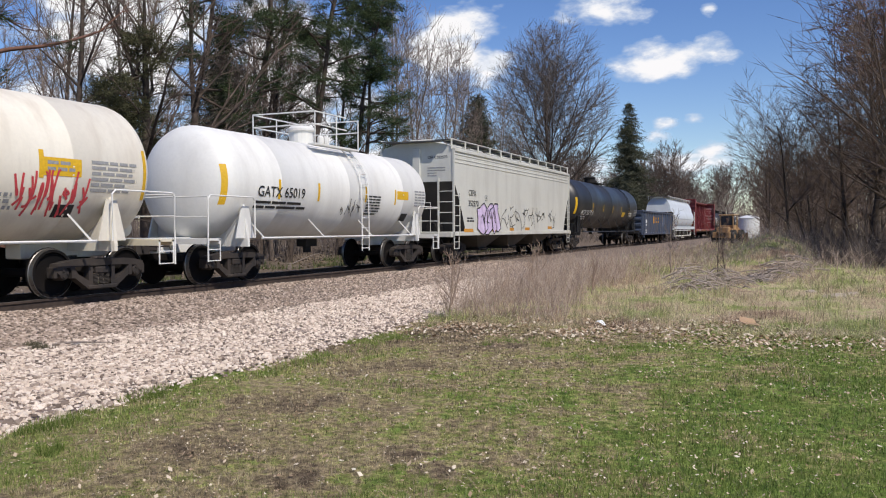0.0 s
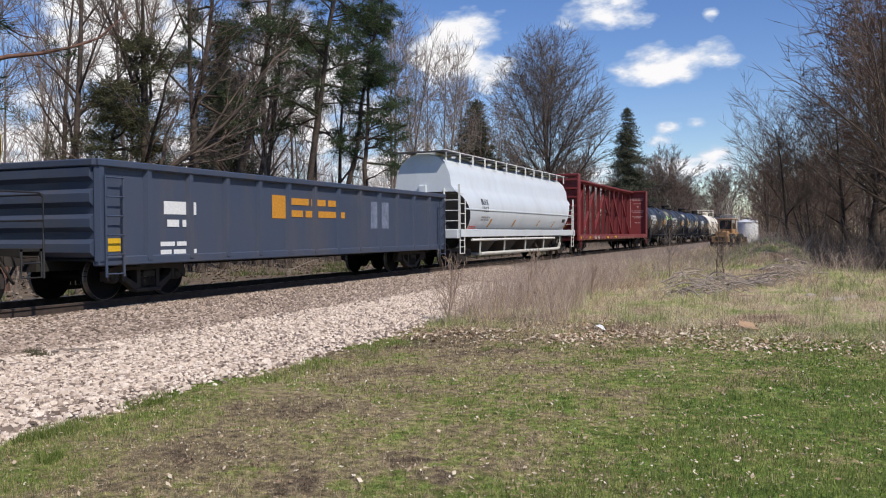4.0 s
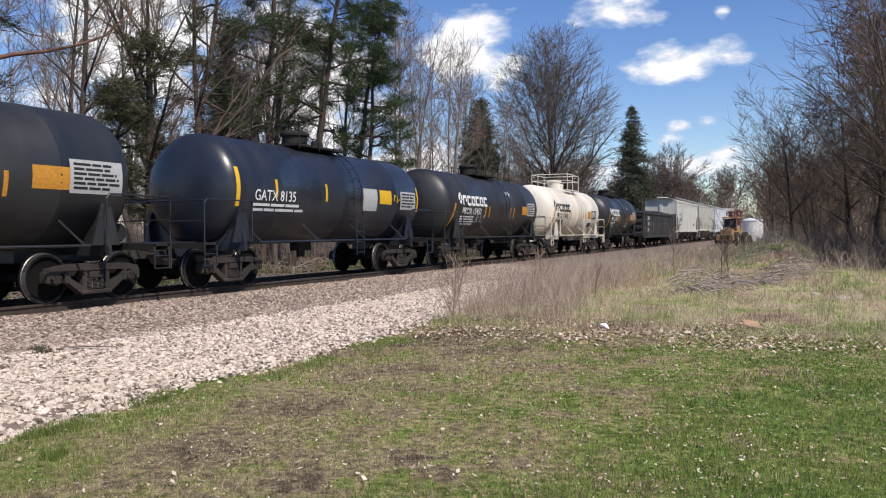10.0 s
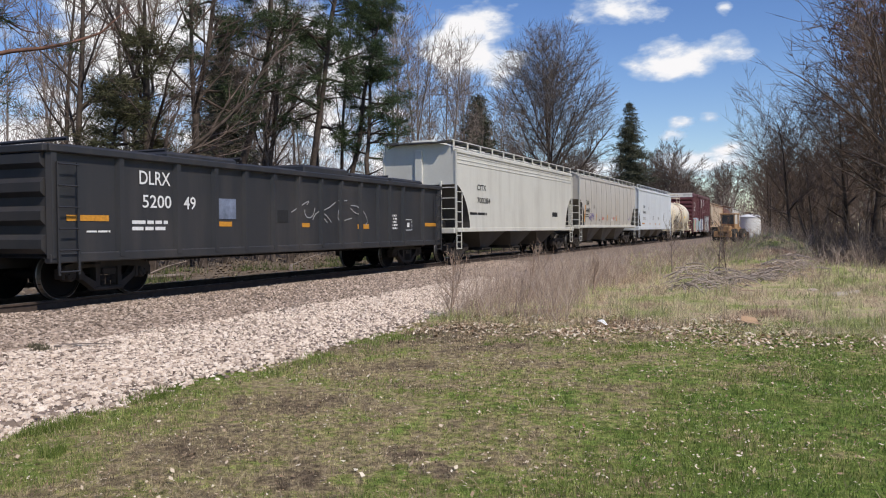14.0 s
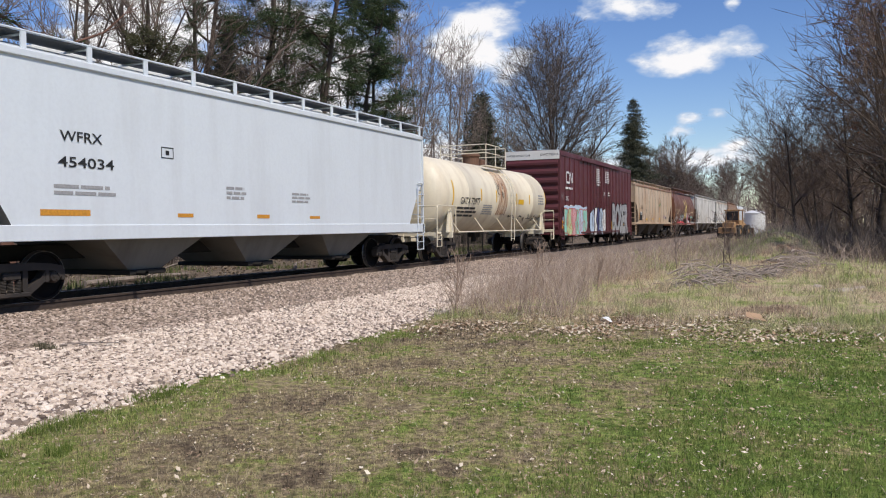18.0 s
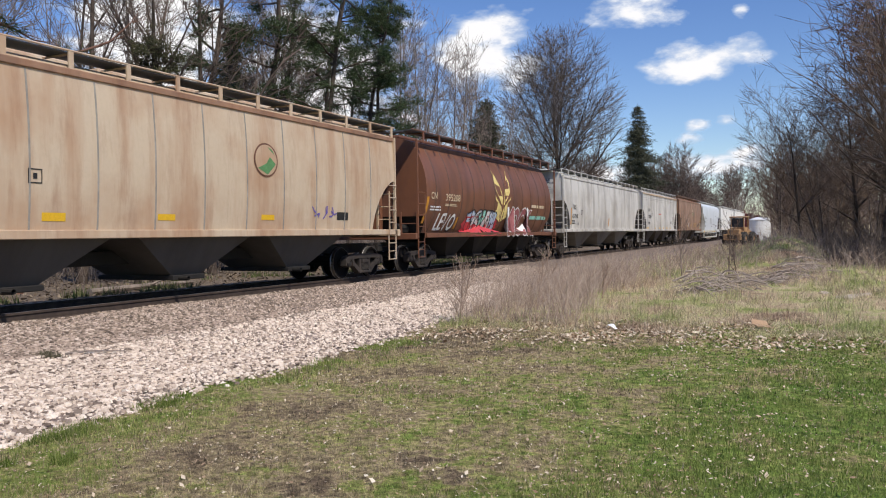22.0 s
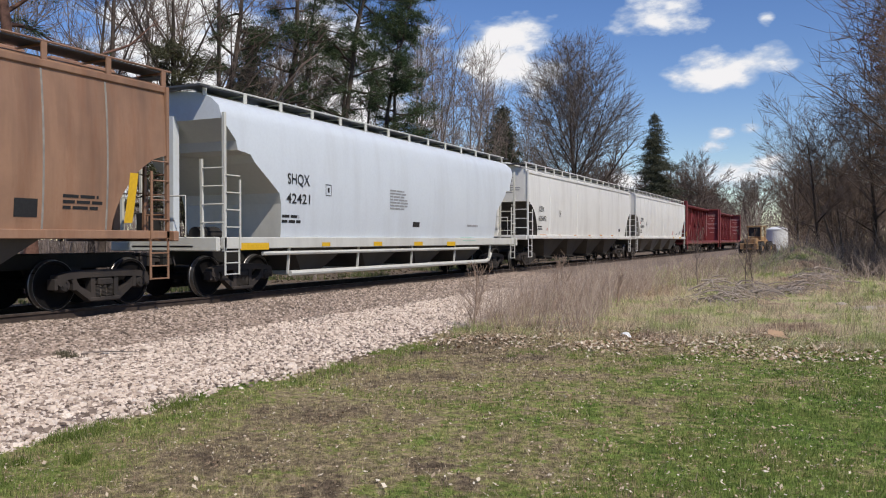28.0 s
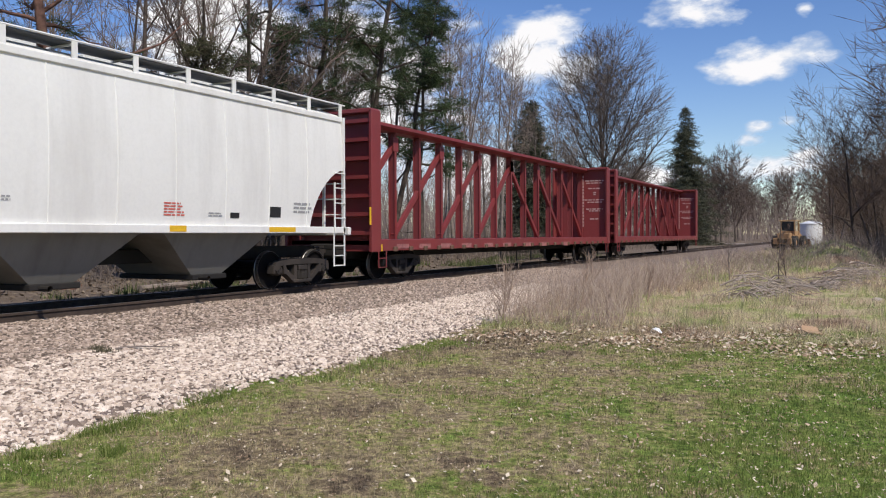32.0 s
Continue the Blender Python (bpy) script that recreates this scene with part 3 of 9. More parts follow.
def build_track():
    track = thing("railway_track", "single railway track of rusty rails on dark wooden ties", "railway track")
    prof = [(-0.075, 0), (0.075, 0), (0.075, 0.012), (0.012, 0.03), (0.011, 0.125), (0.036, 0.138), (0.036, 0.172), (0.028, 0.18), (-0.028, 0.18), (-0.036, 0.172), (-0.036, 0.138), (-0.011, 0.125), (-0.012, 0.03), (-0.075, 0.012)]
    for s in (-1, 1):
        x = TRACK_X + s * 0.755
        part("rail", Shape().extrude([(x + a, RAIL_Z - 0.18 + b) for a, b in prof], "y", -520, 640), M_rail, track)
        part("rail_head", Shape().box(x - 0.024, x + 0.024, -520, 640, RAIL_Z - 0.001, RAIL_Z + 0.001), M_railtop, track, "bright worn running surface of the rail")
    tie = Shape().box(-1.3, 1.3, -0.115, 0.115, -0.17, 0.0, 0.012).mesh("tie", M_tie)
    rng = random.Random(5)
    y = -12.0
    for i in range(240):
        part("tie", tie, None, track, at=pose(TRACK_X + rng.uniform(-0.03, 0.03), y, RAIL_Z - 0.182 + rng.uniform(-0.008, 0.004), 0, 0, rng.uniform(-1.2, 1.2)))
        y += 0.53


build_ground()
build_bed()
build_track()
build_stones()

# ---- trees ----
def skeleton_tree(rng, height, trunk_r, style, levels=4):
    """Limbs as (start, end, r0, r1, level), grown from a trunk."""
    out = []

    def limb(p, d, length, r, level):
        n = (5, 4, 3, 2, 1)[min(level, 4)]
        q = p
        for i in range(n):
            d = (d + Vector((rng.gauss(0, 1), rng.gauss(0, 1), rng.gauss(0, 1))) * (0.05 if level == 0 else 0.13) + Vector((0, 0, style["lift"] * (0.3 if level == 0 else 1)))).normalized()
            e = q + d * (length / n)
            ra, rb = r * (1 - 0.6 * i / n), r * (1 - 0.6 * (i + 1) / n)
            out.append((q, e, max(ra, 0.004), max(rb, 0.003), level))
            if level < levels:
                f = (i + 1) / n
                if level > 0 or f > style["clear"]:
                    k = style["kids"][min(level, len(style["kids"]) - 1)]
                    for _ in range(k if rng.random() < 0.8 else k - 1):
                        a = rng.uniform(0, 6.283)
                        side = Vector((math.cos(a), math.sin(a), 0))
                        side = (side - d * side.dot(d)).normalized()
                        ang = rng.uniform(*style["angle"])
                        nd = d * math.cos(ang) + side * math.sin(ang)
                        start = q + (e - q) * rng.uniform(0.2, 1.0)
                        limb(start, nd, length * style["ratio"] * rng.uniform(0.65, 1.1) * (1.25 - 0.5 * f if level == 0 else 1), rb * rng.uniform(*style.get("thin", (0.45, 0.7))), level + 1)
            q = e
    limb(Vector((0, 0, -0.2)), Vector((rng.gauss(0, 0.04), rng.gauss(0, 0.04), 1)).normalized(), height * style["trunk"], trunk_r, 0)
    return out


def limb_mesh(name, segs, mat):
    vs, fs = [], []
    for a, b, r0, r1, level in segs:
        n = (8, 5, 4, 3, 3)[min(level, 4)]
        d = (b - a).normalized()
        if level > 3:
            s = d.cross(Vector((math.sin(a.x * 40), math.cos(a.y * 37), 0.4))).normalized() * max(r0, 0.009)
            k = len(vs)
            vs += [tuple(a - s), tuple(a + s), tuple(b)]
            fs.append((k, k + 1, k + 2))
            continue
        s = d.cross(Vector((0.3, 0.2, 1))).normalized()
        u = s.cross(d)
        k = len(vs)
        for p, r in ((a - d * r0 * 0.3, r0), (b + d * r1 * 0.3, r1)):
            for i in range(n):
                t = 2 * math.pi * i / n
                vs.append(tuple(p + (s * math.cos(t) + u * math.sin(t)) * r))
        fs += [(k + i, k + (i + 1) % n, k + n + (i + 1) % n, k + n + i) for i in range(n)]
    me = bpy.data.meshes.new(name)
    me.from_pydata(vs, [], fs)
    me.materials.append(mat)
    me.polygons.foreach_set("use_smooth", [True] * len(fs))
    return me


def envelope(p, d, zc, R, up, down):
    """How far a line from p along d runs inside an egg of radius R about height zc."""
    best = 0.5
    for k in range(1, 60):
        q = p + d * (k * 0.4)
        e = (q.z - zc) / (up if q.z > zc else down)
        if e * e + (q.x * q.x + q.y * q.y) / (R * R) > 1:
            break
        best = k * 0.4
    return best


def branching_tree(seed, height, R, fork, r, limbs=14, kids=(1.5, 1.7, 1.9), steep=(0.95, 0.25), leader=0.9, wander=0.10, lift=0.03, twig=0.010, reach=0.9, stems=1, levels=3, egg=0.5):
    """A leafless tree: limbs leave the stem at a slope and run out to the crown's egg, forking on the way."""
    rng = random.Random(seed)
    segs = []
    zc = height * (fork + egg * (1 - fork))
    up, down = height - zc, zc - height * fork * 0.75

    def shade(q):
        return 0 if q > 0.10 else 1 if q > 0.045 else 2 if q > 0.02 else 3

    def limb(p, d, length, rad, level):
        n = max(2, int(length / (1.0, 0.8, 0.6, 0.45)[min(level, 3)]))
        n = min(n, 9)
        for i in range(n):
            d = (d + Vector((rng.gauss(0, wander), rng.gauss(0, wander), rng.gauss(lift, wander * 0.7)))).normalized()
            e = p + d * (length / n)
            ra, rb = rad * (1 - 0.75 * i / n), rad * (1 - 0.75 * (i + 1) / n)
            segs.append((p, e, max(ra, twig * 0.8), max(rb, twig * 0.6), shade(ra)))
            f = (i + 1) / n
            if level <= levels and (f > 0.22 or level > 1):
                m = kids[min(level, len(kids)) - 1]
                for _ in range(int(m + rng.random())):
                    a = rng.uniform(0, 6.283)
                    side = Vector((math.cos(a), math.sin(a), rng.uniform(-0.2, 0.5)))
                    side = (side - d * side.dot(d)).normalized()
                    ang = rng.uniform(0.42, 0.85)
                    nd = (d * math.cos(ang) + side * math.sin(ang)).normalized()
                    q = p + (e - p) * rng.random()
                    if level == levels:
                        segs.append((q, q + nd * reach * rng.uniform(0.4, 1.1), twig, 0, 4))
                    else:
                        room = envelope(q, nd, zc, R, up, down)
                        want = min(length * (1 - 0.55 * f) * rng.uniform(0.4, 0.75), room * rng.uniform(0.8, 1.05))
                        if want > 0.35:
                            limb(q, nd, want, rb * rng.uniform(0.45, 0.7), level + 1)
            p = e
        segs.append((p, p + d * reach * 0.8, twig, 0, 4))
    for j in range(stems):
        a = j * 2.4 + rng.random()
        d = Vector((math.cos(a) * 0.3, math.sin(a) * 0.3, 1)) if stems > 1 else Vector((rng.gauss(0, 0.02), rng.gauss(0, 0.02), 1))
        d.normalize()
        p = Vector((0, 0, -0.2))
        n = 10
        top = height * leader * rng.uniform(0.88, 1)
        made = 0
        for i in range(n):
            d = (d + Vector((rng.gauss(0, 0.025), rng.gauss(0, 0.025), 0.02))).normalized()
            e = p + d * (top / n)
            q0, q1 = r * (1 - 0.86 * (i / n) ** 0.8), r * (1 - 0.86 * ((i + 1) / n) ** 0.8)
            segs.append((p, e, q0 * (1.35 if i == 0 else 1), q1, 0 if q0 > 0.06 else 1))
            f = (i + 1) / n
            if f > fork:
                k = (f - fork) / (1 - fork)
                want = round(limbs / stems * k) - made
                for _ in range(max(0, want)):
                    made += 1
                    t = made * 2.39996 + rng.uniform(-0.4, 0.4)
                    ang = steep[0] + (steep[1] - steep[0]) * k + rng.gauss(0, 0.10)
                    nd = Vector((math.cos(t) * math.sin(ang), math.sin(t) * math.sin(ang), math.cos(ang)))
                    q = p + (e - p) * rng.random()
                    limb(q, nd, envelope(q, nd, zc, R, up, down) * rng.uniform(0.82, 1.05), q1 * rng.uniform(0.42, 0.62), 1)
            p = e
    return segs


def bare_tree(label, seed, height, R, fork, r, bark, fine, group="bare trees", **more):
    t = thing("bare_tree", label, "tree", group)
    segs = branching_tree(seed, height, R, fork, r, **more)
    part("trunk", limb_mesh("trunk", [s for s in segs if s[4] < 2], bark), None, t)
    part("crown", limb_mesh("crown", [s for s in segs if s[4] >= 2], fine), None, t, "fine leafless branches and twigs")
    return t


def needles(rng, clumps, per, length, mat, name, droop=0.0, width=0.022):
    """Tufts of needles: thin blades that fan from each clump's heart."""
    c = np.repeat(np.asarray(clumps)[:, :3], per, 0)
    size = np.repeat(np.asarray(clumps)[:, 3], per)
    n = len(c)
    d = rng.standard_normal((n, 3))
    d[:, 2] = d[:, 2] * 0.55 + 0.25 - droop
    d /= np.linalg.norm(d, axis=1)[:, None]
    base = c + d * (size * rng.uniform(0.0, 0.55, n))[:, None]
    tip = base + d * (length * rng.uniform(0.6, 1.2, n))[:, None]
    s = np.cross(d, rng.standard_normal((n, 3)))
    s /= np.linalg.norm(s, axis=1)[:, None] + 1e-6
    s *= (width * rng.uniform(0.6, 1.4, n))[:, None]
    v = np.stack([base - s, base + s, tip], 1).reshape(-1, 3)
    f = np.arange(3 * n).reshape(-1, 3)
    return from_arrays(name, v, f, mat)


def pine_tree(label, seed, height, r, clear=0.4, reach=4.2, group="pines", bark=None, mat=None, thick=1.0, dead=0.8):
    """Old pine: dead snags below, crooked boughs with hanging masses of needles above."""
    rng = random.Random(seed)
    nrng = np.random.default_rng(seed)
    t = thing("pine_tree", label, "tree", group)
    segs, clumps = [], []
    p = Vector((0, 0, -0.2))
    n = 16
    drift = Vector((0, 0, 0))
    for i in range(n):
        drift = drift * 0.7 + Vector((rng.gauss(0, 0.07), rng.gauss(0, 0.07), 0))
        e = p + drift + Vector((0, 0, height / n))
        f = i / n
        segs.append((p, e, r * (1 - 0.82 * f), r * (1 - 0.82 * (i + 1) / n), 0))
        if f > clear:
            k = (f - clear) / (1 - clear)
            for _ in range(rng.choice((2, 3, 3))):
                a = rng.uniform(0, 6.283)
                length = reach * (1 - 0.7 * k) * rng.uniform(0.45, 1.15)
                d = Vector((math.cos(a), math.sin(a), rng.uniform(-0.15, 0.45)))
                last = p + (e - p) * rng.random()
                m = 5
                for j in range(m):
                    d = (d + Vector((rng.gauss(0, 0.16), rng.gauss(0, 0.16), rng.gauss(0.0, 0.14)))).normalized()
                    nx = last + d * (length / m)
                    segs.append((last, nx, (0.065 * (1 - j / 6) + 0.012) * (1 - 0.4 * k), (0.065 * (1 - (j + 1) / 6) + 0.010) * (1 - 0.4 * k), 2))
                    if j >= 1:
                        for _ in range(rng.choice((2, 3))):
                            sd = (d + Vector((rng.gauss(0, 0.8), rng.gauss(0, 0.8), rng.gauss(0.1, 0.4)))).normalized() * rng.uniform(0.4, 1.0)
                            tip = nx + sd
                            segs.append((nx, tip, 0.016, 0.007, 3))
                            if rng.random() < 0.8 * thick:
                                for _ in range(5):
                                    g = rng.uniform(0.35, 1.1)
                                    clumps.append((*(nx + sd * g + Vector((rng.gauss(0, 0.16), rng.gauss(0, 0.16), rng.gauss(-0.04, 0.15)))), rng.uniform(0.28, 0.55)))
                    last = nx
        else:
            for _ in range(2):
                if rng.random() < dead:
                    a = rng.uniform(0, 6.283)
                    q = p
                    d = Vector((math.cos(a), math.sin(a), rng.uniform(-0.2, 0.3)))
                    L = rng.uniform(0.5, 2.2)
                    for j in range(3):
                        d = (d + Vector((rng.gauss(0, 0.25), rng.gauss(0, 0.25), rng.gauss(-0.05, 0.2)))).normalized()
                        nx = q + d * L / 3
                        segs.append((q, nx, 0.028 - 0.007 * j, 0.021 - 0.007 * j, 3))
                        segs.append((nx, nx + (d + Vector((rng.gauss(0, 0.6), rng.gauss(0, 0.6), rng.gauss(0, 0.5)))) * 0.5, 0.010, 0, 4))
                        q = nx
        p = e
    for _ in range(16):
        clumps.append((p.x + rng.gauss(0, 0.4), p.y + rng.gauss(0, 0.4), p.z + rng.gauss(0, 0.4), 0.45))
    part("trunk", limb_mesh("trunk", segs, bark or M_bark_dark), None, t)
    part("crown", needles(nrng, clumps, 48, 0.16, mat or M_needle, "crown", 0.12, 0.012), None, t, "uneven hanging masses of needle foliage")
    return t


def spruce_tree(label, seed, height, base, group="spruces"):
    """A dense uneven cone: whorls of drooping boughs thick with needle sprays."""
    rng = random.Random(seed)
    nrng = np.random.default_rng(seed)
    t = thing("spruce_tree", label, "tree", group)
    segs = [(Vector((0, 0, -0.2)), Vector((0, 0, height)), base * 0.05, 0.02, 0)]
    clumps = []
    z = height * 0.05
    while z < height * 0.99:
        k = 1 - z / height
        bulge = rng.uniform(0.72, 1.2)
        for _ in range(11 if k > 0.15 else 6):
            a = rng.uniform(0, 6.283)
            length = base * k ** 0.8 * rng.uniform(0.45, 1.12) * bulge + 0.12
            tip = Vector((math.cos(a) * length, math.sin(a) * length, z - 0.30 * length + 0.12 * length * rng.random()))
            segs.append((Vector((0, 0, z + 0.1)), tip, 0.03, 0.008, 3))
            m = max(2, int(length / 0.34))
            for j in range(m):
                f = (j + 1) / m
                w = 0.16 + 0.10 * length * f
                for _ in range(2):
                    clumps.append((tip.x * f + rng.gauss(0, w), tip.y * f + rng.gauss(0, w), z + 0.1 + (tip.z - z) * f + rng.gauss(-0.08, 0.14), 0.45))
        z += height * 0.021 * rng.uniform(0.7, 1.4)
    part("trunk", limb_mesh("trunk", segs, M_bark_dark), None, t)
    part("crown", needles(nrng, clumps, 15, 0.40, M_needle_dark, "crown", 0.35, 0.03), None, t, "dense dark needle boughs")
    return t


def plant(proto, spots, rng, smin=0.85, smax=1.15, first=True):
    """Copies of a tree at the spots; the first spot takes the tree itself."""
    for i, (x, y) in enumerate(spots):
        k = rng.uniform(smin, smax)
        m = pose(x, y, height(x, y) - 0.05, rng.uniform(-2, 2), rng.uniform(-2, 2), rng.uniform(0, 360))
        if i == 0 and first:
            proto.matrix_basis = m @ Matrix.Scale(k, 4)
        else:
            c = copy_thing(proto, m)
            c.scale = (k, k, k)


def stand(proto, spots, first=True):
    """Trees set one by one: bearing to the left of the track, metres across, size, lean along the track, turn."""
    for i, (bearing, across, k, lean, turn) in enumerate(spots):
        x, y = -across, across / math.tan(radians(bearing))
        m = pose(x, y, height(x, y) - 0.05) @ Matrix.Rotation(radians(lean), 4, "Y") @ Matrix.Rotation(radians(-lean * 0.7), 4, "X") @ pose(0, 0, 0, 0, 0, turn)
        if i == 0 and first:
            proto.matrix_basis = m @ Matrix.Scale(k, 4)
        else:
            c = copy_thing(proto, m)
            c.scale = (k, k, k)


def build_woods():
    rng = random.Random(11)
    tall = "tall leafless forest tree with a slim grey trunk behind the track"
    kinds = [bare_tree(tall, 20 + i, h, w, f, r, (M_bark_pale, M_bark, M_bark_dark, M_bark, M_bark_pale)[i], (M_twig, M_twig, M_twig_dark, M_twig, M_twig)[i], limbs=n, steep=(0.85, 0.3), twig=tw, leader=0.95, levels=lv, kids=(1.3, 1.5, 1.6))
             for i, (h, w, f, r, n, tw, lv) in enumerate(((17.5, 2.6, 0.30, 0.15, 20, 0.014, 3), (16, 2.3, 0.36, 0.12, 17, 0.014, 3), (18.5, 3.4, 0.24, 0.18, 20, 0.010, 3), (16, 3.0, 0.25, 0.13, 18, 0.019, 2), (18, 3.4, 0.28, 0.15, 19, 0.019, 2)))]
    # the pale stand before the big shade tree
    stand(kinds[0], ((27.6, 26, 1.05, 2, 10), (25.4, 27, 0.98, -3, 80), (23.6, 25, 0.98, 2, 200), (22.2, 29, 0.97, 1, 300), (20.4, 27, 0.92, 3, 150), (26.9, 29, 1.1, -2, 220), (24.0, 26.5, 1.0, 3, 10), (21.9, 27.5, 0.93, -3, 95), (27.2, 31, 1.1, 1, 320), (25.9, 33, 1.15, 2, 60), (22.6, 34, 1.1, 0, 140), (20.0, 32, 1.0, 1, 200)))
    stand(kinds[1], ((26.5, 24, 1.02, 4, 40), (24.6, 30, 1.12, -2, 120), (22.9, 31, 1.05, 0, 33), (21.4, 24.5, 0.90, 3, 250), (19.4, 30, 0.96, -2, 70), (18.9, 26, 0.8, 0, 20)))
    stand(kinds[2], ((48.5, 23.5, 0.9, 3, 0), (36.6, 25, 0.95, 5, 130), (31.2, 28, 1.0, 2, 220)))
    plain_spots = [[] for _ in kinds]
    for i in range(54):
        bearing, across = rng.uniform(11, 60), rng.uniform(34, 70)
        if bearing < 18:
            across += 14
        plain_spots[3 + i % 2].append((-across, across / math.tan(radians(bearing))))
    for i in range(11):
        bearing, across = rng.uniform(29, 56), rng.uniform(22.5, 31)
        plain_spots[i % 3].append((-across, across / math.tan(radians(bearing))))
    for i, (k, s) in enumerate(zip(kinds, plain_spots)):
        plant(k, s, rng, 0.8, 1.1, first=i > 2)
    # the spreading oak that forks low, and its neighbour by the left bank
    spread = bare_tree("dark spreading leafless oak that forks low behind the track", 71, 15.5, 5.6, 0.20, 0.30, M_bark_dark, M_twig_dark, limbs=14, steep=(1.0, 0.2), leader=0.7, wander=0.13, lift=0.05, kids=(1.4, 1.55, 1.6), reach=0.7)
    stand(spread, ((43.8, 22.5, 1.0, 1, 0), (37.2, 27, 0.9, 4, 140)))
    dark = "tall old pine with dark uneven foliage and a leaning trunk"
    pines = [pine_tree(dark, 40 + i, h, r, c, w, mat=m, thick=th) for i, (h, r, c, w, m, th) in enumerate(((17, 0.20, 0.40, 3.3, M_needle, 0.75), (15.5, 0.19, 0.30, 3.0, M_needle_green, 0.8), (18, 0.22, 0.42, 3.6, M_needle, 0.7)))]
    stand(pines[0], ((34.6, 22.5, 1.0, 9, 0), (31.2, 25, 1.0, 8, 110), (41.3, 24.5, 1.0, 4, 250)))
    stand(pines[1], ((29.3, 23, 0.98, 2, 0),))
    stand(pines[2], ((38.9, 25, 1.0, 6, 60), (33.2, 28, 1.0, 5, 200)))
    ruddy = pine_tree("old pine with ruddy bark and a long drooping bough", 47, 17, 0.24, 0.34, 4.2, bark=M_bark_ruddy, mat=M_needle, thick=0.25)
    stand(ruddy, ((52.3, 21.5, 1.0, -2, 0),))
    young = pine_tree("young pine with thin olive-brown foliage", 49, 8.8, 0.13, 0.30, 2.1, mat=M_needle_olive, thick=0.42)
    stand(young, ((45.2, 21.5, 1.0, 2, 0), (42.6, 24.5, 0.9, -3, 120)))
    big = bare_tree("broad leafless shade tree with a rounded crown of upswept limbs", 77, 23.8, 7.0, 0.10, 0.46, M_bark_dark, M_bark, group="", limbs=28, steep=(1.10, 0.12), leader=0.62, wander=0.05, lift=0.025, kids=(1.35, 1.55, 1.85), twig=0.016, reach=1.3, egg=0.52)
    stand(big, ((16.3, 24.5, 1.0, 0, 0),))
    sp = spruce_tree("tall pointed spruce standing beyond the track", 5, 20.5, 5.6)
    stand(sp, ((11.1, 24, 1.0, 0, 0),))
    sp2 = spruce_tree("slim dark spruce among leafless trees", 6, 14.0, 3.9)
    stand(sp2, ((21.5, 27, 0.98, 0, 0), (39.0, 33, 1.0, 0, 50)))
    # far wood beyond the bend of the view, and the wood on the near side of the track
    far = bare_tree("distant leafless tree with a hazy brown crown", 90, 15, 5.4, 0.15, 0.22, M_bark, M_twig_dark, group="distant trees", limbs=20, steep=(1.0, 0.2), leader=0.7, twig=0.032, reach=1.1, levels=2, kids=(2.0, 2.2))
    plant(far, [(rng.uniform(-75, -22), rng.uniform(150, 330)) for _ in range(44)] + [(rng.uniform(-18, 12), rng.uniform(165, 320)) for _ in range(26)], rng, 0.8, 1.35)
    brushy = "leafless tree in the brushy wood on the near side"
    scrub = [bare_tree(brushy, 60 + i, h, w, f, r, (M_bark, M_bark_dark, M_bark)[i], (M_twig_brown, M_twig_dark, M_twig_brown)[i], group="trees of the near wood", stems=st, twig=0.010, limbs=n, steep=(1.25, 0.5), leader=0.66, wander=0.13, lift=0.05, kids=(1.5, 1.7, 1.8), reach=0.75)
             for i, (h, w, f, r, st, n) in enumerate(((9.5, 3.2, 0.15, 0.10, 3, 24), (12.0, 3.6, 0.2, 0.15, 1, 19), (6.0, 2.6, 0.05, 0.06, 4, 26)))]
    near = [[], [], []]
    for i in range(44):
        y = rng.uniform(38, 120)
        x0 = 0.2 - 0.14 * max(0, min(y, 60) - 48) - 0.035 * max(0, y - 60)
        near[i % 3].append((x0 + rng.uniform(0, 1) ** 1.5 * 16, y))
    near[1] += [(-2.2, 60), (-0.6, 47)]
    near[0] += [(-1.9, 54)]
    near[2] += [(-1.8, 58)]
    for i in range(14):
        near[i % 3].append((rng.uniform(3.2, 11), rng.uniform(31, 42)))
    for k, s in zip(scrub, near):
        for x, y in s:
            size = min(1.25, max(0.5, 0.78 + 0.085 * (x + 0.05 * y) * 45 / y)) * rng.uniform(0.85, 1.12)
            plant(k, [(x, y)], rng, size, size, first=(x, y) == s[0])
    oak = thing("oak_tree", "oak that still holds its russet winter leaves", "tree")
    segs = branching_tree(33, 12.5, 2.7, 0.25, 0.16, limbs=18, twig=0.009)
    part("trunk", limb_mesh("trunk", [s for s in segs if s[4] < 2], M_bark), None, oak)
    part("crown", limb_mesh("crown", [s for s in segs if s[4] >= 2], M_twig_dark), None, oak, "twiggy branches")
    lr = np.random.default_rng(4)
    c = [(*s[1], 0.3) for i, s in enumerate(segs) if s[4] == 4 and s[1].z > 4.5 and (i // 40) % 3 != 0]
    part("foliage", needles(lr, c, 7, 0.11, M_oakleaf, "foliage", 0.2, 0.05), None, oak, "russet dead leaves still on the twigs")
    plant(oak, [(3.4, 46.0)], rng, 1.12, 1.12)


build_woods()

# ---- the train ----
# Each car stands in its own space: origin on the rail's top at mid length, +x the side seen, -y the leading end.
AXLE, WHEEL_R = 1.78, 0.457
_shared = {}


def shared(key, make):
    if key not in _shared:
        _shared[key] = make()
    return _shared[key]


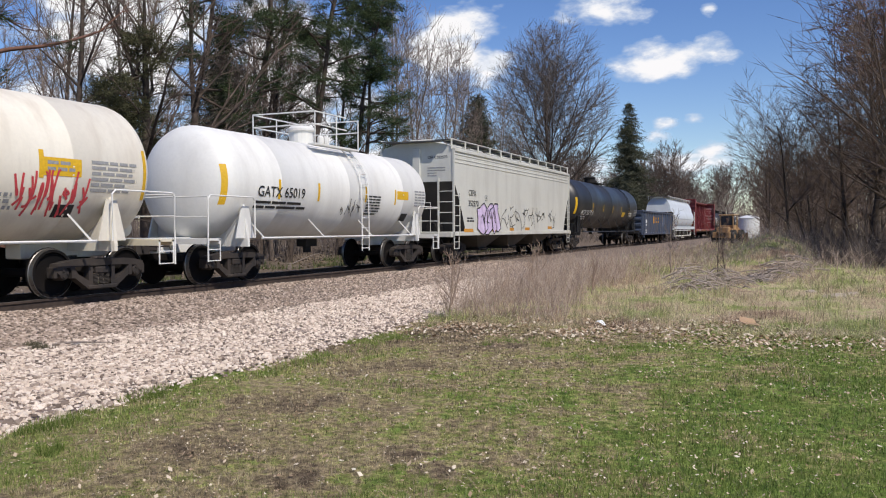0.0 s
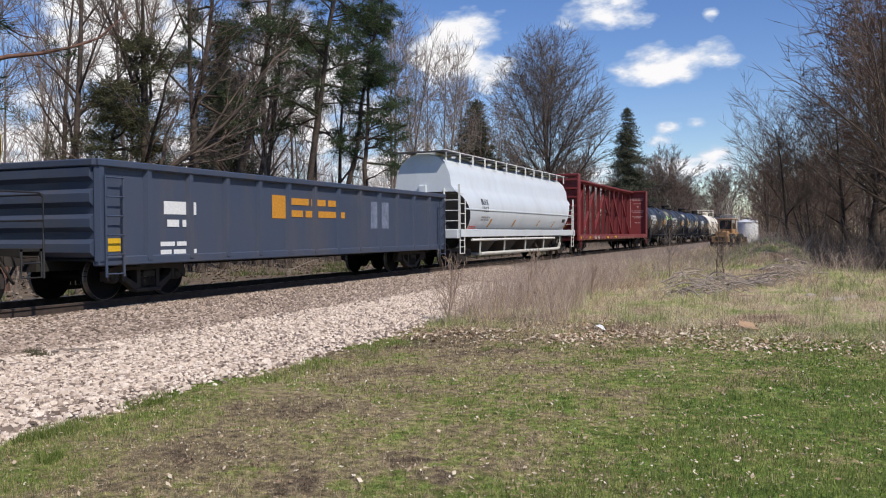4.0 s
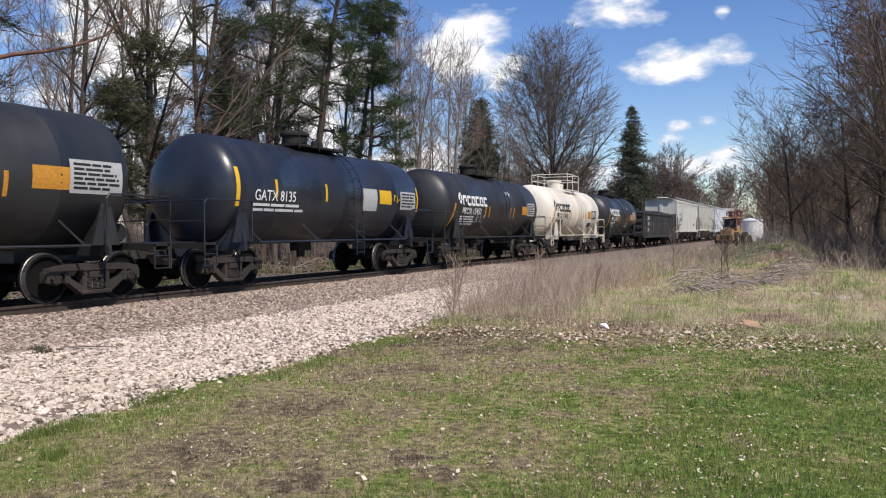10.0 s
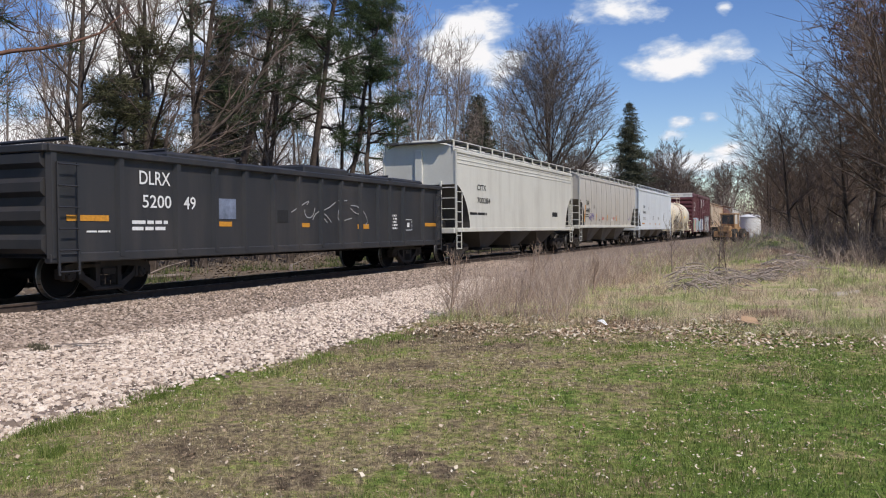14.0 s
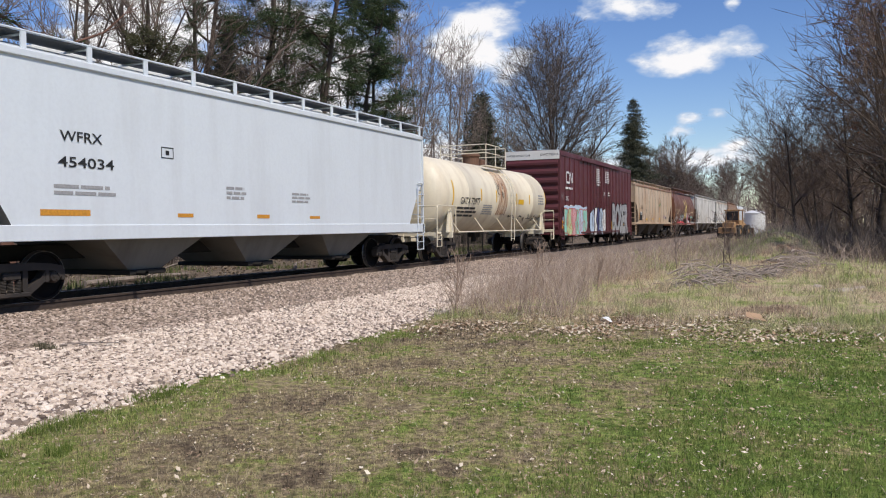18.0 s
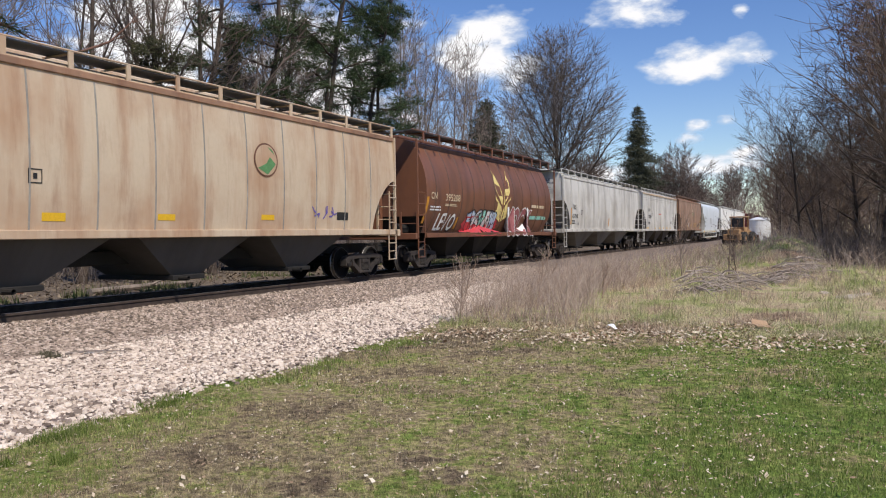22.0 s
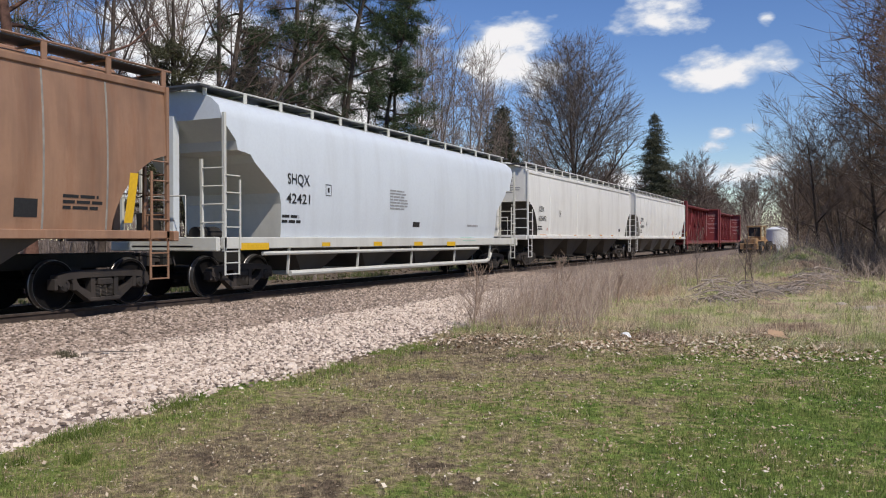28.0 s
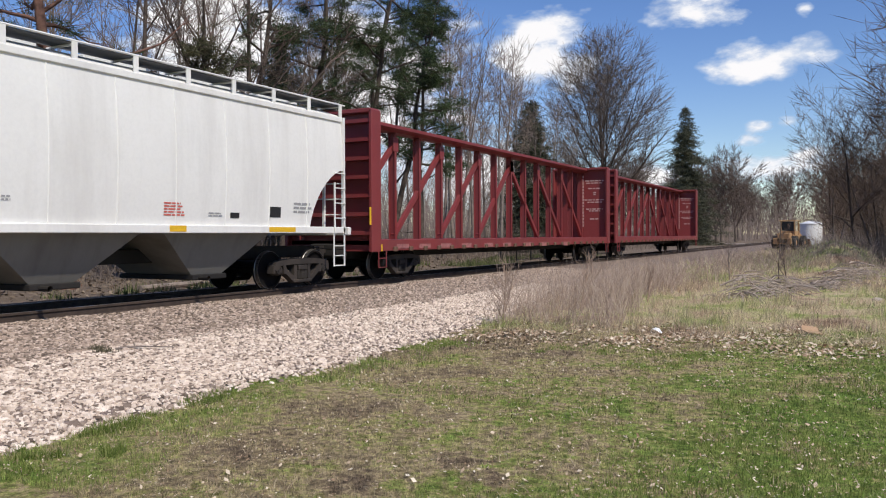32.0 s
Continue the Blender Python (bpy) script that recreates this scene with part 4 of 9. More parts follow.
def side_frame_mesh():
    s = Shape()
    t = 0.10
    x0, x1 = -t, t
    # top member, arched over the axle boxes
    s.extrude([(-1.08, 0.50), (-1.05, 0.64), (-0.80, 0.69), (-0.45, 0.72), (0.45, 0.72), (0.80, 0.69), (1.05, 0.64), (1.08, 0.50), (0.98, 0.43), (0.86, 0.56), (0.45, 0.585), (-0.45, 0.585), (-0.86, 0.56), (-0.98, 0.43)], "x", x0, x1)
    for k in (-1, 1):
        a = [(k * 0.66, 0.56), (k * 0.76, 0.56), (k * 0.70, 0.40), (k * 0.33, 0.14), (k * 0.22, 0.14), (k * 0.22, 0.24), (k * 0.58, 0.44)]
        s.extrude(a if k > 0 else a[::-1], "x", x0 * 0.9, x1 * 0.9)
        b = [(k * 0.22, 0.20), (k * 0.32, 0.20), (k * 0.32, 0.60), (k * 0.22, 0.60)]
        s.extrude(b if k > 0 else b[::-1], "x", x0 * 0.8, x1 * 0.8)
        # pedestal legs
        s.box(x0, x1, k * 0.70 - 0.03, k * 0.70 + 0.05, 0.36, 0.60, 0.01)
        s.box(x0, x1, k * 1.07 - 0.05, k * 1.07 + 0.02, 0.38, 0.58, 0.01)
    s.box(x0 * 1.1, x1 * 1.1, -0.36, 0.36, 0.13, 0.215, 0.02)
    return s.mesh("side_frame", M_truck)


def spring_mesh():
    s = Shape()
    s.tube([(0.055 * math.cos(a * 1.05), 0.055 * math.sin(a * 1.05), 0.215 + 0.0042 * a) for a in range(0, 52, 2)], 0.015, 3)
    return s.mesh("spring", M_truck)


def bolster_mesh():
    s = Shape().box(-1.05, 1.05, -0.20, 0.20, 0.44, 0.66, 0.03)
    for k in (-1, 1):
        s.box(k * 0.99 - 0.12, k * 0.99 + 0.12, -0.17, 0.17, 0.43, 0.56, 0.02)
    s.box(-0.2, 0.2, -0.2, 0.2, 0.66, 0.76)
    return s.mesh("bolster", M_truck)


def wheelset_meshes():
    w = Shape()
    for k in (-1, 1):
        prof = [(0.60, 0.0), (0.60, 0.10), (0.645, 0.12), (0.665, 0.30), (0.675, 0.385), (0.665, 0.40), (0.66, 0.485), (0.69, 0.487), (0.715, 0.46), (0.80, 0.453), (0.80, 0.40), (0.765, 0.385), (0.735, 0.30), (0.745, 0.13), (0.79, 0.11), (0.79, 0.0)]
        w.lathe([(k * a, r) for a, r in (prof if k > 0 else prof[::-1])], "x", 28)
    w.lathe([(-0.66, 0.085), (0.66, 0.085)], "x", 12)
    wheel = w.mesh("wheel", M_wheel, True)
    t = Shape()
    for k in (-1, 1):
        p = [(0.703, 0.474), (0.716, 0.4615), (0.80, 0.4545)]
        t.lathe([(k * a, r) for a, r in (p if k > 0 else p[::-1])], "x", 32)
        q = [(0.8012, 0.4535), (0.8012, 0.446)]
        t.lathe([(k * a, r) for a, r in (q if k > 0 else q[::-1])], "x", 32)
    tread = t.mesh("tread", M_tread, True)
    c = Shape()
    for k in (-1, 1):
        p = [(0.86, 0.0), (0.86, 0.125), (1.05, 0.125), (1.09, 0.10), (1.10, 0.0)]
        c.lathe([(k * a, r) for a, r in (p if k > 0 else p[::-1])], "x", 16)
        for i in range(3):
            a = i * 2.094
            c.lathe([(k * 1.10, 0.02), (k * 1.118, 0.02), (k * 1.118, 0.0)], "x", 6, (0, 0.06 * math.cos(a), 0.06 * math.sin(a)))
    cap = c.mesh("bearing_cap", M_truck)
    return wheel, tread, cap


WHEELS = []


def truck(car, y, iron=None, caps=None):
    t = new("truck")
    t.parent = car
    t.location = (0, y, 0)
    me = shared("frame", side_frame_mesh)
    for k in (-1, 1):
        f = part("side_frame", me, None, t, at=pose(k * 1.0, 0, 0))
        if iron:
            f.material_slots[0].link = "OBJECT"
            f.material_slots[0].material = iron
        for y in (-0.14, 0.0, 0.14):
            part("spring", shared("spring", spring_mesh), None, t, at=pose(k * 1.06, y, 0))
    part("bolster", shared("bolster", bolster_mesh), None, t)
    wheel, tread, cap = shared("wheelset", wheelset_meshes)
    for k in (-1, 1):
        w = part("wheelset", wheel, None, t, "rolled steel wheels on one axle")
        w.data = wheel
        w.matrix_parent_inverse = Matrix.Translation((0, k * AXLE / 2, WHEEL_R))
        WHEELS.append(w)
    return t


def wheel_whole():
    """Wheel pair, treads and bearing caps in one mesh with its materials."""
    w, t, c = shared("wheelset", wheelset_meshes)
    vs, fs, mi = [], [], []
    for i, me in enumerate((w, t, c)):
        n = len(vs)
        vs += [tuple(v.co) for v in me.vertices]
        for p in me.polygons:
            fs.append(tuple(j + n for j in p.vertices))
            mi.append(i)
    me = bpy.data.meshes.new("wheelset")
    me.from_pydata(vs, [], fs)
    for m in (M_wheel, M_tread, M_truck):
        me.materials.append(m)
    me.polygons.foreach_set("material_index", mi)
    me.polygons.foreach_set("use_smooth", [True] * len(fs))
    me.set_sharp_from_angle(angle=radians(35))
    return me


def coupler(car, L, k):
    def make():
        s = Shape()
        s.box(-0.09, 0.09, -0.75, -0.18, 0.78, 0.93, 0.02)
        s.extrude([(-0.14, -0.20), (0.12, -0.20), (0.16, -0.06), (0.13, 0.03), (0.03, 0.0), (0.0, -0.07), (-0.09, -0.03), (-0.10, 0.05), (-0.17, 0.02)], "z", 0.72, 1.0)
        s.tube([(0.22, -0.35, 0.80), (0.24, -0.25, 0.62), (0.2, -0.12, 0.46), (0.12, -0.02, 0.40), (0.06, 0.04, 0.42)], 0.028, 6)
        s.tube([(0.1, -0.5, 0.98), (0.5, -0.48, 0.95), (0.95, -0.45, 0.9), (1.25, -0.4, 0.92), (1.3, -0.4, 0.75)], 0.014, 5)
        return s.mesh("coupler", M_truck)
    part("coupler", shared("coupler", make), None, car, "cast knuckle coupler with air hose", at=pose(0, k * L / 2, 0, 0, 0, 0 if k > 0 else 180))


def ladder(car, y0, y1, z0, z1, x, mat, n=8, name="ladder", r=0.016, foot=True):
    s = Shape()
    for y in (y0, y1):
        s.bar((x, y, z0), (x, y, z1), 0.05, 0.022, (1, 0, 0))
    for i in range(n):
        z = z0 + 0.06 + (z1 - z0 - 0.1) * i / (n - 1)
        s.tube([(x + 0.012, y0, z), (x + 0.012, y1, z)], r, 5)
    part(name, s, mat, car)


def stirrup(car, y, x, z, mat, k=1):
    s = Shape()
    s.tube([(x, y - 0.2, z), (x, y - 0.2, z - 0.45), (x, y + 0.2, z - 0.45), (x, y + 0.2, z)], 0.018, 5)
    s.tube([(x, y - 0.2, z - 0.2), (x, y + 0.2, z - 0.2)], 0.014, 5)
    part("step", s, mat, car)


# ---- markings on a car's side: skin(y, z, lift) gives the point on its surface ----
class Side:
    def __init__(self, car, skin, row=0.10):
        self.car, self.skin, self.row = car, skin, row

    def patch(self, name, y0, y1, z0, z1, mat, lift=0.006, label="", lean=0.0):
        n, m = max(1, int((z1 - z0) / self.row)), max(1, int(abs(y1 - y0) / 1.0))
        vs, fs = [], []
        for i in range(n + 1):
            z = z0 + (z1 - z0) * i / n
            for j in range(m + 1):
                vs.append(self.skin(y0 + (y1 - y0) * j / m + lean * (z - z0), z, lift))
        for i in range(n):
            for j in range(m):
                a = i * (m + 1) + j
                fs.append((a, a + 1, a + m + 2, a + m + 1))
        return part(name, Shape().put(vs, fs), mat, self.car, label)

    def text(self, body, y, z, h, mat, squeeze=1.0, name="lettering"):
        vs, fs, w = lettering(body)
        s = Shape().put([self.skin(y + a * h * squeeze, z + b * h, 0.014) for a, b in vs], fs)
        part(name, s, mat, self.car)
        return w * h * squeeze

    def fit_text(self, body, y0, y1, z0, z1, mat):
        """Letters set to fill a box on the side."""
        w = lettering(body)[2]
        self.text(body, y0, z0, z1 - z0, mat, (y1 - y0) / (w * (z1 - z0)))

    def quads(self, name, quads, mat, lift=0.012, label=""):
        s = Shape()
        for q in quads:
            s.put([self.skin(y, z, lift) for y, z in q], [tuple(range(len(q)))])
        part(name, s, mat, self.car, label)

    def logo_blocks(self, y0, y1, z0, z1, mat):
        """An owner's mark as plain bold blocks."""
        n, w = 6, (y1 - y0) / 6
        h, t = z1 - z0, (z1 - z0) * 0.27
        out = []
        for i in range(n):
            a, b = y0 + i * w, y0 + (i + 0.86) * w
            zs = [z0, z0 + t, z0 + h * 0.5, z1 - t, z1]
            out += [[(a, z1 - t), (b, z1 - t), (b - t * 0.3, z1), (a + t * 0.3, z1)]]
            out += [[(a, z0 + t * 0.3), (a + t, z0), (a + t, z1 - t), (a, z1 - t)]]
            if i % 2 == 0:
                out += [[(b - t, z0 + h * 0.35), (b, z0 + h * 0.35), (b, z1 - t), (b - t, z1 - t)]]
            if i != 0:
                out += [[(a + t, z0), (b, z0), (b, z0 + t), (a + t, z0 + t)]]
        self.quads("owner_mark", out, mat, 0.012, "bold blocky owner's mark")

    def emblem(self, y0, y1, z0, z1, mat):
        w, h = y1 - y0, z1 - z0
        pts = lambda *p: [(y0 + a * w, z0 + b * h) for a, b in p]
        self.quads("emblem", [pts((0.3, 0), (0.7, 0), (0.7, 0.3), (0.3, 0.3)), pts((0, 0.35), (0.35, 0.3), (0.4, 0.7), (0.1, 0.8)), pts((0.65, 0.3), (1, 0.35), (0.9, 0.8), (0.6, 0.7)), pts((0.35, 0.7), (0.65, 0.7), (0.75, 0.95), (0.5, 1.0), (0.25, 0.95))], mat)

    def wave_logo(self, y0, y1, z0, z1, mat):
        """A bent band, as plain shapes."""
        w, h = y1 - y0, z1 - z0
        t = h * 0.17
        p = [(0.46, 0.92), (0.12, 0.92), (0.08, 0.85), (0.08, 0.15), (0.12, 0.09), (0.52, 0.09), (0.56, 0.15), (0.56, 0.9), (0.62, 0.9), (0.92, 0.1), (0.94, 0.1), (0.94, 0.95)]
        s = Shape()
        self.stroke(s, [(y0 + a * w, z0 + b * h) for a, b in p], t, 0.012)
        part("emblem", s, mat, self.car)

    def round_emblem(self, y0, y1, z0, z1, mat):
        c, d, a, b = (y0 + y1) / 2, (z0 + z1) / 2, (y1 - y0) / 2, (z1 - z0) / 2
        ring = lambda k: [(c + a * k * math.cos(i * math.pi / 12), d + b * k * math.sin(i * math.pi / 12)) for i in range(24)]
        self.quads("emblem", [ring(1.0)], M_brown, 0.012, "faded round emblem")
        self.quads("emblem_field", [ring(0.9)], M_tan, 0.016)
        self.quads("emblem_leaf", [[(c - a * 0.7, d - b * 0.5), (c + a * 0.1, d - b * 0.85), (c + a * 0.8, d - b * 0.2), (c + a * 0.3, d + b * 0.2), (c, d - b * 0.2)], [(c + a * 0.1, d + b * 0.8), (c + a * 0.75, d + b * 0.3), (c + a * 0.5, d + b * 0.65)]], mat, 0.02)

    def wheat(self, y0, y1, z0, z1, mat):
        """Two tall pale ears that meet at the foot."""
        c, w, h = (y0 + y1) / 2, (y1 - y0) / 2, z1 - z0
        out = []
        for k in (-1, 1):
            e = [(0.06, 0.42), (0.10, 0.30), (0.45, 0.42), (0.88, 0.58), (0.95, 0.76), (0.80, 0.88), (0.45, 0.72), (0.18, 0.56)]
            q = [(c + k * a * w, z0 + b * h) for a, b in e]
            out.append(q if k > 0 else q[::-1])
            q = [(c + k * a * w, z0 + b * h) for a, b in ((0.55, 0.76), (0.80, 0.88), (0.98, 1.0), (0.70, 0.86))]
            out.append(q if k > 0 else q[::-1])
            q = [(c + k * a * w, z0 + b * h) for a, b in ((0.05, 0.0), (0.92, 0.12), (0.98, 0.48), (0.2, 0.28), (0.06, 0.22))]
            out.append(q if k > 0 else q[::-1])
        self.quads("grain_emblem", out, mat, 0.014, "pale yellow emblem of two leaves")

    def bars(self, y, z, w, lines, mat, h=0.045, gap=0.085, seed=1, name="small_print", words=3):
        """Lines of print too small to read."""
        rng = random.Random(seed)
        s = Shape()
        for i in range(lines):
            a = y
            end = y + w * rng.uniform(0.75, 1.0)
            while a < end:
                b = min(end, a + w / words * rng.uniform(0.5, 1.1))
                zz = z - i * gap
                s.put([self.skin(a, zz, 0.008), self.skin(b, zz, 0.008), self.skin(b, zz + h, 0.008), self.skin(a, zz + h, 0.008)], [(0, 1, 2, 3)])
                a = b + h * 0.7
        tagged(part(name, s, mat, self.car), kind="stuff")

    def frame_mark(self, y, z, w, h, mat, line=0.02, name="stencil_frame"):
        s = Shape()
        for a, b, c, d in ((y, y + w, z, z + line), (y, y + w, z + h - line, z + h), (y, y + line, z, z + h), (y + w - line, y + w, z, z + h), (y + w * 0.35, y + w * 0.65, z + h * 0.3, z + h * 0.7)):
            s.put([self.skin(a, c, 0.008), self.skin(b, c, 0.008), self.skin(b, d, 0.008), self.skin(a, d, 0.008)], [(0, 1, 2, 3)])
        part(name, s, mat, self.car)

    def stroke(self, s, pts, w, lift):
        """A painted line along (y, z) points."""
        for (a, b), (c, d) in zip(pts, pts[1:]):
            dy, dz = c - a, d - b
            l = math.hypot(dy, dz) or 1
            ny, nz = -dz / l * w / 2, dy / l * w / 2
            q = [(a + ny, b + nz), (a - ny, b - nz), (c - ny, d - nz), (c + ny, d + nz)]
            s.put([self.skin(y, z, lift) for y, z in q], [(0, 1, 2, 3)])

    def scrawl(self, y0, y1, z0, z1, mat, letters=5, w=0.03, seed=1, lift=0.012, name="graffiti", label="", loops=2):
        """Sprayed writing that cannot be read: looping strokes, letter by letter."""
        rng = random.Random(seed)
        s = Shape()
        lw = (y1 - y0) / letters
        for i in range(letters):
            a = y0 + i * lw
            for _ in range(loops):
                p = [(a + lw * rng.uniform(-0.1, 1.1), z0 + (z1 - z0) * rng.uniform(0, 1)) for _ in range(4)]
                pts = []
                for k in range(9):
                    t = k / 8
                    c = [(1 - t) ** 3, 3 * t * (1 - t) ** 2, 3 * t * t * (1 - t), t ** 3]
                    pts.append((sum(c[j] * p[j][0] for j in range(4)), sum(c[j] * p[j][1] for j in range(4))))
                self.stroke(s, pts, w, lift)
        tagged(part(name, s, mat, self.car, label), kind="stuff")

    def sprayed(self, body, y0, y1, z0, z1, fill, edge, lean=0.12, fat=0.05, rim=0.05, label=""):
        """Sprayed letters that can be read: fat leaning letters over a wider outline."""
        rng = random.Random(len(body) + int(y0 * 10))
        wide = lettering(body, fat)[2]
        k, h = (y1 - y0) / wide, z1 - z0
        wob = [rng.uniform(-0.05, 0.05) for _ in range(40)]
        for name, bold, mat, lift in (("graffiti_outline", fat + rim, edge, 0.012), ("graffiti", fat, fill, 0.018)):
            if mat is None:
                continue
            vs, fs, w = lettering(body, bold)
            pts = []
            for a, b in vs:
                i = int(a / wide * 12) % 39
                f = a / wide * 12 - int(a / wide * 12)
                dz = wob[i] * (1 - f) + wob[i + 1] * f
                pts.append(self.skin(y0 + a * k + lean * b * h, z0 + (b + dz * (0.4 + b)) * h, lift))
            part(name, Shape().put(pts, fs), mat, self.car, label if name == "graffiti" else "")

    def cloud_patch(self, y0, y1, z0, z1, mat, seed=1, lift=0.009, name="graffiti_halo", label=""):
        """A lumpy sprayed field behind the letters."""
        rng = random.Random(seed)
        c, d, a, b = (y0 + y1) / 2, (z0 + z1) / 2, (y1 - y0) / 2, (z1 - z0) / 2
        pts = []
        for i in range(40):
            t = i * math.pi / 20
            k = 1 / max(abs(math.cos(t)), abs(math.sin(t))) ** 0.8 * rng.uniform(0.86, 1.0)
            pts.append((c + a * max(-1, min(1, k * math.cos(t))), d + b * max(-1, min(1, k * math.sin(t)))))
        part(name, Shape().put([self.skin(c, d, lift)] + [self.skin(y, z, lift) for y, z in pts], [(0, i + 1, (i + 1) % 40 + 1) for i in range(40)]), mat, self.car, label)

    def blocks(self, y0, y1, z0, z1, mats, letters=6, seed=1, edge=None, name="graffiti", label=""):
        """Filled sprayed letters: lumpy shapes with dark outlines."""
        rng = random.Random(seed)
        lw = (y1 - y0) / letters
        line = Shape()
        for i in range(letters):
            c, d = y0 + (i + 0.5) * lw, (z0 + z1) / 2
            pts = []
            for k in range(12):
                t = k * math.pi / 6
                r = rng.uniform(0.62, 1.2)
                slant = 0.16 * math.sin(t) * (1 if i % 2 else -0.6)
                pts.append((c + lw * (0.70 * r * max(-1, min(1, 1.2 * math.cos(t))) + slant), d + (z1 - z0) * 0.5 * min(1.0, r * 1.1) * max(-1, min(1, 1.25 * math.sin(t)))))
            m = mats[i % len(mats)]
            s = Shape()
            ctr = self.skin(c, d, 0.010 + 0.002 * i)
            s.put([ctr] + [self.skin(y, z, 0.010 + 0.002 * i) for y, z in pts], [(0, k + 1, (k + 1) % 12 + 1) for k in range(12)])
            part(name, s, m, self.car, label)
            self.stroke(line, pts + pts[:1], 0.045, 0.026)
            for _ in range(2):
                self.stroke(line, [(c + lw * rng.uniform(-0.35, 0.35), d + (z1 - z0) * rng.uniform(-0.35, 0.35)) for _ in range(3)], 0.035, 0.026)
        if edge:
            tagged(part("graffiti_outline", line, edge, self.car), kind="stuff")


# ---- tank cars ----
def tank_car(label, L, R, zc, body, trim=None, rail=None, dome="walk", walk_rail=True, ends=True, ladder_at=0.9, iron=None, name="tank_car", under=None, hatch=None, front=0.95, rear=0.8):
    car = thing(name, label, "tank car", "cars of the freight train")
    trim, rail, under = trim or M_under, rail or body, under or M_under
    h, yo = (L - front - rear) / 2, (front - rear) / 2
    depth = R * 0.46
    prof = [(-h + depth - depth * math.cos(math.pi / 2 * i / 9), R * math.sin(math.pi / 2 * i / 9)) for i in range(10)]
    prof[0] = (prof[0][0], 0.001)
    rings = []
    for f in (-0.33, 0.0, 0.34):
        y = f * 2 * (h - depth)
        rings += [(y - 0.03, R), (y - 0.02, R + 0.006), (y + 0.02, R + 0.006), (y + 0.03, R)]
    full = prof + rings + [(-a, r) for a, r in prof[::-1]]
    s = Shape().lathe(full, "y", 56, (0, yo, zc))
    part("tank", s, body, car, smooth=True)
    yt = L / 2 - 2.05
    for k in (-1, 1):
        truck(car, k * yt, iron)
        coupler(car, L, k)
        # saddle, stub sill and end platform
        s = Shape()
        s.extrude([(-1.45, 0.86), (1.45, 0.86), (1.45, 1.0), (R * 0.93, zc - R * 0.36), (R * 0.80, zc - R * 0.62), (0, zc - R * 1.0), (-R * 0.80, zc - R * 0.62), (-R * 0.93, zc - R * 0.36), (-1.45, 1.0)], "y", k * yt - 0.04, k * yt + 0.04)
        s.box(-0.2, 0.2, min(k * (yt - 1.1), k * (L / 2 - 0.5)), max(k * (yt - 1.1), k * (L / 2 - 0.5)), 0.72, 1.08, 0.02)
        part("saddle", s, body, car)
        for x in (-1.34, 1.34):
            part("gusset", Shape().extrude([(k * yt - 0.34, 1.06), (k * yt + 0.34, 1.06), (k * yt + 0.12, zc - R * 0.40), (k * yt - 0.12, zc - R * 0.40)], "x", x - 0.02, x + 0.02), body, car)
        s = Shape().box(-1.5, 1.5, k * (L / 2 - 0.75) - 0.22, k * (L / 2 - 0.75) + 0.22, 1.02, 1.07)
        for y in (L / 2 - 0.55, L / 2 - 0.95):
            s.bar((-1.5, k * y, 1.0), (1.5, k * y, 1.0), 0.06, 0.12)
        part("end_platform", s, trim, car)
        if ends:
            for x in (1.52, -1.52):
                y0, y1 = k * (L / 2 - 0.52), k * (L / 2 - 2.2)
                s = Shape().tube([(x, y0, 0.55), (x, y0, 1.1), (x, y0, 1.95), (x, y0 - k * 0.08, 2.03), (x, y1 + k * 0.08, 2.03), (x, y1, 1.95), (x, y1, 1.06)], 0.02, 6)
                s.tube([(x, y0, 1.55), (x * 0.3, y0, 1.55)], 0.016, 5)
                part("end_handrail", s, rail, car)
            s = Shape().tube([(-1.52, k * (L / 2 - 0.52), 2.0), (1.52, k * (L / 2 - 0.52), 2.0)], 0.018, 6)
            part("cross_handrail", s, rail, car)
        stirrup(car, k * (L / 2 - 0.75), 1.5, 1.02, rail)
        s = Shape()
        s.lathe([(-0.45, 0.0), (-0.45, 0.16), (-0.40, 0.19), (0.40, 0.19), (0.45, 0.16), (0.45, 0.0)], "x", 14, (0.35, k * (L / 2 - 1.15), 1.3))
        if k > 0:
            part("air_reservoir", s, trim, car)
    if walk_rail:
        for x in (1.47, -1.47):
            s = Shape().tube([(x, -yt + 0.5, 1.06), (x, yt - 0.5, 1.06)], 0.028, 6)
            n = max(2, round((2 * yt - 1) / 2.6))
            for i in range(n + 1):
                y = -yt + 0.6 + (2 * yt - 1.2) * i / n
                s.bar((x, y, 1.06), (math.copysign(R * 0.80, x), y - 0.25, zc - R * 0.60), 0.05, 0.03)
            part("side_rail", s, rail, car)
    # ladder up the flank, over the swell of the tank
    y0 = ladder_at
    s = Shape()
    for dy in (-0.21, 0.21):
        s.tube([(1.5, y0 + dy, 0.62), (1.5, y0 + dy, 1.06), (R + 0.09, y0 + dy, zc - 0.3)] + [((R + 0.09) * math.cos(a), y0 + dy, zc + (R + 0.09) * math.sin(a)) for a in (0.15, 0.4, 0.7, 1.0, 1.25)], 0.018, 5)
    for i in range(11):
        if i < 4:
            z, x = 0.7 + i * 0.3, 1.5 if i < 2 else 1.5 - (1.5 - R - 0.09) * (i - 1) / 3
        else:
            a = -0.05 + (i - 4) * 0.21
            x, z = (R + 0.09) * math.cos(a), zc + (R + 0.09) * math.sin(a)
        s.tube([(x, y0 - 0.21, z), (x, y0 + 0.21, z)], 0.014, 5)
    part("ladder", s, rail, car)
